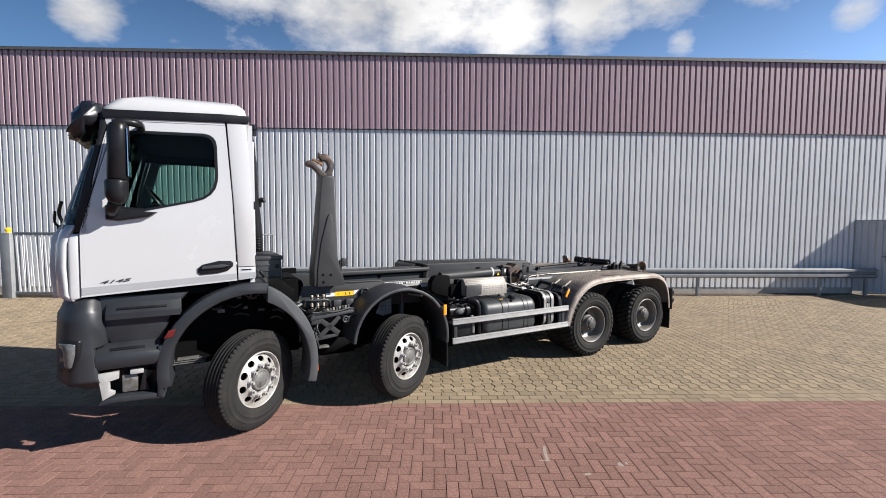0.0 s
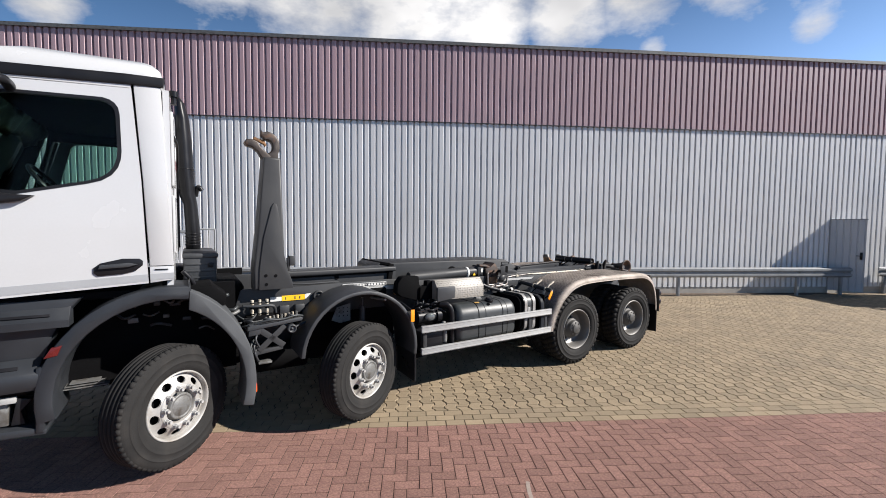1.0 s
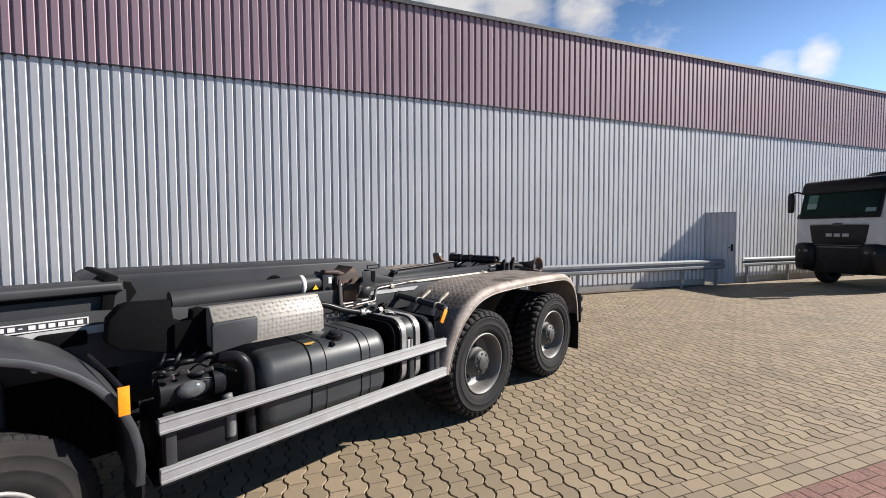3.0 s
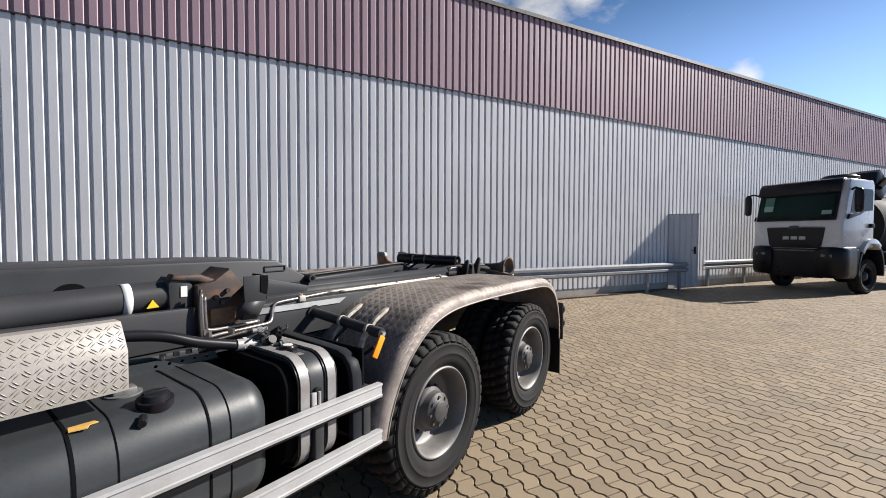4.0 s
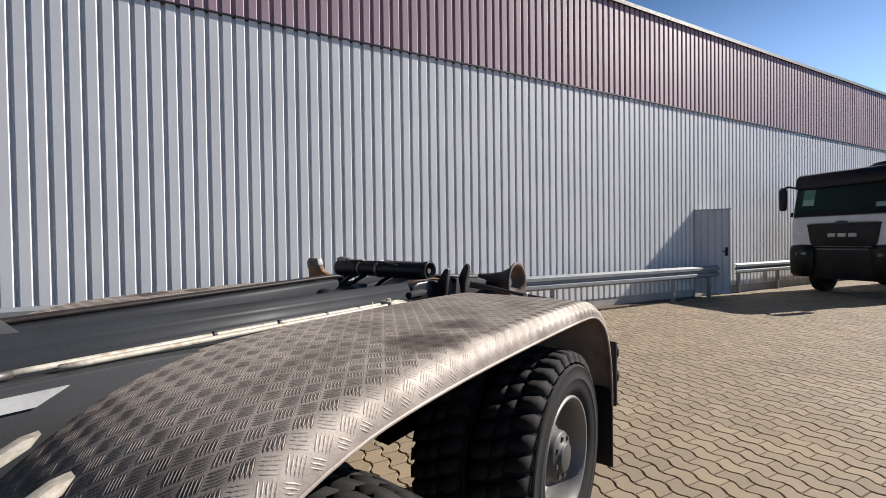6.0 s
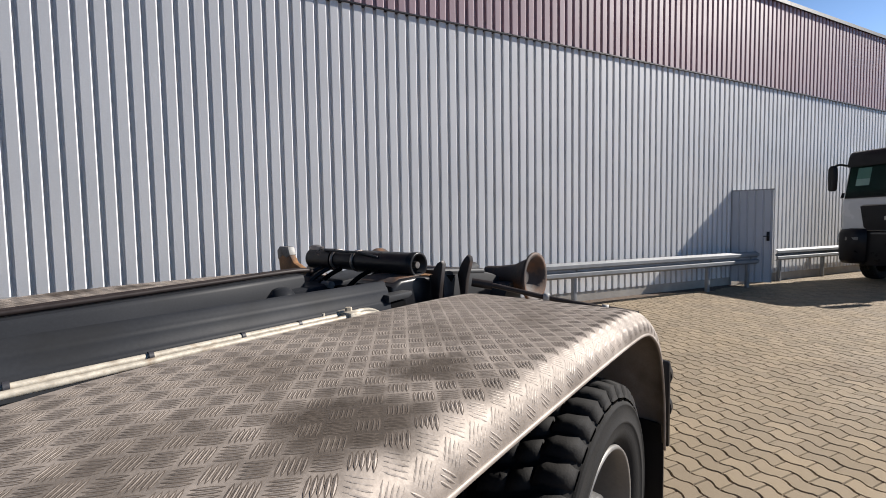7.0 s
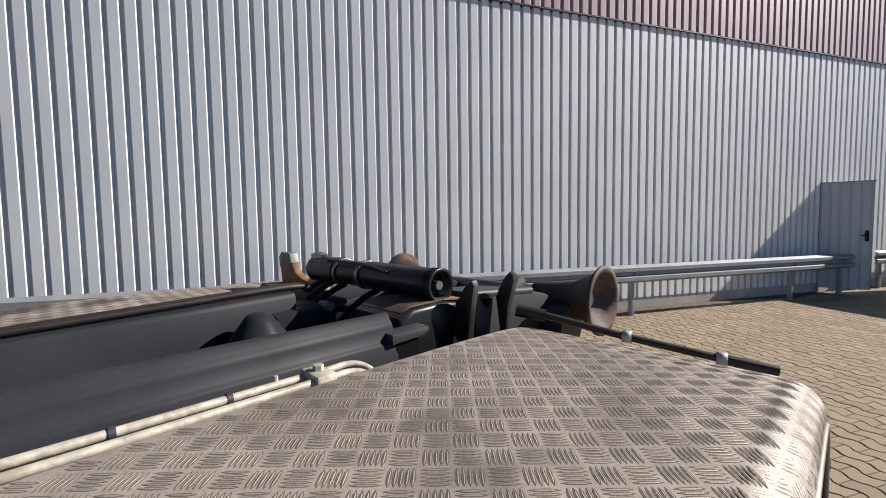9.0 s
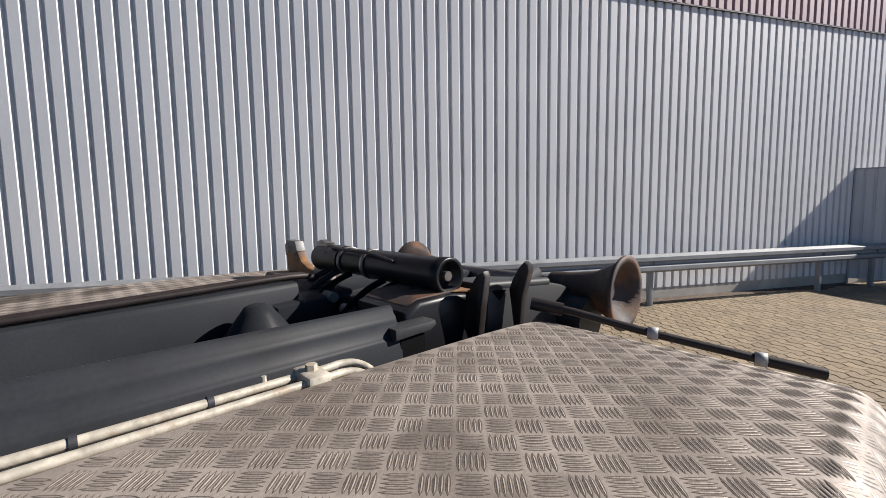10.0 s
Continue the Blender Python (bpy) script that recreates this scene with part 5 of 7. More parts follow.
part("tail_cross_tube", rod(B(), (6.9, 0.70, 1.20), (6.9, 1.80, 1.20), 0.09, 24), M["chassis"], truck)
# interior floor between the beams
part("well_floor", box(B(), 2.6, 6.9, 0.96, 1.45, 1.10, 1.14), M["beam"], truck)
bm = B()
lathe(bm, [(0.16, 0.0), (0.155, 0.03), (0.055, 0.165), (0.042, 0.184), (0.024, 0.192), (0.0, 0.194)], 28)
part("well_knob", bm, M["beam"], truck, "anthracite cone in the frame well", at=pose(5.875, 1.35, 1.14, 90, 0, 0))
# transverse locking cylinder
bm = B()
rod(bm, (6.30, 0.905, 1.427), (6.30, 1.27, 1.43), 0.058, 10)
rod(bm, (6.30, 1.26, 1.43), (6.30, 1.52, 1.43), 0.053, 24)
rod(bm, (6.30, 1.50, 1.43), (6.30, 1.72, 1.43), 0.062, 24)
lock = part("locking_cylinder", bm, M["black"], truck, "black transverse locking cylinder")
bm = B()
lathe(bm, [(0.060, 0.01), (0.061, -0.03), (0.047, -0.03), (0.045, 0.02), (0.0, 0.02)], 28)
part("cylinder_end", bm, M["black"], lock, at=Matrix.Translation((6.30, 0.895, 1.427)))
part("piston_eye", rod(B(), (6.30, 0.92, 1.427), (6.30, 0.872, 1.427), 0.016, 12), M["steel"], lock)
for y in (1.30, 1.48):
    bm = B()
    lathe(bm, [(0.054, -0.010), (0.060, -0.010), (0.060, 0.010), (0.054, 0.010)], 24, closed=True)
    part("clamp", bm, M["steel"], lock, at=Matrix.Translation((6.30, y, 1.43)))
bm = B()
tube(bm, bend([(6.26, 1.56, 1.486), (6.25, 1.40, 1.482), (6.255, 1.25, 1.478), (6.25, 1.10, 1.46)]), 0.007, 6)
part("grease_line", bm, M["chassis"], lock)
for y, h, mat_ in ((0.98, 0.07, "black"), (1.10, 0.09, "cavity"), (1.18, 0.10, "cavity"), (1.42, 0.08, "cavity"), (1.52, 0.07, "black"), (1.60, 0.07, "black")):
    bm = B()
    tube(bm, bend([(6.27, y, 1.385), (6.20, y + 0.02, 1.35), (6.14, y + 0.06, 1.28), (6.15, y + 0.12, 1.22), (6.20, y + 0.16, 1.19)]), 0.013)
    part("hose", bm, M[mat_], lock)
for y, z in ((1.02, 1.30), (1.22, 1.28), (1.36, 1.31)):
    part("hose_fitting", rod(B(), (6.16, y, z), (6.16, y + 0.07, z), 0.020, 10), M["hub"], lock)
part("valve_body", box(B(), 6.18, 6.36, 1.0, 1.5, 1.18, 1.30, 0.015), M["cavity"], lock)


# locking claws: leaf-shaped upright plates
def claw(outline, x0, x1, mat, label):
    return part("locking_claw", prism(B(), outline, "x", x0, x1, 0.006), mat, truck, label)


claw([(0.761, 1.448), (0.786, 1.436), (0.808, 1.408), (0.831, 1.356), (0.826, 1.291), (0.804, 1.215), (0.784, 1.215), (0.769, 1.329), (0.752, 1.431)], 6.338, 6.368, M["claw"], "dark leaf-shaped locking claw")
claw([(0.723, 1.468), (0.748, 1.443), (0.770, 1.405), (0.784, 1.37), (0.776, 1.321), (0.758, 1.20), (0.742, 1.20), (0.730, 1.345), (0.704, 1.437), (0.708, 1.458)], 6.492, 6.522, M["claw"], "dark leaf-shaped locking claw")
far_claw = claw([(2.09, 1.478), (2.06, 1.494), (1.965, 1.490), (1.945, 1.44), (1.905, 1.395), (1.83, 1.37), (1.75, 1.36), (1.75, 1.28), (2.06, 1.28), (2.08, 1.38)], 6.27, 6.31, M["rust"], "rusty upright locking claw with a bare grey tip")
part("bare_tip", prism(B(), [(2.093, 1.47), (2.062, 1.497), (1.962, 1.493), (1.942, 1.445), (1.985, 1.425), (2.03, 1.44), (2.087, 1.415)], "x", 6.267, 6.313, 0.003), M["hub"], far_claw, "bare grey claw tip")
claw([(1.735, 1.50), (1.69, 1.512), (1.62, 1.50), (1.645, 1.43), (1.62, 1.36), (1.62, 1.28), (1.77, 1.28), (1.77, 1.37), (1.712, 1.43)], 6.27, 6.31, M["steel"], "grey upright locking claw")
bm = B()
prism(bm, [(6.10, 1.18), (6.46, 1.18), (6.47, 1.33), (6.40, 1.366), (6.30, 1.378), (6.16, 1.375), (6.10, 1.35)], "y", 0.842, 1.10, 0.022, 3)
part("claw_bracket", bm, M["black"], truck, "black claw bracket with rubbed edges")
bm = B()
prism(bm, [(6.125, 1.362), (6.165, 1.379), (6.30, 1.382), (6.395, 1.371), (6.44, 1.349), (6.438, 1.342), (6.39, 1.362), (6.30, 1.372), (6.16, 1.372)], "y", 0.862, 1.085, 0.002)
part("grimy_top", bm, M["darkrust"], truck, "brown grime on the bracket top")
bm = B()
prism(bm, [(6.30, 1.379), (6.34, 1.3835), (6.395, 1.3745), (6.443, 1.351), (6.441, 1.345), (6.39, 1.365), (6.33, 1.376)], "y", 0.850, 0.96, 0.002)
part("worn_patch", bm, M["rust"], truck, "rubbed rusty patch")
bm = B()
prism(bm, [(6.03, 1.296), (6.15, 1.302), (6.172, 1.314), (6.168, 1.328), (6.03, 1.326)], "y", 0.786, 0.85, 0.005)
part("beam_tongue", bm, M["chassis"], truck)
# near-black filler stands in for the dark hollow below the tongue
part("beam_end", box(B(), 6.055, 6.14, 0.80, 0.95, 1.16, 1.292), M["cavity"], truck)
bm = B()
prism(bm, [(6.10, 1.24), (6.40, 1.24), (6.38, 1.33), (6.16, 1.34)], "y", 1.55, 2.08, 0.015)
part("claw_bracket", bm, M["darkrust"], truck, "rusty claw bracket")
bm = B()
prism(bm, [(6.40, 1.14), (6.98, 1.14), (6.98, 1.29), (6.86, 1.335), (6.76, 1.358), (6.60, 1.380), (6.41, 1.392)], "y", 0.80, 1.0, 0.010, 2)
tail = part("tail_bracket", bm, M["chassis"], truck, "anthracite folded tail bracket")
# near-black triangle stands in for the dark inside a V notch
part("notch", prism(B(), [(6.425, 1.372), (6.495, 1.366), (6.462, 1.335)], "y", 0.796, 0.802), M["cavity"], tail, soft=False)
part("rolled_edge", rod(B(), (6.40, 0.815, 1.388), (6.76, 0.815, 1.358), 0.018, 16), M["chassis"], tail)
part("tail_tube", rod(B(), (6.60, 0.86, 1.345), (6.92, 0.98, 1.355), 0.036, 18), M["chassis"], truck)
# flared rear rollers
for y0, flip in ((0.92, -1), (1.58, 1)):
    bm = B()
    lathe(bm, [(0.055, 0.0), (0.060, 0.10), (0.075, 0.20), (0.115, 0.285), (0.145, 0.31), (0.145, 0.322), (0.125, 0.322), (0.10, 0.29), (0.05, 0.25), (0.0, 0.25)], 36)
    for v in bm.verts:
        v.co.y *= flip
    part("roller", bm, M["darkrust"], truck, "rust-brown flared container roller", at=Matrix.Translation((6.98, y0, 1.31)))
part("roller_shaft", rod(B(), (6.98, 0.66, 1.31), (6.98, 1.84, 1.31), 0.035, 16), M["steel"], truck)
# lamp stalk across the end of the near mudguard
bm = B()
tube(bm, bend([(6.50, 0.70, 1.335), (6.56, 0.60, 1.316), (6.66, 0.40, 1.268), (6.77, 0.151, 1.222), (6.818, 0.035, 1.204)]), 0.012, 10)
rod(bm, (6.50, 0.70, 1.335), (6.55, 0.615, 1.319), 0.021, 14)
rod(bm, (6.775, 0.14, 1.22), (6.822, 0.025, 1.202), 0.016, 12)
stalk = part("marker_stalk", bm, M["hose_brown"], truck, "black rubber marker stalk lying across the mudguard")
for a in ((6.665, 0.388, 1.266), (6.77, 0.151, 1.222)):
    bm = B()
    lathe(bm, [(0.0145, -0.014), (0.019, -0.014), (0.019, 0.014), (0.0145, 0.014)], 14, closed=True)
    part("clip", bm, M["alu"], stalk, at=Matrix.Translation(a) @ pose(0, 0, 0, 0, 0, 14))

# ---- tread plate mudguards over the rear wheels ----
FEND = [(4.17, 0.58), (4.20, 0.70), (4.27, 0.86), (4.37, 1.01), (4.50, 1.13), (4.64, 1.215), (4.80, 1.265), (4.98, 1.29), (5.3, 1.303), (5.8, 1.305), (6.25, 1.30), (6.48, 1.285), (6.62, 1.24), (6.74, 1.16), (6.82, 1.05), (6.87, 0.92), (6.90, 0.78), (6.91, 0.62)]


def fend_line():
    pts = bend([(x, 0, z) for x, z in FEND], 8)
    run = 0.0
    last = pts[0]
    acc = [(0.0, last)]
    for p in pts[1:]:
        run += (p - last).length
        acc.append((run, p))
        last = p
    return acc, run


ACC, FLEN = fend_line()


def fend_at(s):
    """Place and outward normal of the mudguard's line at length s."""
    s = max(0.0, min(FLEN, s))
    for (a, p), (b, r) in zip(ACC, ACC[1:]):
        if s <= b:
            k = (s - a) / max(b - a, 1e-6)
            t = (r - p).normalized()
            return p.lerp(r, k), Vector((-t.z, 0, t.x))
    t = (ACC[-1][1] - ACC[-2][1]).normalized()
    return ACC[-1][1], Vector((-t.z, 0, t.x))


FW, FY = 0.747, -0.085   # flat width, near edge


def fend_point(s, v, h=0.0):
    """v from 0 at the inner edge to VMAX at the foot of the rolled near edge; h above the skin. Near edge towards -y."""
    p, n = fend_at(s)
    r = 0.07
    flat = FW - r
    quarter = r * math.pi / 2
    if v <= flat:
        y, d, ny, nn = FW - v, 0.0, 0.0, 1.0
    elif v <= flat + quarter:
        a = (v - flat) / r
        y, d, ny, nn = r - r * math.sin(a), r - r * math.cos(a), -math.sin(a), math.cos(a)
    else:
        y, d, ny, nn = 0.0, r + (v - flat - quarter), -1.0, 0.0
    return p - n * d + Vector((0, y + FY, 0)) + h * (n * nn + Vector((0, ny, 0)))


VMAX = FW - 0.07 + 0.07 * math.pi / 2 + 0.012


def fender_skin():
    bm = B()
    ns = 90
    vs = [0.0, 0.25, 0.5, FW - 0.07] + [FW - 0.07 + 0.07 * math.pi / 2 * k / 6 for k in range(1, 7)] + [VMAX]
    for h in (0.0, -0.004):
        rows = [[bm.verts.new(fend_point(FLEN * i / ns, v, h)) for v in vs] for i in range(ns + 1)]
        for a, b in zip(rows, rows[1:]):
            for k in range(len(vs) - 1):
                bm.faces.new((a[k], a[k + 1], b[k + 1], b[k]))
    return bm


TILE = 0.0449
BAR = [(-0.5, 0.0, 0.0), (-0.26, 0.88, 0.0), (0.0, 1.0, 0.0), (0.26, 0.88, 0.0), (0.5, 0.0, 0.0), (0.26, -0.88, 0.0), (0.0, -1.0, 0.0), (-0.26, -0.88, 0.0), (-0.30, 0.0, 1.0), (0.0, 0.0, 1.25), (0.30, 0.0, 1.0)]
BAR_FACES = [(0, 1, 8), (1, 2, 9, 8), (2, 3, 10, 9), (3, 4, 10), (4, 5, 10), (5, 6, 9, 10), (6, 7, 8, 9), (7, 0, 8)]


def fender_bars(n=5, long=0.0385, half=0.0021, high=0.00088):
    """Raised five-bar tread pattern: squares laid at 45 degrees to the edge, bars turned crosswise from square to square."""
    verts, faces, dirt_v, dirt_f = [], [], [], []
    q = math.sqrt(0.5)
    reach = int((FLEN + VMAX) / TILE) + 2
    s_ref, v_ref = next(a for a, p in ACC if p.x > 5.80) + 0.053, FW + FY - 0.486
    for i in range(-reach, reach):
        for j in range(-reach, reach):
            cs, cv = s_ref + (i - j) * TILE * q, v_ref - (i + j) * TILE * q
            if not (-0.03 < cs < FLEN + 0.03 and -0.03 < cv < VMAX + 0.03):
                continue
            along = (q, -q) if (i + j) % 2 == 0 else (q, q)
            side = (-along[1], along[0])
            lip = max(0.0, min(1.0, (cv - FW + 0.085) / 0.05))
            worn = 1.0 - 0.30 * lip    # trodden and rubbed down towards the rolled edge
            for k in range(n):
                o = (k - (n - 1) / 2) * TILE * 0.178
                b = len(verts)
                inside = True
                ring = []
                for a, w, h in BAR:
                    ds = cs + along[0] * a * long + side[0] * (o + w * half)
                    dv = cv + along[1] * a * long + side[1] * (o + w * half)
                    inside = inside and 0.001 < ds < FLEN - 0.001 and 0.001 < dv < VMAX - 0.001
                    ring.append((ds, dv, h * high * worn))
                if inside:
                    verts += [fend_point(*p) for p in ring]
                    faces += [tuple(b + k2 for k2 in f) for f in BAR_FACES]
                    if lip > 0.5:
                        continue
                    # flat halo: settled dirt and foot-of-bar shade in one colour
                    d0 = len(dirt_v)
                    for a, w, h in BAR[:8]:
                        a, w = a * (long + 0.0035), w * (half + 0.0011)
                        ds, dv = cs + along[0] * a + side[0] * (o + w), cv + along[1] * a + side[1] * (o + w)
                        dirt_v.append(fend_point(max(0.0, min(FLEN, ds)), max(0.0, min(VMAX, dv)), 0.0003))
                    dirt_f.append(tuple(range(d0, d0 + 8)))
    me = bpy.data.meshes.new("tread_pattern")
    me.from_pydata(verts, [], faces)
    me.materials.append(M["tread_bar"])
    dirt = bpy.data.meshes.new("bar_grime")
    dirt.from_pydata(dirt_v, [], dirt_f)
    dirt.materials.append(M["grime"])
    return me, dirt


SKIN = mesh_of("skin", smooth(fender_skin(), 60), M["tread"])
BARS, GRIME_SHADE = fender_bars()
for k, m in enumerate((Matrix.Identity(4), Matrix.Translation((0, WIDE, 0.0)) @ Matrix.Diagonal((1, -1, 1, 1)))):
    f = new("rear_mudguard", SKIN)
    f.parent = truck
    f.matrix_basis = m
    tagged(f, "dirty aluminium tread plate mudguard over both rear wheels")
    b = share("tread_pattern", BARS, f)
    b["kind"] = "stuff"
    b = share("bar_grime", GRIME_SHADE, f, None, "dark dirt and shade round the tread bars")
    b["kind"] = "stuff"
    bm = B()
    rim_line = [fend_point(FLEN * i / 60, VMAX, 0.0) for i in range(61)]
    tube(bm, rim_line, 0.006, 6)
    part("edge_bead", bm, M["tread_bar"], f)
bm = B()
box(bm, 6.885, 6.90, -0.07, 0.58, 0.22, 0.70)
part("mud_flap", bm, M["black"], truck, "black rubber mud flap")
bm = B()
box(bm, 6.885, 6.90, WIDE - 0.58, WIDE + 0.07, 0.22, 0.70)
part("mud_flap", bm, M["black"], truck, "black rubber mud flap")
# tail lamps: round lenses one above the other on a narrow plate
for y in (-0.02, WIDE + 0.02):
    bm = B()
    box(bm, 6.925, 6.955, y - 0.065, y + 0.065, 0.58, 0.98, 0.012)
    tl = part("tail_lamp", bm, M["black"], truck, "upright plate with round red tail lamps")
    for z, r, mat_ in ((0.905, 0.066, "red"), (0.755, 0.066, "red"), (0.64, 0.034, "marker_red")):
        bm = B()
        rod(bm, (6.95, y, z), (6.985, y, z), r * 1.06, 20)
        housing = part("lamp_housing", bm, M["black"], tl)
        bm = B()
        rod(bm, (6.98, y, z), (7.015, y, z), r, 20, r * 0.86)
        part("lens", bm, M[mat_], housing)

# hydraulic pipes along the near mudguard
for run in ([(4.45, 0.705, 1.302), (5.0, 0.736, 1.300), (5.5, 0.731, 1.302), (5.79, 0.733, 1.302), (5.84, 0.734, 1.303), (5.872, 0.722, 1.300), (5.892, 0.696, 1.288), (5.898, 0.668, 1.266)],
            [(4.55, 0.688, 1.298), (5.0, 0.692, 1.298), (5.5, 0.687, 1.301), (5.77, 0.689, 1.301), (5.82, 0.690, 1.301), (5.852, 0.680, 1.297), (5.872, 0.658, 1.284), (5.876, 0.640, 1.262)]):
    bm = B()
    tube(bm, bend(run, 5), 0.0088, 10)
    part("hydraulic_pipe", bm, M["pipe"], truck, "cream zinc hydraulic pipe")
for x in (4.20, 5.765):
    bm = B()
    box(bm, x - 0.024, x + 0.024, *((0.668, 0.752) if x > 5 else (0.622, 0.668)), 1.276, 1.318 if x > 5 else 1.314, 0.007)
    rod(bm, (x, 0.710 if x > 5 else 0.648, 1.30), (x, 0.710 if x > 5 else 0.648, 1.330 if x > 5 else 1.324), 0.012, 6)
    part("pipe_clamp", bm, M["pipe"], truck, "zinc pipe clamp")
for x in (4.95, 5.19, 5.411, 5.589):
    bm = B()
    lathe(bm, [(0.0100, -0.005), (0.0125, -0.005), (0.0125, 0.005), (0.0100, 0.005)], 12, closed=True)
    box(bm, 0.006, 0.016, -0.004, 0.004, -0.014, -0.004, 0.001)
    part("cable_tie", bm, M["ink"], truck, at=Matrix.Translation((x, 0.7335, 1.3015)) @ pose(0, 0, 0, 0, 0, 90))
part("pipe_nub", rod(B(), (5.683, 0.738, 1.302), (5.683, 0.740, 1.320), 0.005, 8), M["pipe"], truck)

# ---- gear along the near side ----
for z0, z1 in ((0.825, 0.900), (0.57, 0.642)):
    bm = B()
    prism(bm, [(-0.09, z0), (-0.092, z0 + 0.012), (-0.086, z0 + 0.016), (-0.086, z1 - 0.016), (-0.092, z1 - 0.012), (-0.09, z1), (-0.055, z1), (-0.055, z0)], "x", 2.10, 4.21, 0.003)
    rail_ = part("side_rail", bm, M["alu"], truck, "aluminium underride side rail")
    bm = B()
    box(bm, 2.105, 4.205, -0.085, -0.056, z0 - 0.012, z0 - 0.001)
    part("rail_seal", bm, M["black"], rail_, soft=False)
for x in (2.13, 3.80, 4.10):
    part("rail_bracket", box(B(), x, x + 0.05, -0.06, 0.0, 0.54, 0.90, 0.005), M["chassis"], truck)
bm = B()
prism(bm, rounded(-0.04, 0.62, 0.56, 1.08, 0.15, 8), "x", 2.62, 3.60, 0.09, 6)
tank = part("fuel_tank", bm, M["tank"], truck, "dark grey rounded fuel tank")
for x, wide in ((2.945, 0.010), (3.06, 0.003), (3.34, 0.008), (3.42, 0.003)):
    bm = B()
    plate(bm, rounded(-0.043, 0.623, 0.557, 1.083, 0.152, 8), [rounded(-0.03, 0.61, 0.57, 1.07, 0.14, 8)], "x", x, x + wide)
    part("seam", bm, M["cavity"], tank)
bm = B()
rod(bm, (3.205, 0.09, 1.055), (3.205, 0.085, 1.098), 0.060, 20)
rod(bm, (3.205, 0.085, 1.094), (3.205, 0.083, 1.118), 0.050, 10, 0.044)
box(bm, 3.165, 3.245, 0.075, 0.095, 1.112, 1.128, 0.005)
rod(bm, (3.15, 0.03, 1.06), (3.135, -0.01, 1.05), 0.014, 8)
part("filler_cap", bm, M["black"], tank, "black fuel filler cap")
bm = B()
box(bm, 3.12, 3.20, 0.25, 0.31, 1.075, 1.108, 0.008)
rod(bm, (3.16, 0.28, 1.07), (3.16, 0.28, 1.086), 0.062, 18)
part("level_sender", bm, M["hub"], tank, "grey level sender on the tank")
bm = B()
prism(bm, [(2.955, 0.045), (3.00, 0.035), (3.012, 0.06), (3.035, 0.065), (3.02, 0.105), (2.985, 0.10), (2.965, 0.115)], "z", 0.0, 0.003)
part("torn_tag", bm, M["ochre"], tank, "torn ochre paper tag", at=pose(0, 0, 1.0745, 0, 0, 0), soft=False)
# second small tank with straps
bm = B()
prism(bm, rounded(-0.03, 0.58, 0.60, 1.12, 0.12, 6), "x", 3.74, 3.96, 0.02, 2)
urea = part("urea_tank", bm, M["tank"], truck, "dark grey urea tank with bright straps")
part("end_cap", prism(B(), rounded(-0.01, 0.56, 0.62, 1.10, 0.12, 6), "x", 3.68, 3.742, 0.012), M["cavity"], urea, "black end of the tank")
for x in (3.735, 3.885):
    bm = B()
    plate(bm, rounded(-0.042, 0.592, 0.59, 1.132, 0.13, 6), [rounded(-0.032, 0.582, 0.60, 1.122, 0.12, 6)], "x", x, x + 0.048)
    part("strap", bm, M["strap"], urea, "bright steel strap")
    bm = B()
    plate(bm, rounded(-0.036, 0.586, 0.594, 1.126, 0.125, 6), [rounded(-0.028, 0.578, 0.602, 1.118, 0.118, 6)], "x", x - 0.010, x + 0.058)
    part("strap_rubber", bm, M["black"], urea)
bm = B()
rod(bm, (3.815, 0.188, 1.11), (3.815, 0.188, 1.138), 0.046, 20)
rod(bm, (3.815, 0.188, 1.134), (3.815, 0.188, 1.148), 0.041, 20, 0.034)
cap = part("cap", bm, M["black"], urea)
part("cap_label", rod(B(), (3.815, 0.188, 1.147), (3.815, 0.188, 1.151), 0.024, 20), M["sticker"], cap, "pale round label on the cap", soft=False)
bm = B()
box(bm, 3.81, 3.85, -0.046, -0.026, 0.86, 0.98, 0.01)
part("latch_recess", bm, M["black"], urea)
rod(bm := B(), (3.83, -0.05, 0.88), (3.83, -0.05, 0.96), 0.008, 8)
part("latch", bm, M["rim"], urea, "bright latch on the tank")
bm = B()
prism(bm, [(0.64, 1.11), (0.30, 1.10), (0.08, 1.092), (0.02, 1.075), (-0.025, 1.035), (-0.046, 0.98), (-0.052, 0.90), (-0.052, 0.60), (-0.014, 0.60), (-0.014, 0.90), (-0.008, 0.97), (0.008, 1.012), (0.035, 1.04), (0.09, 1.055), (0.30, 1.065), (0.64, 1.073)], "x", 4.035, 4.10, 0.008, 2)
part("bracket_arm", bm, M["beam"], truck, "dark bent bracket beside the tank")
part("splash_plate", box(B(), 4.115, 4.13, -0.03, 0.60, 0.60, 1.10, 0.004), M["cavity"], truck)
# bright checker box
bm = B()
prism(bm, [(0.11, 1.145), (0.11, 1.288), (0.185, 1.385), (0.245, 1.385), (0.245, 1.145)], "x", 2.42, 3.135, 0.008)
cbox = part("checker_box", bm, M["checker"], truck, "bright aluminium checker plate cover")
bm = B()


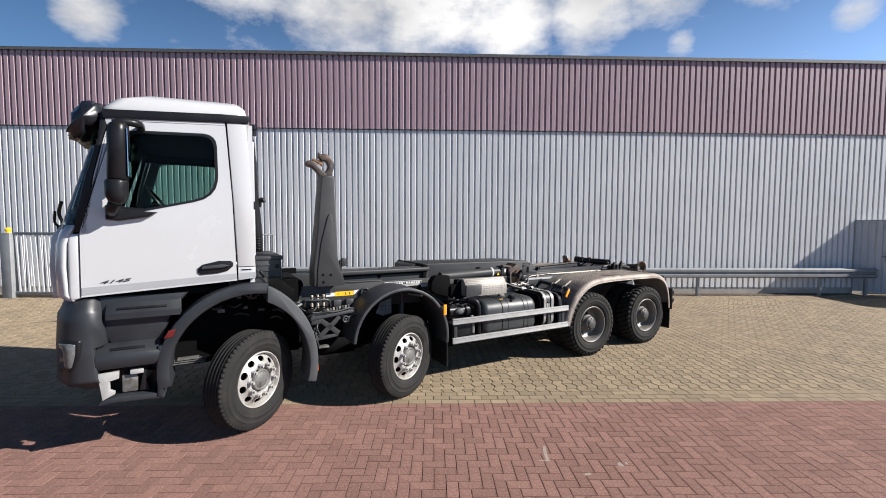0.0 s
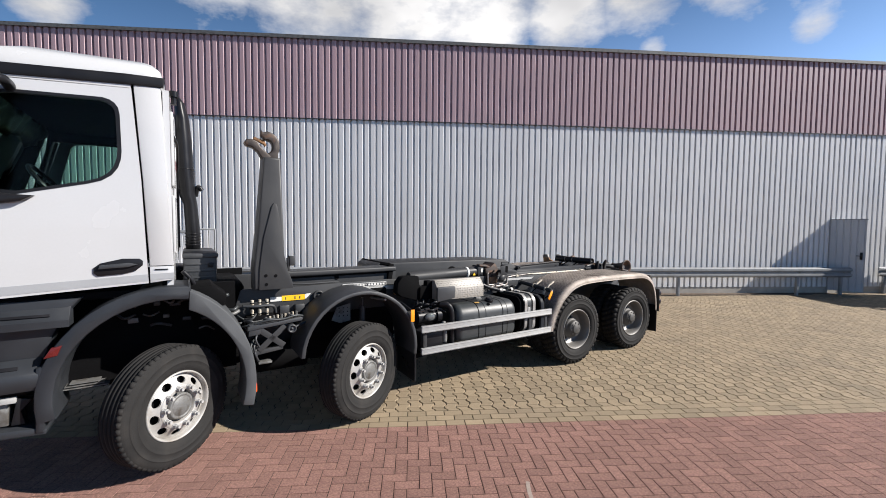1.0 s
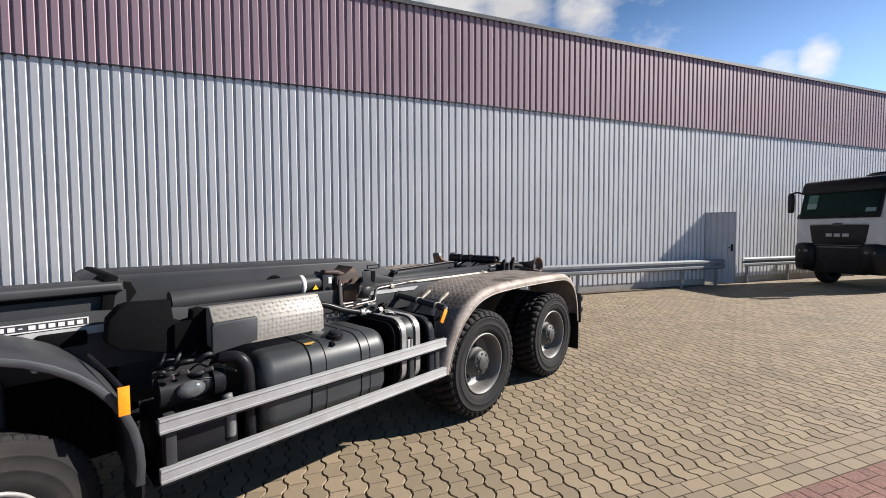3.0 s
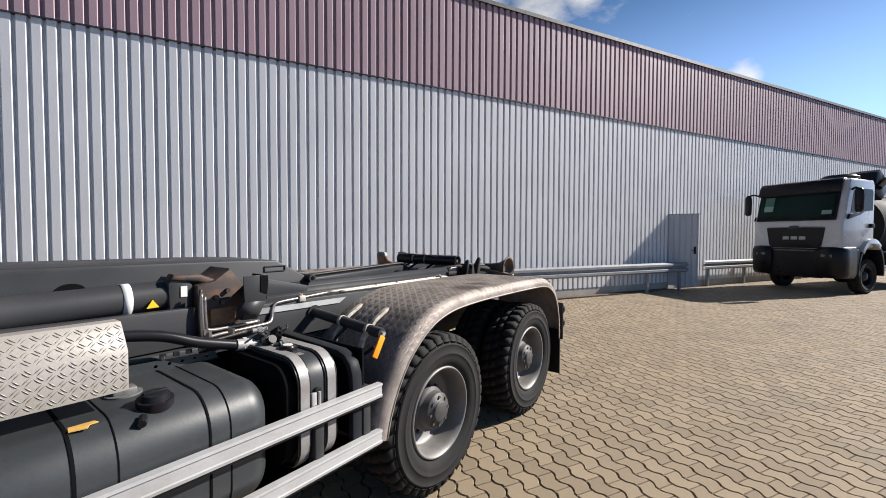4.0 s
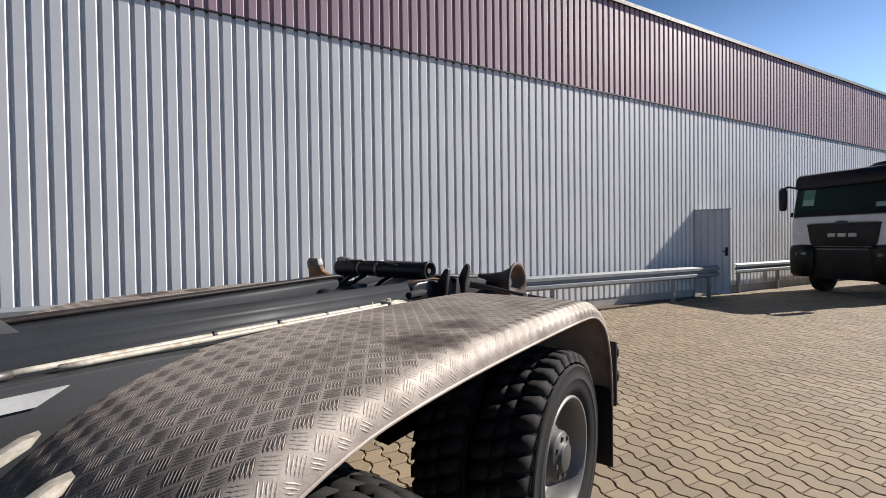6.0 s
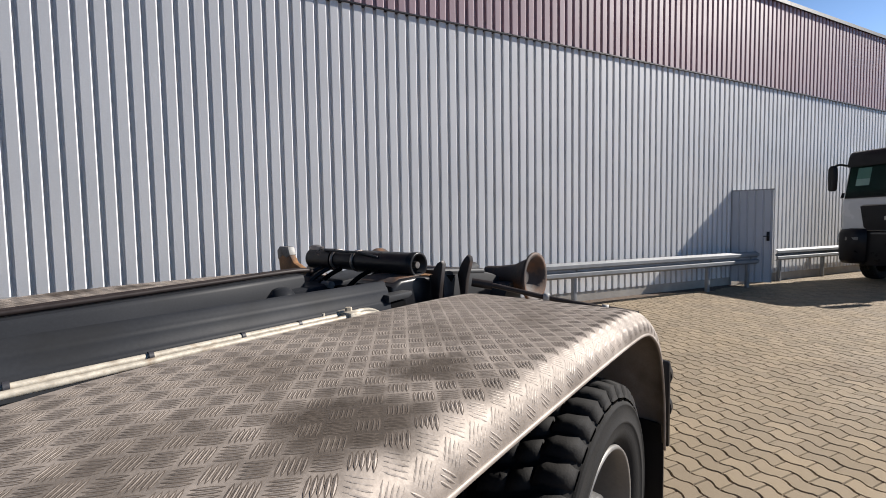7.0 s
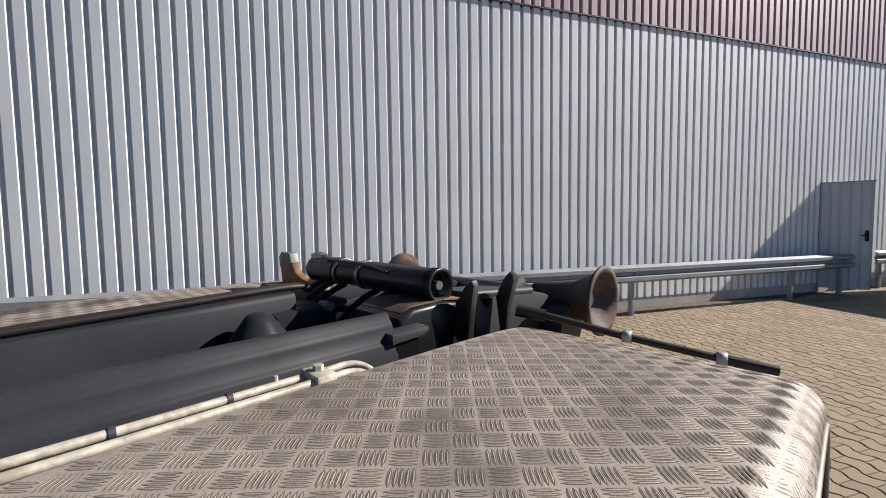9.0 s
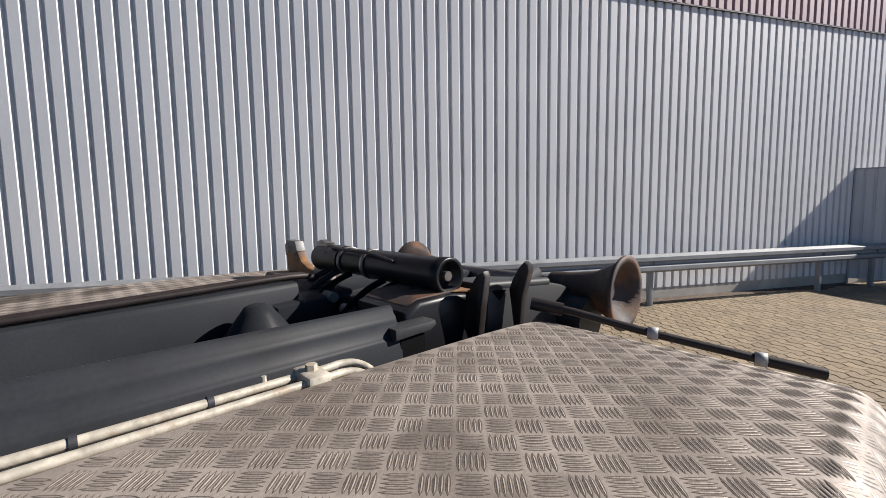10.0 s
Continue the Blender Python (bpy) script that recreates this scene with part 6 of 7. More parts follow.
def duet(bm, p0, ux, uy, n, nu, nv, tile):
    for i in range(nu):
        for j in range(nv):
            s = 1 if (i + j) % 2 else -1
            along = (ux + uy * s).normalized()
            side = along.cross(n)
            for o in (-0.17, 0.17):
                c = p0 + (ux * (i + 0.5) + uy * (j + 0.5)) * tile + side * tile * o
                a, b, d = c - along * tile * 0.52, c + along * tile * 0.52, side * tile * 0.085
                v = [bm.verts.new(q) for q in (a, c - d, b, c + d, c - along * tile * 0.2 + n * 0.002, c + along * tile * 0.2 + n * 0.002)]
                for t in ((0, 1, 4), (1, 5, 4), (1, 2, 5), (2, 3, 5), (3, 4, 5), (3, 0, 4)):
                    bm.faces.new([v[k] for k in t])


duet(bm, Vector((2.43, 0.1095, 1.15)), Vector((1, 0, 0)), Vector((0, 0, 1)), Vector((0, -1, 0)), 26, 5, 0.027)
sl = Vector((0, 0.075, 0.097)).normalized()
duet(bm, Vector((2.43, 0.1125, 1.2925)), Vector((1, 0, 0)), sl, Vector((0, -sl.z, sl.y)), 26, 4, 0.027)
b = part("tread_pattern", bm, M["checker"], cbox, soft=False)
b["kind"] = "stuff"
part("side_lid", prism(B(), [(2.40, 1.13), (2.655, 1.165), (2.66, 1.30), (2.645, 1.312), (2.41, 1.308), (2.40, 1.29)], "y", 0.07, 0.106, 0.008), M["plastic"], truck, "dark grey cover plate")

# black rim copy: shade on the parked truck's wheels put into the colour
RIM_SHADED = RIM_R.copy()
RIM_SHADED.materials[0] = M["black"]
# ---- second truck parked before the wall; its front looks along -x ----
other = base("parked_truck", "pale grey three-axle truck with dark grille parked by the wall", "truck", pose(13.0, -2.0, 0, 0, 0, -5))


def op(name, bm, mat, label="", parent=None):
    return part(name, bm, mat, parent or other, label)


HW = 1.18
cab2 = op("cab_body", prism(B(), [(0.0, 1.35), (0.0, 2.05), (0.03, 2.22), (0.26, 3.12), (0.30, 3.36), (0.42, 3.42), (1.52, 3.40), (1.60, 3.25), (1.62, 1.35)], "y", -HW, HW, 0.07, 4), M["mangrey"], "pale grey day cab")
op("windscreen_surround", prism(B(), [(0.02, 2.22), (-0.004, 2.20), (0.225, 3.12), (0.26, 3.12)], "y", -HW + 0.16, HW - 0.06, 0.006), M["black"], "", cab2)
op("screen_inside", prism(B(), [(0.0, 2.26), (-0.010, 2.26), (0.205, 3.08), (0.22, 3.08)], "y", -HW + 0.24, HW - 0.10), M["tank"], "dim cab interior", cab2)
g = op("windscreen", prism(B(), [(-0.018, 2.25), (-0.022, 2.25), (0.195, 3.09), (0.199, 3.09)], "y", -HW + 0.22, HW - 0.08), M["glass"], "tinted windscreen", cab2)
g.visible_shadow = False
op("dash_line", prism(B(), [(-0.012, 2.26), (-0.016, 2.26), (0.012, 2.37), (0.016, 2.37)], "y", -HW + 0.24, HW - 0.10), M["black"], "", cab2)
for y0, y1, z0, z1 in ((0.66, 0.93, 2.52, 2.98), (-0.90, -0.66, 2.38, 2.50)):
    def sx(z):
        return -0.013 + (z - 2.26) * 0.262
    bm = B()
    prism(bm, [(sx(z0), z0), (sx(z0) - 0.004, z0), (sx(z1) - 0.004, z1), (sx(z1), z1)], "y", y0, y1)
    op("paper_sheet", bm, M["paper"], "pale paper behind the windscreen", cab2)
op("sun_visor", prism(B(), [(0.13, 3.02), (0.11, 3.06), (0.17, 3.30), (0.24, 3.40), (0.36, 3.45), (0.46, 3.44), (0.46, 3.36), (0.30, 3.30), (0.20, 3.04)], "y", -HW + 0.13, HW - 0.02, 0.05, 4), M["black"], "black roof sun visor", cab2)
bm = B()
prism(bm, [(-0.78, 1.98), (-0.70, 2.02), (0.70, 2.02), (0.78, 1.98), (0.70, 1.45), (0.62, 1.36), (-0.62, 1.36), (-0.70, 1.45)], "x", -0.03, 0.05, 0.01)
grille = op("grille", bm, M["black"], "dark grille panel")
op("grille_trim", prism(B(), [(-0.76, 1.985), (-0.70, 2.02), (0.70, 2.02), (0.76, 1.985), (0.30, 1.995), (-0.30, 1.995)], "x", -0.045, -0.02, 0.004), M["checker"], "bright trim strip", grille)
for k in range(3):
    y0 = -0.31 + k * 0.22
    op("badge_bar", box(B(), -0.045, -0.028, y0, y0 + 0.17, 1.62, 1.72, 0.006), M["rim"], "plain bright badge bar", grille)
op("emblem", lathe(B(), [(0.0, -0.02), (0.07, -0.018), (0.085, -0.008), (0.085, 0.0)], 20), M["tank"], "dark oval emblem", grille).matrix_basis = pose(-0.03, 0.0, 2.0, 0, 0, -90) @ Matrix.Diagonal((1.9, 1, 0.7, 1))
op("grille_strip", box(B(), -0.05, 0.0, -0.55, 0.55, 1.27, 1.31, 0.01), M["hub"], "", grille)
op("bumper_centre", prism(B(), [(0.0, 0.47), (-0.04, 0.66), (-0.03, 1.30), (0.10, 1.36), (0.5, 1.30), (0.5, 0.50)], "y", -0.75, 0.75, 0.03, 2), M["black"], "black bumper centre")
for sg in (-1, 1):
    rows = []
    for z, k, dx in ((0.50, 0.84, 0.06), (0.60, 0.97, 0.0), (1.05, 1.0, -0.03), (1.28, 1.0, -0.02), (1.38, 0.94, 0.03), (1.42, 0.80, 0.10)):
        rows.append([(x * k + dx, sg * (1.0 + (y - 1.0) * k), z) for x, y in ((-0.10, 0.62), (-0.12, 0.95), (-0.06, 1.15), (0.08, 1.25), (0.62, 1.26), (0.62, 0.62))][::sg])
    lobe = op("bumper_corner", loft(B(), rows), M["black"], "near-black bumper corner")
    op("headlight", box(B(), -0.14, -0.09, min(sg * 0.74, sg * 1.02), max(sg * 0.74, sg * 1.02), 1.10, 1.20, 0.02), M["hub"], "dim headlight", lobe)
    bm = B()
    loft(bm, [[(0.26 * (sg < 0) + 0.02 + 0.07 * math.cos(a), sg * 1.40 + 0.11 * k * math.sin(a), z) for a in [j * math.tau / 12 for j in range(12)]] for z, k in ((2.42, 0.5), (2.47, 0.9), (2.80, 1.0), (3.02, 0.95), (3.10, 0.5))])
    mir2 = op("mirror_housing", bm, M["black"], "black mirror housing")
    op("mirror_arm", tube(B(), bend([(0.20 + 0.2 * (sg < 0), sg * 1.18, 3.08), (0.08 + 0.22 * (sg < 0), sg * 1.30, 3.12), (0.02 + 0.26 * (sg < 0), sg * 1.40, 3.06)]), 0.03), M["black"], "", mir2)
    yw = sg * (HW + 0.002)
    bm = B()
    prism(bm, [(0.36, 2.42), (0.48, 3.03), (0.58, 3.12), (1.42, 3.12), (1.48, 3.04), (1.48, 2.50), (1.05, 2.46), (0.80, 2.34)], "y", min(yw - 0.006, yw + 0.006), max(yw - 0.006, yw + 0.006))
    op("side_window", bm, M["black"], "dark side window", cab2)
    op("door_handle", box(B(), 1.30, 1.46, min(sg * 1.17, sg * 1.26), max(sg * 1.17, sg * 1.21), 1.98, 2.10, 0.01), M["black"], "", cab2)
    op("door_mirror_foot", prism(B(), [(0.10, 2.22), (0.62, 2.34), (0.62, 2.42), (0.16, 2.36)], "y", min(sg * 1.21, sg * 1.27), max(sg * 1.21, sg * 1.27), 0.01), M["black"], "", cab2)
    bm = B()
    prism(bm, arch(1.38, 0.66, 0.70, 1.00, 140, 52, 12) + arch(1.38, 0.66, 0.60, 0.84, 52, 140, 12), "y", min(sg * 0.95, sg * 1.28), max(sg * 0.95, sg * 1.28), 0.015)
    guard2 = op("mudguard", bm, M["mangrey"], "pale grey front mudguard")
    for a0, a1 in ((51, -8), (186, 141)):
        bm = B()
        prism(bm, arch(1.38, 0.66, 0.69, 0.98, a0, a1, 10) + arch(1.38, 0.66, 0.62, 0.86, a1, a0, 10), "y", min(sg * 0.95, sg * 1.26), max(sg * 0.95, sg * 1.26), 0.01)
        op("lower_guard", bm, M["black"], "black lower mudguard", guard2)
    op("cab_step", box(B(), 0.60, 0.80, min(sg * 1.05, sg * 1.24), max(sg * 1.05, sg * 1.24), 0.60, 1.34, 0.03), M["plastic"], "dark cab step")
    for ax in (1.34, 4.9, 6.25):
        w = new("wheel")
        w.parent = other
        w.matrix_basis = pose(ax, sg * 1.20, HUBZ, 0, 0, 0 if sg < 0 else 180)
        tagged(w, "dark truck wheel with lug tyre")
        share("tyre", TYRE_R, w)
        share("rim", RIM_SHADED, w)
        share("hub", HUB_R, w)
op("roof_intake", loft(B(), [[(0.95 + 0.36 * k * math.cos(a), -0.62 + 0.42 * k * math.sin(a), z) for a in [j * math.tau / 16 for j in range(16)]] for z, k in ((3.38, 0.95), (3.46, 1.0), (3.54, 0.98), (3.58, 0.85))]), M["black"], "black roof hatch")
op("roof_rim", tube(B(), [(0.95 + 0.37 * math.cos(a), -0.62 + 0.43 * math.sin(a), 3.50) for a in [j * math.tau / 24 for j in range(25)]], 0.03), M["tank"])
op("chassis", box(B(), 0.5, 7.2, -0.45, 0.45, 0.75, 1.05), M["cavity"], "black chassis frame")
op("underbody", box(B(), 0.45, 1.9, -0.95, 0.95, 0.62, 1.35), M["cavity"])
# loading crane behind the cab and a grey drum body
crane = op("crane_column", loft(B(), [[(2.12 + 0.22 * k * math.cos(a), -0.55 + 0.25 * k * math.sin(a), z) for a in [j * math.tau / 12 for j in range(12)]] for z, k in ((1.1, 1.1), (2.3, 1.0), (2.9, 0.8), (3.45, 0.7))]), M["black"], "black loading crane column")
op("crane_boom", prism(B(), [(1.87, 3.05), (1.99, 3.70), (2.17, 3.78), (2.42, 3.60), (2.57, 3.10), (2.32, 2.85)], "y", -1.05, -0.30, 0.05, 2), M["black"], "folded black crane boom", crane)
op("crane_ram", rod(B(), (1.92, -1.12, 3.20), (2.62, -1.10, 3.62), 0.07, 14), M["cavity"], "", crane)
op("crane_arm", prism(B(), [(1.97, 3.45), (3.27, 3.62), (3.27, 3.80), (1.99, 3.68)], "y", -0.20, 0.25, 0.03, 2), M["black"], "", crane)
bm = B()
rod(bm, (2.52, 0.0, 2.05), (7.2, 0.0, 2.05), 1.02, 40)
drum = op("drum_body", bm, M["drum"], "dark grey tank body")
for x in (2.50, 4.7, 7.15):
    bm = B()
    lathe(bm, [(1.02, -0.03), (1.05, -0.03), (1.05, 0.03), (1.02, 0.03)], 40, closed=True)
    op("hoop", bm, M["drum"], "", drum).matrix_basis = pose(x, 0.0, 2.05, 0, 0, 90)
op("cradle", box(B(), 2.3, 7.2, -1.0, 1.0, 1.05, 1.25, 0.03), M["cavity"])

# ---- behind the cab: air filter box and intake stack ----
bm = B()
box(bm, -0.20, 0.10, 0.79, 2.00, 1.36, 1.73, 0.025, 2)
fbox = part("air_filter_box", bm, M["plastic"], truck, "dark grey ribbed air filter box")
for k in range(4):
    part("rib", box(B(), -0.18, 0.08, 0.782, 0.79, 1.42 + k * 0.07, 1.44 + k * 0.07, 0.003), M["plastic"], fbox)
part("lid", box(B(), -0.205, 0.115, 0.775, 2.01, 1.70, 1.75, 0.014), M["plastic"], fbox)
part("latch", box(B(), 0.02, 0.07, 0.768, 0.79, 1.60, 1.65, 0.006), M["black"], fbox)
SY = 1.84
rows = []
for x, z, rx, ry in ((-0.100, 1.73, 0.080, 0.12), (-0.100, 2.00, 0.078, 0.12), (-0.118, 2.30, 0.074, 0.12), (-0.150, 2.42, 0.090, 0.14), (-0.165, 2.72, 0.094, 0.14), (-0.175, 3.05, 0.088, 0.14), (-0.187, 3.32, 0.078, 0.13), (-0.205, 3.50, 0.058, 0.12), (-0.22, 3.56, 0.030, 0.10)):
    rows.append([(x + rx * math.cos(a), SY + ry * math.sin(a), z) for a in [k * math.tau / 18 for k in range(18)]])
stack = part("intake_duct", loft(B(), rows), M["black"], truck, "tall black air intake stack behind the cab")
for k in range(5):
    bm = B()
    lathe(bm, [(0.080, -0.008), (0.090, 0.0), (0.080, 0.008)], 18)
    part("bellows_ring", bm, M["black"], stack, at=pose(-0.100, SY, 1.80 + 0.035 * k, 90, 0, 0) @ Matrix.Diagonal((1, 1, 1.5, 1)))
part("seam_ring", tube(B(), [(-0.165 + 0.094 * math.cos(a), SY + 0.14 * math.sin(a), 2.72) for a in [k * math.tau / 24 for k in range(25)]], 0.006), M["black"], stack)
bm = B()
tube(bm, bend([(-0.06, SY, 2.40), (-0.045, SY - 0.02, 2.50), (-0.02, SY - 0.03, 2.51), (0.006, SY - 0.03, 2.47)]), 0.026)
part("drain_spout", bm, M["black"], stack)
# breather on top of the near rear corner, and the pressed rear wall of the cab
bm = B()
rod(bm, (-0.235, 0.26, 3.10), (-0.235, 0.26, 3.17), 0.022, 14)
rod(bm, (-0.235, 0.26, 3.165), (-0.235, 0.26, 3.215), 0.036, 16)
part("breather", bm, M["black"], cab, "small black breather cap")
BX = CX1 - 0.005
for y0, y1, z0, z1 in ((0.16, 0.56, 1.80, 2.30), (0.16, 0.56, 2.38, 3.02), (0.66, 1.10, 2.30, 2.70), (0.62, 1.05, 2.85, 3.08), (1.16, 1.60, 2.66, 3.00), (0.66, 0.96, 1.76, 2.22), (1.70, 2.20, 1.85, 2.30)):
    part("pressed_panel", box(B(), BX, BX + 0.022, y0, y1, z0, z1, 0.010, 2), M["white"], cab)
for y0, y1, z0, z1 in ((1.00, 1.50, 1.75, 2.12), (1.19, 1.49, 2.40, 2.53)):
    part("wall_recess", box(B(), BX, BX + 0.026, y0, y1, z0, z1, 0.010, 2), M["black"], cab, "black cover on the rear cab wall")
part("reflector", box(B(), BX + 0.02, BX + 0.026, 0.68, 0.92, 2.58, 2.66), M["red"], cab, "small red reflector strip", soft=False)
bm = B()
tube(bm, bend([(BX + 0.015, 0.33, 2.84), (BX + 0.04, 0.60, 2.80), (BX + 0.035, 0.95, 2.62), (BX + 0.03, 1.10, 2.35), (BX + 0.03, 1.12, 1.80)], 6), 0.012, 8)
part("cable_loom", bm, M["black"], cab)
# pale guard frame beyond the filter box
bm = B()
for a, b in (((-0.06, 1.40), (-0.06, 1.99)), ((-0.06, 1.99), (0.16, 1.99)), ((0.16, 1.99), (0.15, 1.40)), ((0.09, 1.40), (0.09, 1.98))):
    rod(bm, (a[0], 2.20, a[1]), (b[0], 2.20, b[1]), 0.012, 10)
part("guard_frame", bm, M["rail"], truck, "pale tubular guard frame")
# cab rear mounting clutter
bm = B()
tube(bm, bend([(-0.20, 0.3, 1.62), (-0.12, 0.32, 1.50), (-0.14, 0.4, 1.36), (-0.05, 0.45, 1.30)]), 0.02)
part("cable_loom", bm, M["black"], truck)
bm = B()
prism(bm, [(-0.20, 1.48), (0.02, 1.50), (0.14, 1.40), (0.12, 1.30), (-0.16, 1.36)], "y", 0.10, 0.62, 0.02)
part("cab_mount", bm, M["cavity"], truck)
rnd2 = random.Random(3)
for k in range(16):
    x, z = rnd2.uniform(-0.75, 0.25), rnd2.uniform(1.02, 1.40)
    bm = B()
    tube(bm, bend([(x, 0.44, z), (x + 0.06, 0.40, z + rnd2.uniform(-0.05, 0.05)), (x + rnd2.uniform(0.08, 0.16), 0.44, z + rnd2.uniform(-0.06, 0.06))], 4), rnd2.choice((0.008, 0.012, 0.018)), 7)
    part("hose", bm, rnd2.choice((M["hub"], M["plastic"], M["hub"], M["tank"])), truck)
for k in range(7):
    x, z = rnd2.uniform(-0.8, 0.2), rnd2.uniform(1.1, 1.42)
    bm = B()
    box(bm, x, x + rnd2.uniform(0.03, 0.09), 0.41, 0.45, z, z + rnd2.uniform(0.02, 0.05), 0.004)
    part("bracket", bm, M["hub"] if k % 3 == 0 else M["plastic"], truck)
# steering gear stub and leaf spring seen before the first wheel
bm = B()
for k in range(3):
    box(bm, -1.05 + 0.03 * k, -0.74 - 0.03 * k, 0.22, 0.32, 0.700 + 0.020 * k, 0.708 + 0.020 * k)
part("spring_pack", bm, M["hub"], truck, "grey front leaf spring")

# ---- between the steered axles ----
SP = 0.492
part("sticker", box(B(), 0.69, 0.93, SP, SP + 0.01, 1.232, 1.288), M["yellow"], truck, "yellow warning plate", soft=False)
for k, x in enumerate((0.725, 0.82, 0.87)):
    bm = B()
    box(bm, x, x + (0.008, 0.012, 0.012)[k], SP - 0.001, SP + 0.002, 1.245, 1.275)
    part("print_bar", bm, M["ink"], truck, soft=False)
part("sticker", box(B(), 0.575, 0.688, SP, SP + 0.01, 1.235, 1.280), M["sticker"], truck, soft=False)
bm = B()
prism(bm, [(0.932, 1.24), (0.945, 1.24), (1.00, 1.296), (0.932, 1.290)], "y", SP, SP + 0.01)
part("sticker", bm, M["sticker"], truck, soft=False)
bm = B()
lathe(bm, [(0.062, 0.03), (0.062, -0.02), (0.044, -0.025), (0.040, 0.0), (0.018, 0.0), (0.018, -0.02), (0.0, -0.02)], 24)
part("port_ring", bm, M["chassis"], truck, at=Matrix.Translation((1.08, 0.49, 1.26)))
for x in (0.39, 0.46, 0.53):
    bm = B()
    rod(bm, (x, 0.42, 1.12), (x, 0.42, 1.28), 0.015, 12)
    sp = part("valve_spool", bm, M["pipe"], truck, "pale metal valve spool")
    for z in (1.13, 1.19, 1.245):
        part("ring", rod(B(), (x, 0.42, z), (x, 0.42, z + 0.010), 0.021, 12), M["cavity"], sp)
part("valve_block", box(B(), 0.33, 0.60, 0.36, 0.50, 1.03, 1.12, 0.012), M["cavity"], truck)
bm = B()
tube(bm, bend([(0.30, 0.44, 1.22), (0.42, 0.40, 1.215), (0.55, 0.40, 1.215), (0.60, 0.42, 1.19), (0.62, 0.46, 1.12)]), 0.016)
part("hose", bm, M["plastic"], truck)
for k in range(9):
    x = 0.48 + 0.036 * k
    z = 1.10 + 0.004 * k
    part("pipe_fitting", rod(B(), (x, 0.16, z), (x, 0.16, z + 0.045), 0.011, 8), M["pipe"] if k % 2 else M["hub"], truck)
bm = B()
prism(bm, [(0.30, 1.045), (0.80, 1.095), (0.81, 1.12), (0.79, 1.132), (0.31, 1.085)], "y", 0.06, 0.13, 0.008)
part("pipe_rail", bm, M["plastic"], truck, "grey pipe rail")
bm = B()
prism(bm, [(0.31, 0.99), (0.42, 1.0), (0.45, 1.06), (0.40, 1.12), (0.32, 1.10)], "y", 0.07, 0.16, 0.012)
part("valve_body", bm, M["plastic"], truck)
bm = B()
tube(bm, bend([(0.36, 0.08, 1.10), (0.48, 0.05, 1.135), (0.62, 0.06, 1.13), (0.74, 0.08, 1.15), (0.82, 0.12, 1.13)]), 0.011)
part("brake_pipe", bm, M["tank"], truck)
for x in (0.66, 0.82):
    part("solenoid", box(B(), x, x + 0.10, 0.45, 0.50, 1.10, 1.19, 0.01), M["plastic"], truck)
for a, b in (((0.40, 0.845), (0.64, 1.06)), ((0.41, 1.045), (0.63, 0.865))):
    d = Vector((b[0] - a[0], 0, b[1] - a[1])).normalized()
    nn = Vector((-d.z, 0, d.x)) * 0.027
    bm = B()
    prism(bm, [(a[0] + nn.x, a[1] + nn.z), (b[0] + nn.x, b[1] + nn.z), (b[0] - nn.x, b[1] - nn.z), (a[0] - nn.x, a[1] - nn.z)], "y", 0.07, 0.085 if a[1] < 0.9 else 0.088, 0.003)
    part("cross_brace", bm, M["chassis"], truck, "anthracite cross brace")
bm = B()
lathe(bm, [(0.042, 0.05), (0.042, -0.01), (0.030, -0.013), (0.028, 0.0), (0.012, 0.0), (0.010, -0.012), (0.0, -0.012)], 18)
part("air_valve", bm, M["plastic"], truck, at=Matrix.Translation((0.70, 0.04, 1.03)))
part("air_tank", rod(B(), (0.35, 0.62, 0.60), (0.95, 0.62, 0.60), 0.14, 24), M["cavity"], truck)
# maker's plate: bars instead of letters, and the pale stripe behind it
bm = B()
box(bm, 1.360, 1.910, SP, SP + 0.008, 1.322, 1.370)
mk = part("maker_plate", bm, M["ink"], truck, "dark maker's plate with pale border", soft=False)
bm = B()
plate(bm, [(1.360, 1.322), (1.910, 1.322), (1.910, 1.370), (1.360, 1.370)], [[(1.366, 1.328), (1.904, 1.328), (1.904, 1.364), (1.366, 1.364)]], "y", SP - 0.002, SP + 0.001)
part("border", bm, M["sticker"], mk, soft=False)
bm = B()
x = 1.380
for k in range(14):
    if k != 7:
        box(bm, x, x + 0.026, SP - 0.003, SP + 0.001, 1.335, 1.357)
    else:
        box(bm, x, x + 0.016, SP - 0.003, SP + 0.001, 1.343, 1.349)
    x += 0.037
part("print_bars", bm, M["sticker"], mk, "pale bars for the print", soft=False)
bm = B()
prism(bm, [(1.42, 1.290), (2.27, 1.262), (2.27, 1.322), (1.92, 1.316), (1.67, 1.316)], "y", SP + 0.001, SP + 0.009)
part("pale_stripe", bm, M["stripe_pale"], truck, "pale reflective stripe", soft=False)
bm = B()
tube(bm, bend([(0.66, 0.52, 1.38), (0.80, 0.51, 1.41), (1.00, 0.51, 1.40), (1.22, 0.52, 1.40), (1.33, 0.53, 1.39)]), 0.010)
part("brake_pipe", bm, M["chassis"], truck)

# inside the second arch
bm = B()
holes = [ring_points(0.010, 8, 1.29 + 0.05 * i, 1.02 + 0.045 * j) for i in range(3) for j in range(3)]
plate(bm, [(1.20, 0.98), (1.26, 1.12), (1.42, 1.16), (1.42, 0.96), (1.30, 0.94)], holes, "y", 0.40, 0.412)
part("perforated_bracket", bm, M["hub"], truck, "grey perforated bracket")
bm = B()
rod(bm, (1.55, 0.36, 0.85), (1.55, 0.36, 1.12), 0.035, 14)
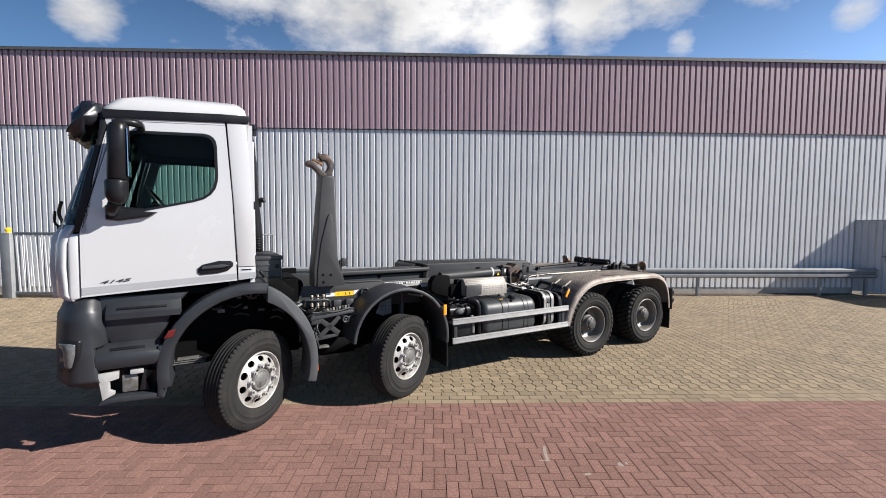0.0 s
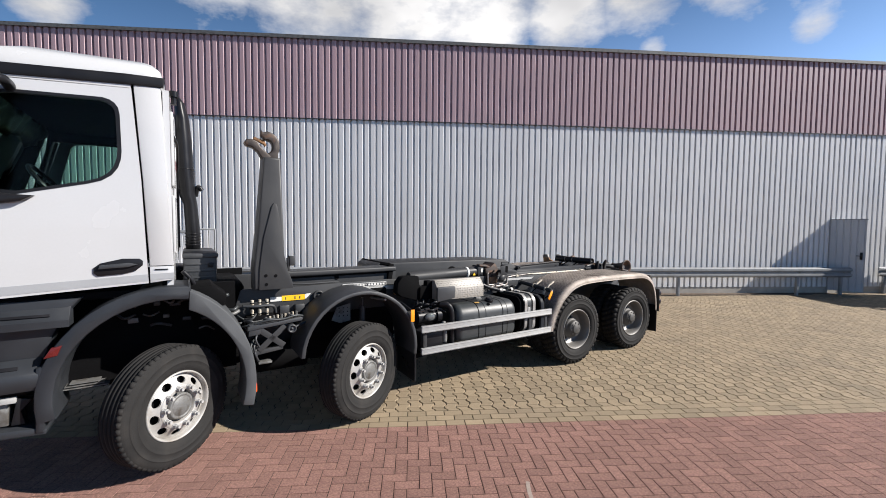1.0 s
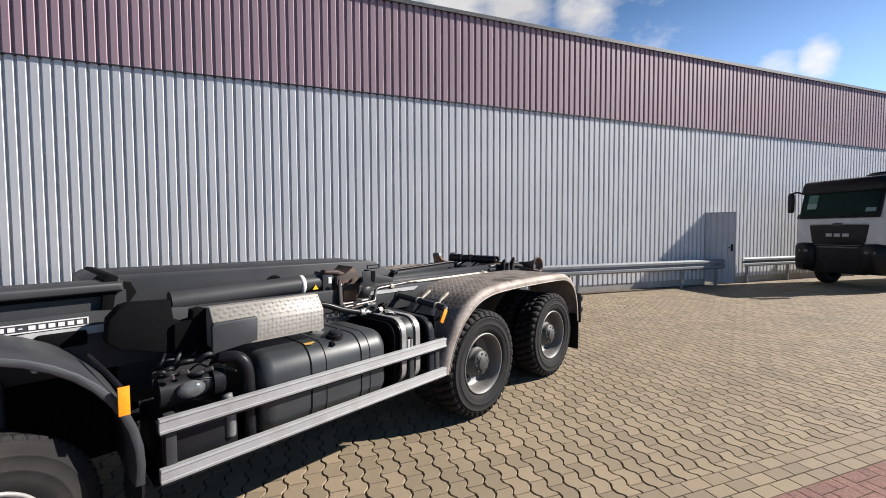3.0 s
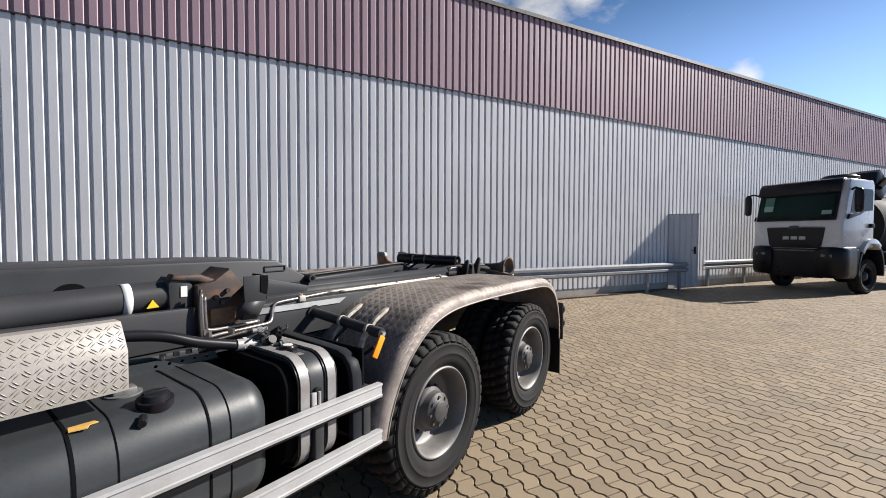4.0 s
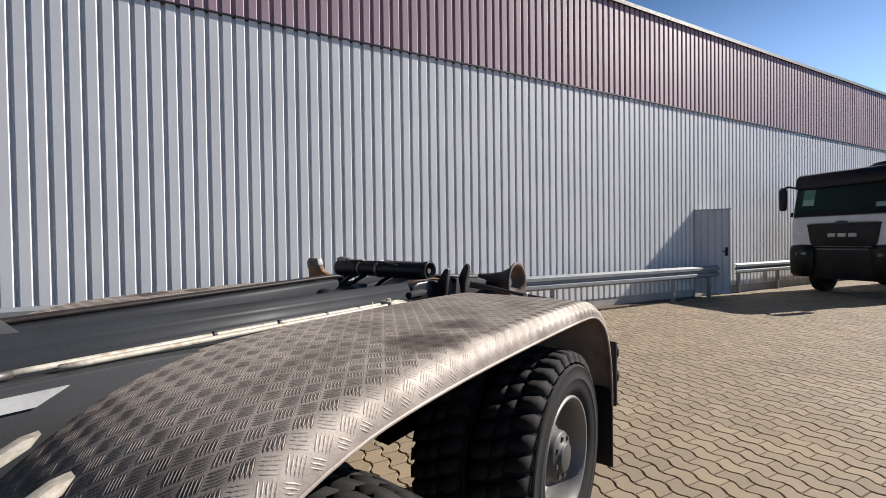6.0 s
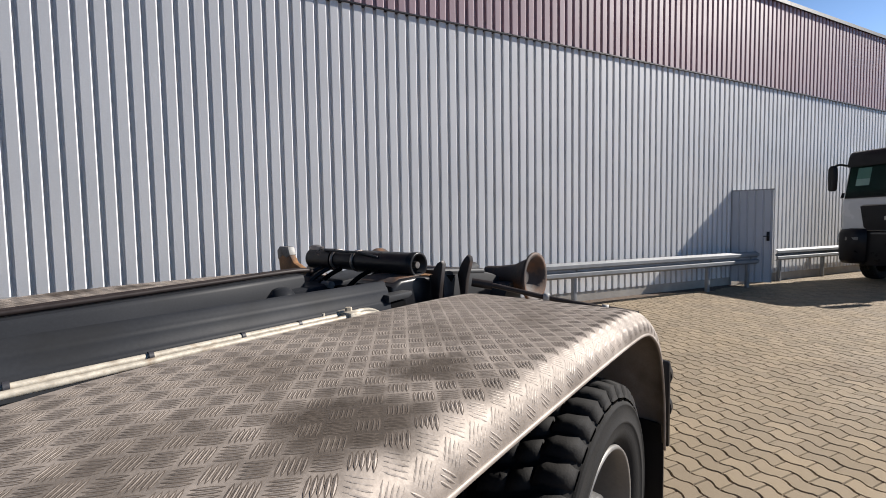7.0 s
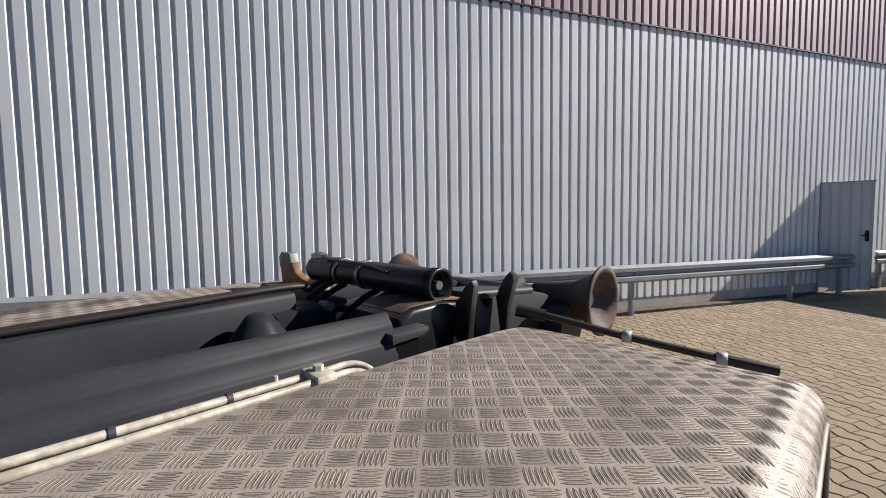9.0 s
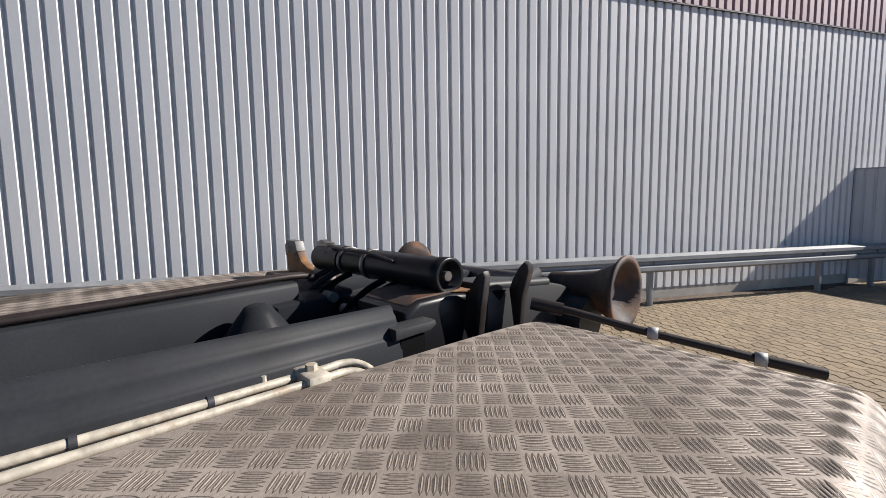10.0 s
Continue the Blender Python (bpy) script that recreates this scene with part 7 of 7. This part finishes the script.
rod(bm, (1.55, 0.36, 1.10), (1.55, 0.36, 1.22), 0.018, 10)
part("shock_absorber", bm, M["plastic"], truck)
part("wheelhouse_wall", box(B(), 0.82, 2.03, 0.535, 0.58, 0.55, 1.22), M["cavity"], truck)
part("guard_stay", rod(B(), (1.68, 0.0, 1.24), (1.68, 0.42, 1.20), 0.014, 8), M["alu"], truck)

rnd3 = random.Random(11)
for k in range(14):
    x, z = rnd3.uniform(0.26, 0.66), rnd3.uniform(1.04, 1.16)
    bm = B()
    tube(bm, bend([(x, 0.20, z), (x + 0.05, 0.12, z + rnd3.uniform(-0.04, 0.03)), (x + rnd3.uniform(0.09, 0.2), 0.16, z + rnd3.uniform(-0.05, 0.05))], 4), rnd3.choice((0.007, 0.010, 0.014)), 7)
    part("hose", bm, rnd3.choice((M["plastic"], M["tank"], M["chassis"])), truck)
for k in range(8):
    x, z = rnd3.uniform(0.27, 0.42), rnd3.uniform(0.76, 1.04)
    bm = B()
    tube(bm, bend([(x, 0.12, z + 0.08), (x - 0.03, 0.06, z + 0.03), (x + rnd3.uniform(-0.03, 0.06), 0.08, z - 0.06)], 4), 0.010, 7)
    part("hose", bm, rnd3.choice((M["plastic"], M["tank"])), truck)
part("step_plate", box(B(), 0.40, 0.52, 0.10, 0.20, 0.70, 0.72, 0.004), M["hub"], truck, "grey bracket plate")
bm = B()
prism(bm, [(0.36, 0.80), (0.62, 0.83), (0.62, 0.865), (0.36, 0.84)], "y", 0.075, 0.14, 0.004)
part("brace_foot", bm, M["chassis"], truck)

# ---- levers, filters and the plant before the tank ----
bm = B()
prism(bm, [(1.955, 1.25), (1.965, 1.37), (2.02, 1.433), (2.06, 1.445), (2.25, 1.436), (2.262, 1.33), (2.31, 1.30), (2.25, 1.13), (2.01, 1.20)], "y", 0.27, 0.40, 0.015, 2)
console = part("lever_console", bm, M["cavity"], truck, "black lever console")
bm = B()
prism(bm, [(2.345, 1.318), (2.352, 1.372), (2.40, 1.378), (2.475, 1.352), (2.515, 1.27), (2.525, 1.213), (2.445, 1.09), (2.25, 1.13), (2.255, 1.30)], "y", 0.24, 0.34, 0.012, 2)
part("console_wing", bm, M["cavity"], console)
bm = B()
bmesh.ops.create_uvsphere(bm, u_segments=12, v_segments=8, radius=0.018, matrix=Matrix.Translation((2.46, 0.15, 1.24)))
rod(bm, (2.46, 0.15, 1.22), (2.46, 0.19, 1.16), 0.006, 6)
part("red_knob", bm, M["red"], console, "red lever knob")
bm = B()
tube(bm, bend([(1.97, 0.42, 1.25), (2.01, 0.38, 1.265), (2.05, 0.39, 1.24), (2.01, 0.42, 1.215), (1.98, 0.41, 1.23)]), 0.010)
part("coiled_cable", bm, M["rust"], truck)
part("junction_box", box(B(), 1.70, 1.90, 0.46, 0.60, 1.22, 1.30, 0.012), M["cavity"], truck)
bm = B()
prism(bm, [(1.94, 0.98), (1.985, 0.98), (1.985, 1.115), (1.94, 1.115)], "y", -0.115, -0.10, 0.003)
part("side_reflector", bm, M["orange"], truck, "amber side reflector")
bm = B()
tube(bm, bend([(1.96, -0.10, 1.10), (1.92, 0.05, 1.16), (1.88, 0.30, 1.20)]), 0.012)
part("reflector_bracket", bm, M["black"], truck)
bm = B()
rod(bm, (2.14, 0.14, 0.96), (2.40, 0.14, 0.96), 0.085, 20, 0.07)
rod(bm, (2.40, 0.14, 0.96), (2.46, 0.14, 0.96), 0.092, 20)
part("separator_filter", bm, M["black"], truck, "black filter canister")
bm = B()
bmesh.ops.create_uvsphere(bm, u_segments=16, v_segments=10, radius=0.055, matrix=Matrix.Translation((2.28, 0.05, 0.97)) @ Matrix.Diagonal((1.3, 0.7, 0.9, 1)))
part("filter_bowl", bm, M["lamp"], truck, "clear filter bowl")
bm = B()
tube(bm, bend([(2.44, 0.10, 1.10), (2.53, 0.04, 1.09), (2.57, 0.02, 1.0), (2.575, 0.02, 0.80), (2.575, 0.02, 0.60)]), 0.035, 10)
part("vent_hose", bm, M["black"], truck, "thick black hose")
bm = B()
tube(bm, bend([(2.46, 0.0, 0.66), (2.46, 0.0, 0.78), (2.45, 0.02, 0.90)]), 0.03)
part("drain_bottle", bm, M["hub"], truck)
part("battery_box", box(B(), 2.12, 2.50, -0.01, 0.50, 0.58, 0.82, 0.02), M["black"], truck, "black battery box")
part("undertray", box(B(), 2.10, 4.15, 0.05, 0.60, 0.50, 0.55), M["cavity"], truck)
for k in range(3):
    x = 2.15 + 0.08 * k
    bm = B()
    tube(bm, bend([(x, 0.20, 1.08), (x + 0.02, 0.16, 1.12 + 0.01 * (k % 3)), (x + 0.05, 0.22, 1.15)], 3), 0.009, 6)
    part("hose", bm, M["plastic"] if k % 2 else M["black"], truck)

rnd5 = random.Random(21)
for k in range(12):
    a = Vector((rnd5.uniform(2.10, 2.44), rnd5.uniform(0.06, 0.22), rnd5.uniform(1.00, 1.10)))
    bm = B()
    tube(bm, bend([a, a + Vector((0.04, -0.05, rnd5.uniform(0.0, 0.05))), a + Vector((rnd5.uniform(0.07, 0.14), rnd5.uniform(-0.05, 0.03), rnd5.uniform(-0.05, 0.02)))], 4), rnd5.choice((0.006, 0.009, 0.013)), 7)
    part("hose", bm, M[rnd5.choice(("black", "black", "plastic", "chassis"))], truck)
for x, z in ((2.17, 1.045), (2.24, 1.06), (2.36, 1.05)):
    bm = B()
    rod(bm, (x, 0.07, z), (x + 0.03, 0.05, z + 0.012), 0.013, 8)
    part("hose_fitting", bm, M["steel"], truck)

# ---- hydraulic block behind the tank ----
bm = B()
prism(bm, [(3.57, 1.18), (3.80, 1.18), (3.82, 1.42), (3.74, 1.52), (3.66, 1.46), (3.57, 1.44)], "y", 0.62, 0.92, 0.015)
blk = part("hydraulic_bracket", bm, M["darkrust"], truck, "rust-brown hydraulic bracket")
part("rusty_panel", box(B(), 3.63, 3.77, 0.606, 0.62, 1.22, 1.31, 0.004), M["rust"], blk)
for x, z in ((3.66, 1.37), (3.72, 1.40), (3.69, 1.34)):
    part("bolt", rod(B(), (x, 0.625, z), (x, 0.60, z), 0.013, 8), M["hookiron"], blk)
bm = B()
prism(bm, [(3.752, 1.480), (3.878, 1.484), (3.893, 1.474), (3.893, 1.440), (3.880, 1.335), (3.758, 1.342)], "y", 0.50, 0.508, 0.003)
flare = part("flared_guide", bm, M["chassis"], blk, "anthracite flared guide plate")
bm = B()
loft(bm, [[(3.758, 0.500, 1.342), (3.880, 0.500, 1.335), (3.880, 0.508, 1.335), (3.758, 0.508, 1.342)], [(3.735, 0.560, 1.240), (3.862, 0.560, 1.234), (3.862, 0.568, 1.234), (3.735, 0.568, 1.240)]])
part("folded_panel", bm, M["chassis"], flare)
# proud near-black triangle paints the dark corner of the guide plate
bm = B()
prism(bm, [(3.848, 1.482), (3.889, 1.478), (3.892, 1.440), (3.884, 1.375), (3.846, 1.390)], "y", 0.496, 0.500)
part("notch", bm, M["cavity"], flare, soft=False)
# back-turned cheek in near-black, its shade put into the colour
bm = B()
prism(bm, [(3.885, 1.480), (3.893, 1.474), (3.890, 1.345), (3.882, 1.340)], "y", 0.508, 0.66, 0.002)
part("guide_cheek", bm, M["cavity"], blk)
bm = B()
prism(bm, [(3.93, 1.395), (4.00, 1.369), (4.00, 1.357), (3.93, 1.350)], "y", 0.70, 0.80, 0.004)
part("guide_lug", bm, M["chassis"], blk)
bm = B()
prism(bm, [(3.45, 1.475), (3.47, 1.505), (3.60, 1.495), (3.70, 1.45), (3.70, 1.42), (3.58, 1.455)], "y", 0.64, 0.72, 0.015, 3)
part("tie_bar", bm, M["darkrust"], blk)
bm = B()
prism(bm, [(3.455, 1.30), (3.56, 1.30), (3.565, 1.44), (3.545, 1.475), (3.47, 1.485), (3.45, 1.46)], "y", 0.655, 0.82, 0.012, 2)
head = part("cylinder_head", bm, M["chassis"], lift_cyl, "square anthracite cylinder head")
part("sticker", box(B(), 3.505, 3.535, 0.650, 0.656, 1.385, 1.44), M["sticker"], head, "pale worn sticker", soft=False)
bm = B()
prism(bm, [(2.42, 1.13), (3.555, 1.14), (3.565, 1.16), (3.565, 1.31), (3.555, 1.33), (2.42, 1.34)], "y", 0.60, 0.645, 0.006, 2)
part("frame_panel", bm, M["chassis"], truck, "anthracite frame side panel")
bm = B()
prism(bm, [(3.76, 1.236), (3.85, 1.232), (3.845, 1.275), (3.815, 1.295), (3.785, 1.285)], "y", 0.545, 0.559, 0.002)
part("guide_hood", bm, M["cavity"], flare)
bm = B()
tube(bm, bend([(3.575, 0.59, 1.42), (3.56, 0.575, 1.33), (3.562, 0.57, 1.22), (3.57, 0.57, 1.16), (3.62, 0.565, 1.15), (3.80, 0.57, 1.165)], 5), 0.010, 8)
part("hydraulic_pipe", bm, M["hookiron"], truck)
for x, z in ((3.575, 1.20), (3.60, 1.185), (3.72, 1.18)):
    part("pipe_nut", rod(B(), (x, 0.58, z - 0.012), (x, 0.58, z + 0.014), 0.020, 6), M["steel"], truck)
bm = B()
tube(bm, bend([(3.58, 0.60, 1.40), (3.575, 0.58, 1.25), (3.59, 0.58, 1.175), (3.68, 0.58, 1.175), (3.88, 0.59, 1.18), (3.955, 0.605, 1.183), (3.98, 0.62, 1.205), (3.99, 0.628, 1.25), (4.005, 0.632, 1.28), (4.05, 0.634, 1.292), (4.18, 0.642, 1.298), (4.47, 0.70, 1.302)], 5), 0.011, 8)
part("hydraulic_pipe", bm, M["steel"], truck, "bent grimy steel hydraulic pipe")
bm = B()
tube(bm, bend([(3.60, 0.61, 1.38), (3.60, 0.60, 1.24), (3.62, 0.60, 1.20), (3.75, 0.60, 1.20), (3.90, 0.62, 1.20)], 5), 0.011, 8)
part("hydraulic_pipe", bm, M["steel"], truck)
bm = B()
tube(bm, bend([(3.10, 0.50, 1.28), (3.34, 0.47, 1.245), (3.50, 0.45, 1.185), (3.68, 0.44, 1.135)], 6), 0.026, 10)
part("return_hose", bm, M["black"], truck, "thick black hydraulic hose")
bm = B()
rod(bm, (3.68, 0.44, 1.135), (3.78, 0.43, 1.125), 0.030, 14)
rod(bm, (3.71, 0.44, 1.132), (3.73, 0.44, 1.130), 0.036, 6)
part("hose_fitting", bm, M["rim"], truck, "bright hose fitting")
part("pipe_plate", box(B(), 2.9, 3.55, 0.56, 0.64, 1.09, 1.13, 0.006), M["chassis"], truck)
bm = B()
prism(bm, [(3.90, 1.235), (4.50, 1.228), (4.56, 1.262), (3.90, 1.268)], "y", 0.632, 0.641)
part("pale_stripe", bm, M["stripe_pale"], truck, "pale reflective stripe", soft=False)
part("tank_latch", box(B(), 3.79, 3.82, -0.05, -0.03, 0.80, 0.96, 0.006), M["rim"], truck)
part("tank_label", box(B(), 3.795, 3.828, 0.07, 0.105, 1.1195, 1.1225), M["strap"], urea, "small worn label", soft=False)
# couplings crowded round the head of the urea tank
rnd4 = random.Random(5)
for p, q, r, mat_ in (((3.77, 0.43, 1.140), (3.85, 0.41, 1.150), 0.026, "tank"), ((3.80, 0.36, 1.13), (3.80, 0.30, 1.165), 0.022, "black"), ((3.85, 0.41, 1.155), (3.90, 0.38, 1.15), 0.018, "black"), ((3.84, 0.30, 1.128), (3.89, 0.29, 1.135), 0.016, "strap"), ((3.78, 0.47, 1.185), (3.86, 0.46, 1.185), 0.013, "strap")):
    bm = B()
    rod(bm, p, q, r, 12)
    mid_ = Vector(p).lerp(Vector(q), 0.5)
    step_ = (Vector(q) - Vector(p)).normalized() * 0.012
    rod(bm, mid_ - step_, mid_ + step_, r * 1.3, 6)
    part("coupling", bm, M[mat_], urea)
for k in range(7):
    a = Vector((3.74 + 0.024 * k, 0.40 + rnd4.uniform(-0.06, 0.06), 1.135 + rnd4.uniform(0.0, 0.03)))
    bm = B()
    tube(bm, bend([a, a + Vector((0.03, -0.05, 0.035)), a + Vector((rnd4.uniform(0.04, 0.09), -0.02, rnd4.uniform(0.0, 0.05)))], 4), rnd4.choice((0.005, 0.008)), 7)
    part("hose", bm, M[rnd4.choice(("black", "tank", "chassis"))], urea)
# drilled strip with its bolts above the fuel tank
bm = B()
holes = [ring_points(0.008, 8, 3.34 + 0.055 * k, 1.098) for k in range(5)]
plate(bm, [(3.18, 1.075), (3.615, 1.075), (3.60, 1.112), (3.18, 1.128)], holes, "y", 0.497, 0.505)
strip = part("drilled_strip", bm, M["tank"], truck, "grey drilled mounting strip")
for k in range(4):
    part("bolt", rod(B(), (3.37 + 0.055 * k, 0.50, 1.128), (3.37 + 0.055 * k, 0.50, 1.148), 0.014, 6), M["steel"], strip)

# ---- marker arm before the rear mudguard ----
bm = B()
rod(bm, (4.31, 0.72, 1.20), (4.335, 0.02, 1.135), 0.0315, 20)
arm2 = part("marker_arm", bm, M["chassis"], truck, "dark round marker arm", at=pose(-0.02, 0, 0))
part("arm_socket", rod(B(), (4.31, 0.74, 1.202), (4.313, 0.63, 1.190), 0.050, 20), M["chassis"], arm2)
part("arm_eye", rod(B(), (4.335, 0.025, 1.136), (4.336, 0.005, 1.134), 0.014, 8), M["rim"], arm2)
for y in (0.36, 0.12):
    z = 1.135 + (y - 0.02) / 0.70 * 0.065
    bm = B()
    lathe(bm, [(0.0318, -0.011), (0.036, -0.011), (0.036, 0.011), (0.0318, 0.011)], 20, closed=True)
    part("clamp", bm, M["pipe"], arm2, at=Matrix.Translation((4.322, y, z)))
    bm = B()
    prism(bm, [(4.225, 1.00), (4.248, 0.99), (4.285, 1.09), (4.375, 1.185), (4.47, 1.235), (4.485, 1.255), (4.46, 1.252), (4.365, 1.205), (4.27, 1.105)], "y", y - 0.015, y + 0.015, 0.002)
    part("strap", bm, M["pipe"], arm2, "pale flat steel strap")
bm = B()
box(bm, -0.022, 0.022, -0.008, 0.004, -0.065, 0.065, 0.005)
part("reflector", bm, M["orange"], arm2, "amber reflector", at=pose(4.265, -0.02, 1.08, 0, 30, 0))
bm = B()
tube(bm, bend([(4.30, 0.30, 1.14), (4.25, 0.34, 1.06), (4.24, 0.25, 1.0), (4.27, 0.12, 1.01), (4.30, 0.05, 1.06)]), 0.010)
part("marker_cable", bm, M["black"], arm2)
part("arm_bracket", prism(B(), [(4.20, 0.95), (4.30, 1.22), (4.34, 1.22), (4.28, 0.95)], "y", 0.70, 0.78, 0.006), M["cavity"], truck)


# ---- paving: joints are the sunken sand between the pieces ----
COLW, LONG, GAP = 0.138, 0.186, 0.0030
EDGE = -8.10        # where the red field begins
Y0 = -7.7625        # where the wave field meets the border rows
STEPS = tuple(k / 8 for k in range(9))


def wave(y):
    return 0.0165 * math.tanh(2.2 * math.sin(math.tau * y / LONG))


def wave_paver(out_v, out_f, x, y0, z, tilt=(0.0, 0.0)):
    """A stone with wavy long sides and worn, sloping edges that run down into the joint."""
    a, b = max(y0, Y0), y0 + LONG
    base, n = len(out_v), len(STEPS)
    for s in STEPS:
        top = a + 0.0055 + s * (b - a - 0.011)
        low = a + 0.0022 + s * (b - a - 0.0044)
        w = wave(a + s * (b - a))
        for px, py, pz in ((x + w + GAP + 0.0065, top, z), (x + w + COLW - GAP - 0.0065, top, z), (x + w + GAP, low, z - 0.012), (x + w + COLW - GAP, low, z - 0.012)):
            out_v.append((px, py, pz + tilt[0] * (px - x) + tilt[1] * (py - y0)))
    for i in range(n - 1):
        p, q = base + 4 * i, base + 4 * i + 4
        out_f += [(p, p + 1, q + 1, q), (p + 2, p, q, q + 2), (p + 1, p + 3, q + 3, q + 1)]
    e = base + 4 * (n - 1)
    out_f += [(base + 2, base + 3, base + 1, base), (e, e + 1, e + 3, e + 2)]


def block(out_v, out_f, x0, x1, y0, y1, z, g=0.0030, c=0.0012):
    b = len(out_v)
    x0, x1, y0, y1 = x0 + g, x1 - g, y0 + g, y1 - g
    out_v += [(x0 + c, y0 + c, z), (x1 - c, y0 + c, z), (x1 - c, y1 - c, z), (x0 + c, y1 - c, z), (x0, y0, z - 0.0015), (x1, y0, z - 0.0015), (x1, y1, z - 0.0015), (x0, y1, z - 0.0015), (x0, y0, z - 0.02), (x1, y0, z - 0.02), (x1, y1, z - 0.02), (x0, y1, z - 0.02)]
    out_f += [(b, b + 1, b + 2, b + 3)]
    for o in (0, 4):
        for k in range(4):
            j = (k + 1) % 4
            out_f += [(b + o + 4 + k, b + o + 4 + j, b + o + j, b + o + k)]


def raw(name, v, f, mat, parent=None):
    me = bpy.data.meshes.new(name)
    me.from_pydata(v, [], f)
    me.materials.append(mat)
    ob = new(name, me)
    if parent is not None:
        ob.parent = parent
    return ob


rnd = random.Random(7)


def lift():
    return rnd.uniform(-0.0009, 0.0009)


yard = part("pavement_yard", box(B(), -46, 62, EDGE, 0.05, -0.06, -0.0095), M["sand"], soft=False)
tagged(yard, "yard paved with sandy yellow interlocking wave pavers", "pavement", kind="structure")
lane = part("pavement_lane", box(B(), -46, 62, -30, EDGE, -0.06, -0.0045), M["joint"], soft=False)
tagged(lane, "red brick paving laid in herringbone", "pavement", kind="structure")

v, f = [], []
single = []
for i in range(int((27 + 18) / COLW)):
    x = -18 + i * COLW
    y = Y0 - (i % 2) * LONG / 2
    while y < -0.05:
        if y > Y0 - 0.05:
            if -1.6 < x < 1.9 and y < Y0 + 2.3 and len(single) < 300:
                single.append((x, y))
            else:
                wave_paver(v, f, x, y, lift(), (rnd.uniform(-0.012, 0.012), rnd.uniform(-0.010, 0.010)))
        else:
            wave_paver(v, f, x, y, lift(), (rnd.uniform(-0.012, 0.012), rnd.uniform(-0.010, 0.010)))
        y += LONG
rest = raw("far_wave_pavers", v, f, M["paver"], yard)
rest["kind"] = "stuff"
shapes = {}
for x, y in single:
    key = round((y - Y0) / (LONG / 2)) % 2
    if key not in shapes:
        a, b = [], []
        y_ref = Y0 + key * LONG / 2
        wave_paver(a, b, 0.0, y_ref, 0.0)
        me = bpy.data.meshes.new("wave_paver")
        me.from_pydata(a, [], b)
        me.materials.append(M["paver"])
        shapes[key] = (me, y_ref)
    me, y_ref = shapes[key]
    ob = new("wave_paver", me)
    ob.parent = yard
    ob.location = (x, y - y_ref, lift())
v, f = [], []
for row in range(3):
    x = -18 - (row % 2) * 0.1
    y = EDGE + row * 0.1125
    while x < 27:
        block(v, f, x, x + 0.2, y, y + 0.1125, lift(), 0.0046)
        x += 0.2
rest = raw("border_pavers", v, f, M["paver"], yard)
rest["kind"] = "stuff"

# herringbone of 200 x 100 bricks
v, f = [], []
me = bpy.data.meshes.new("red_brick")
a, b = [], []
block(a, b, 0, 0.2, -0.1, 0.0, 0.0)
me.from_pydata(a, [], b)
me.materials.append(M["brick"])
me2 = bpy.data.meshes.new("red_brick")
a, b = [], []
block(a, b, 0, 0.1, -0.2, 0.0, 0.0)
me2.from_pydata(a, [], b)
me2.materials.append(M["brick"])
count = 0
for iy in range(0, 90):
    for ix in range(-130, 150):
        k = (ix - iy) % 4
        x, y = ix * 0.1, EDGE - iy * 0.1
        if k == 0:
            w, h, mm = 0.2, 0.1, me
        elif k == 3:
            w, h, mm = 0.1, 0.2, me2
        elif iy == 0 and k == 2:
            block(v, f, x, x + 0.1, y - 0.1, y, lift())
            continue
        else:
            continue
        near = -4.6 < x < -1.0 and -10.2 < y
        if near and count < 300:
            ob = new("red_brick", mm)
            ob.parent = lane
            ob.location = (x, y, lift())
            count += 1
        else:
            block(v, f, x, x + w, y - h, y, lift())
rest = raw("far_red_bricks", v, f, M["brick"], lane)
rest["kind"] = "stuff"
# worn paint marks on the red bricks
def paint_mark(outline):
    bm = B()
    prism(bm, outline, "z", 0.0007, 0.0016)
    part("paint_mark", bm, M["paint"], lane, "worn white paint mark", soft=False)


paint_mark([(-2.845, -9.07), (-2.815, -9.075), (-2.83, -9.15), (-2.84, -9.22), (-2.845, -9.32), (-2.94, -9.325), (-2.945, -9.305), (-2.875, -9.30), (-2.87, -9.2), (-2.86, -9.14)])
paint_mark([(-2.24, -9.36), (-2.215, -9.35), (-2.20, -9.40), (-2.22, -9.42), (-2.26, -9.40)])
paint_mark([(-2.17, -9.345), (-2.15, -9.35), (-2.16, -9.39), (-2.18, -9.385)])
paint_mark([(-2.62, -9.52), (-2.55, -9.50), (-2.54, -9.525), (-2.60, -9.545)])


# dark tyre marks on the yard
for pts in ([(-12.62, -3.98), (-12.45, -3.90), (-12.10, -3.80), (-12.10, -3.75), (-12.45, -3.84), (-12.62, -3.93)], [(-12.30, -3.72), (-12.05, -3.68), (-12.06, -3.65), (-12.30, -3.68)]):
    bm = B()
    prism(bm, pts, "z", 0.0007, 0.0016)
    part("tyre_mark", bm, M["sand"], yard, "dark tyre mark", soft=False)
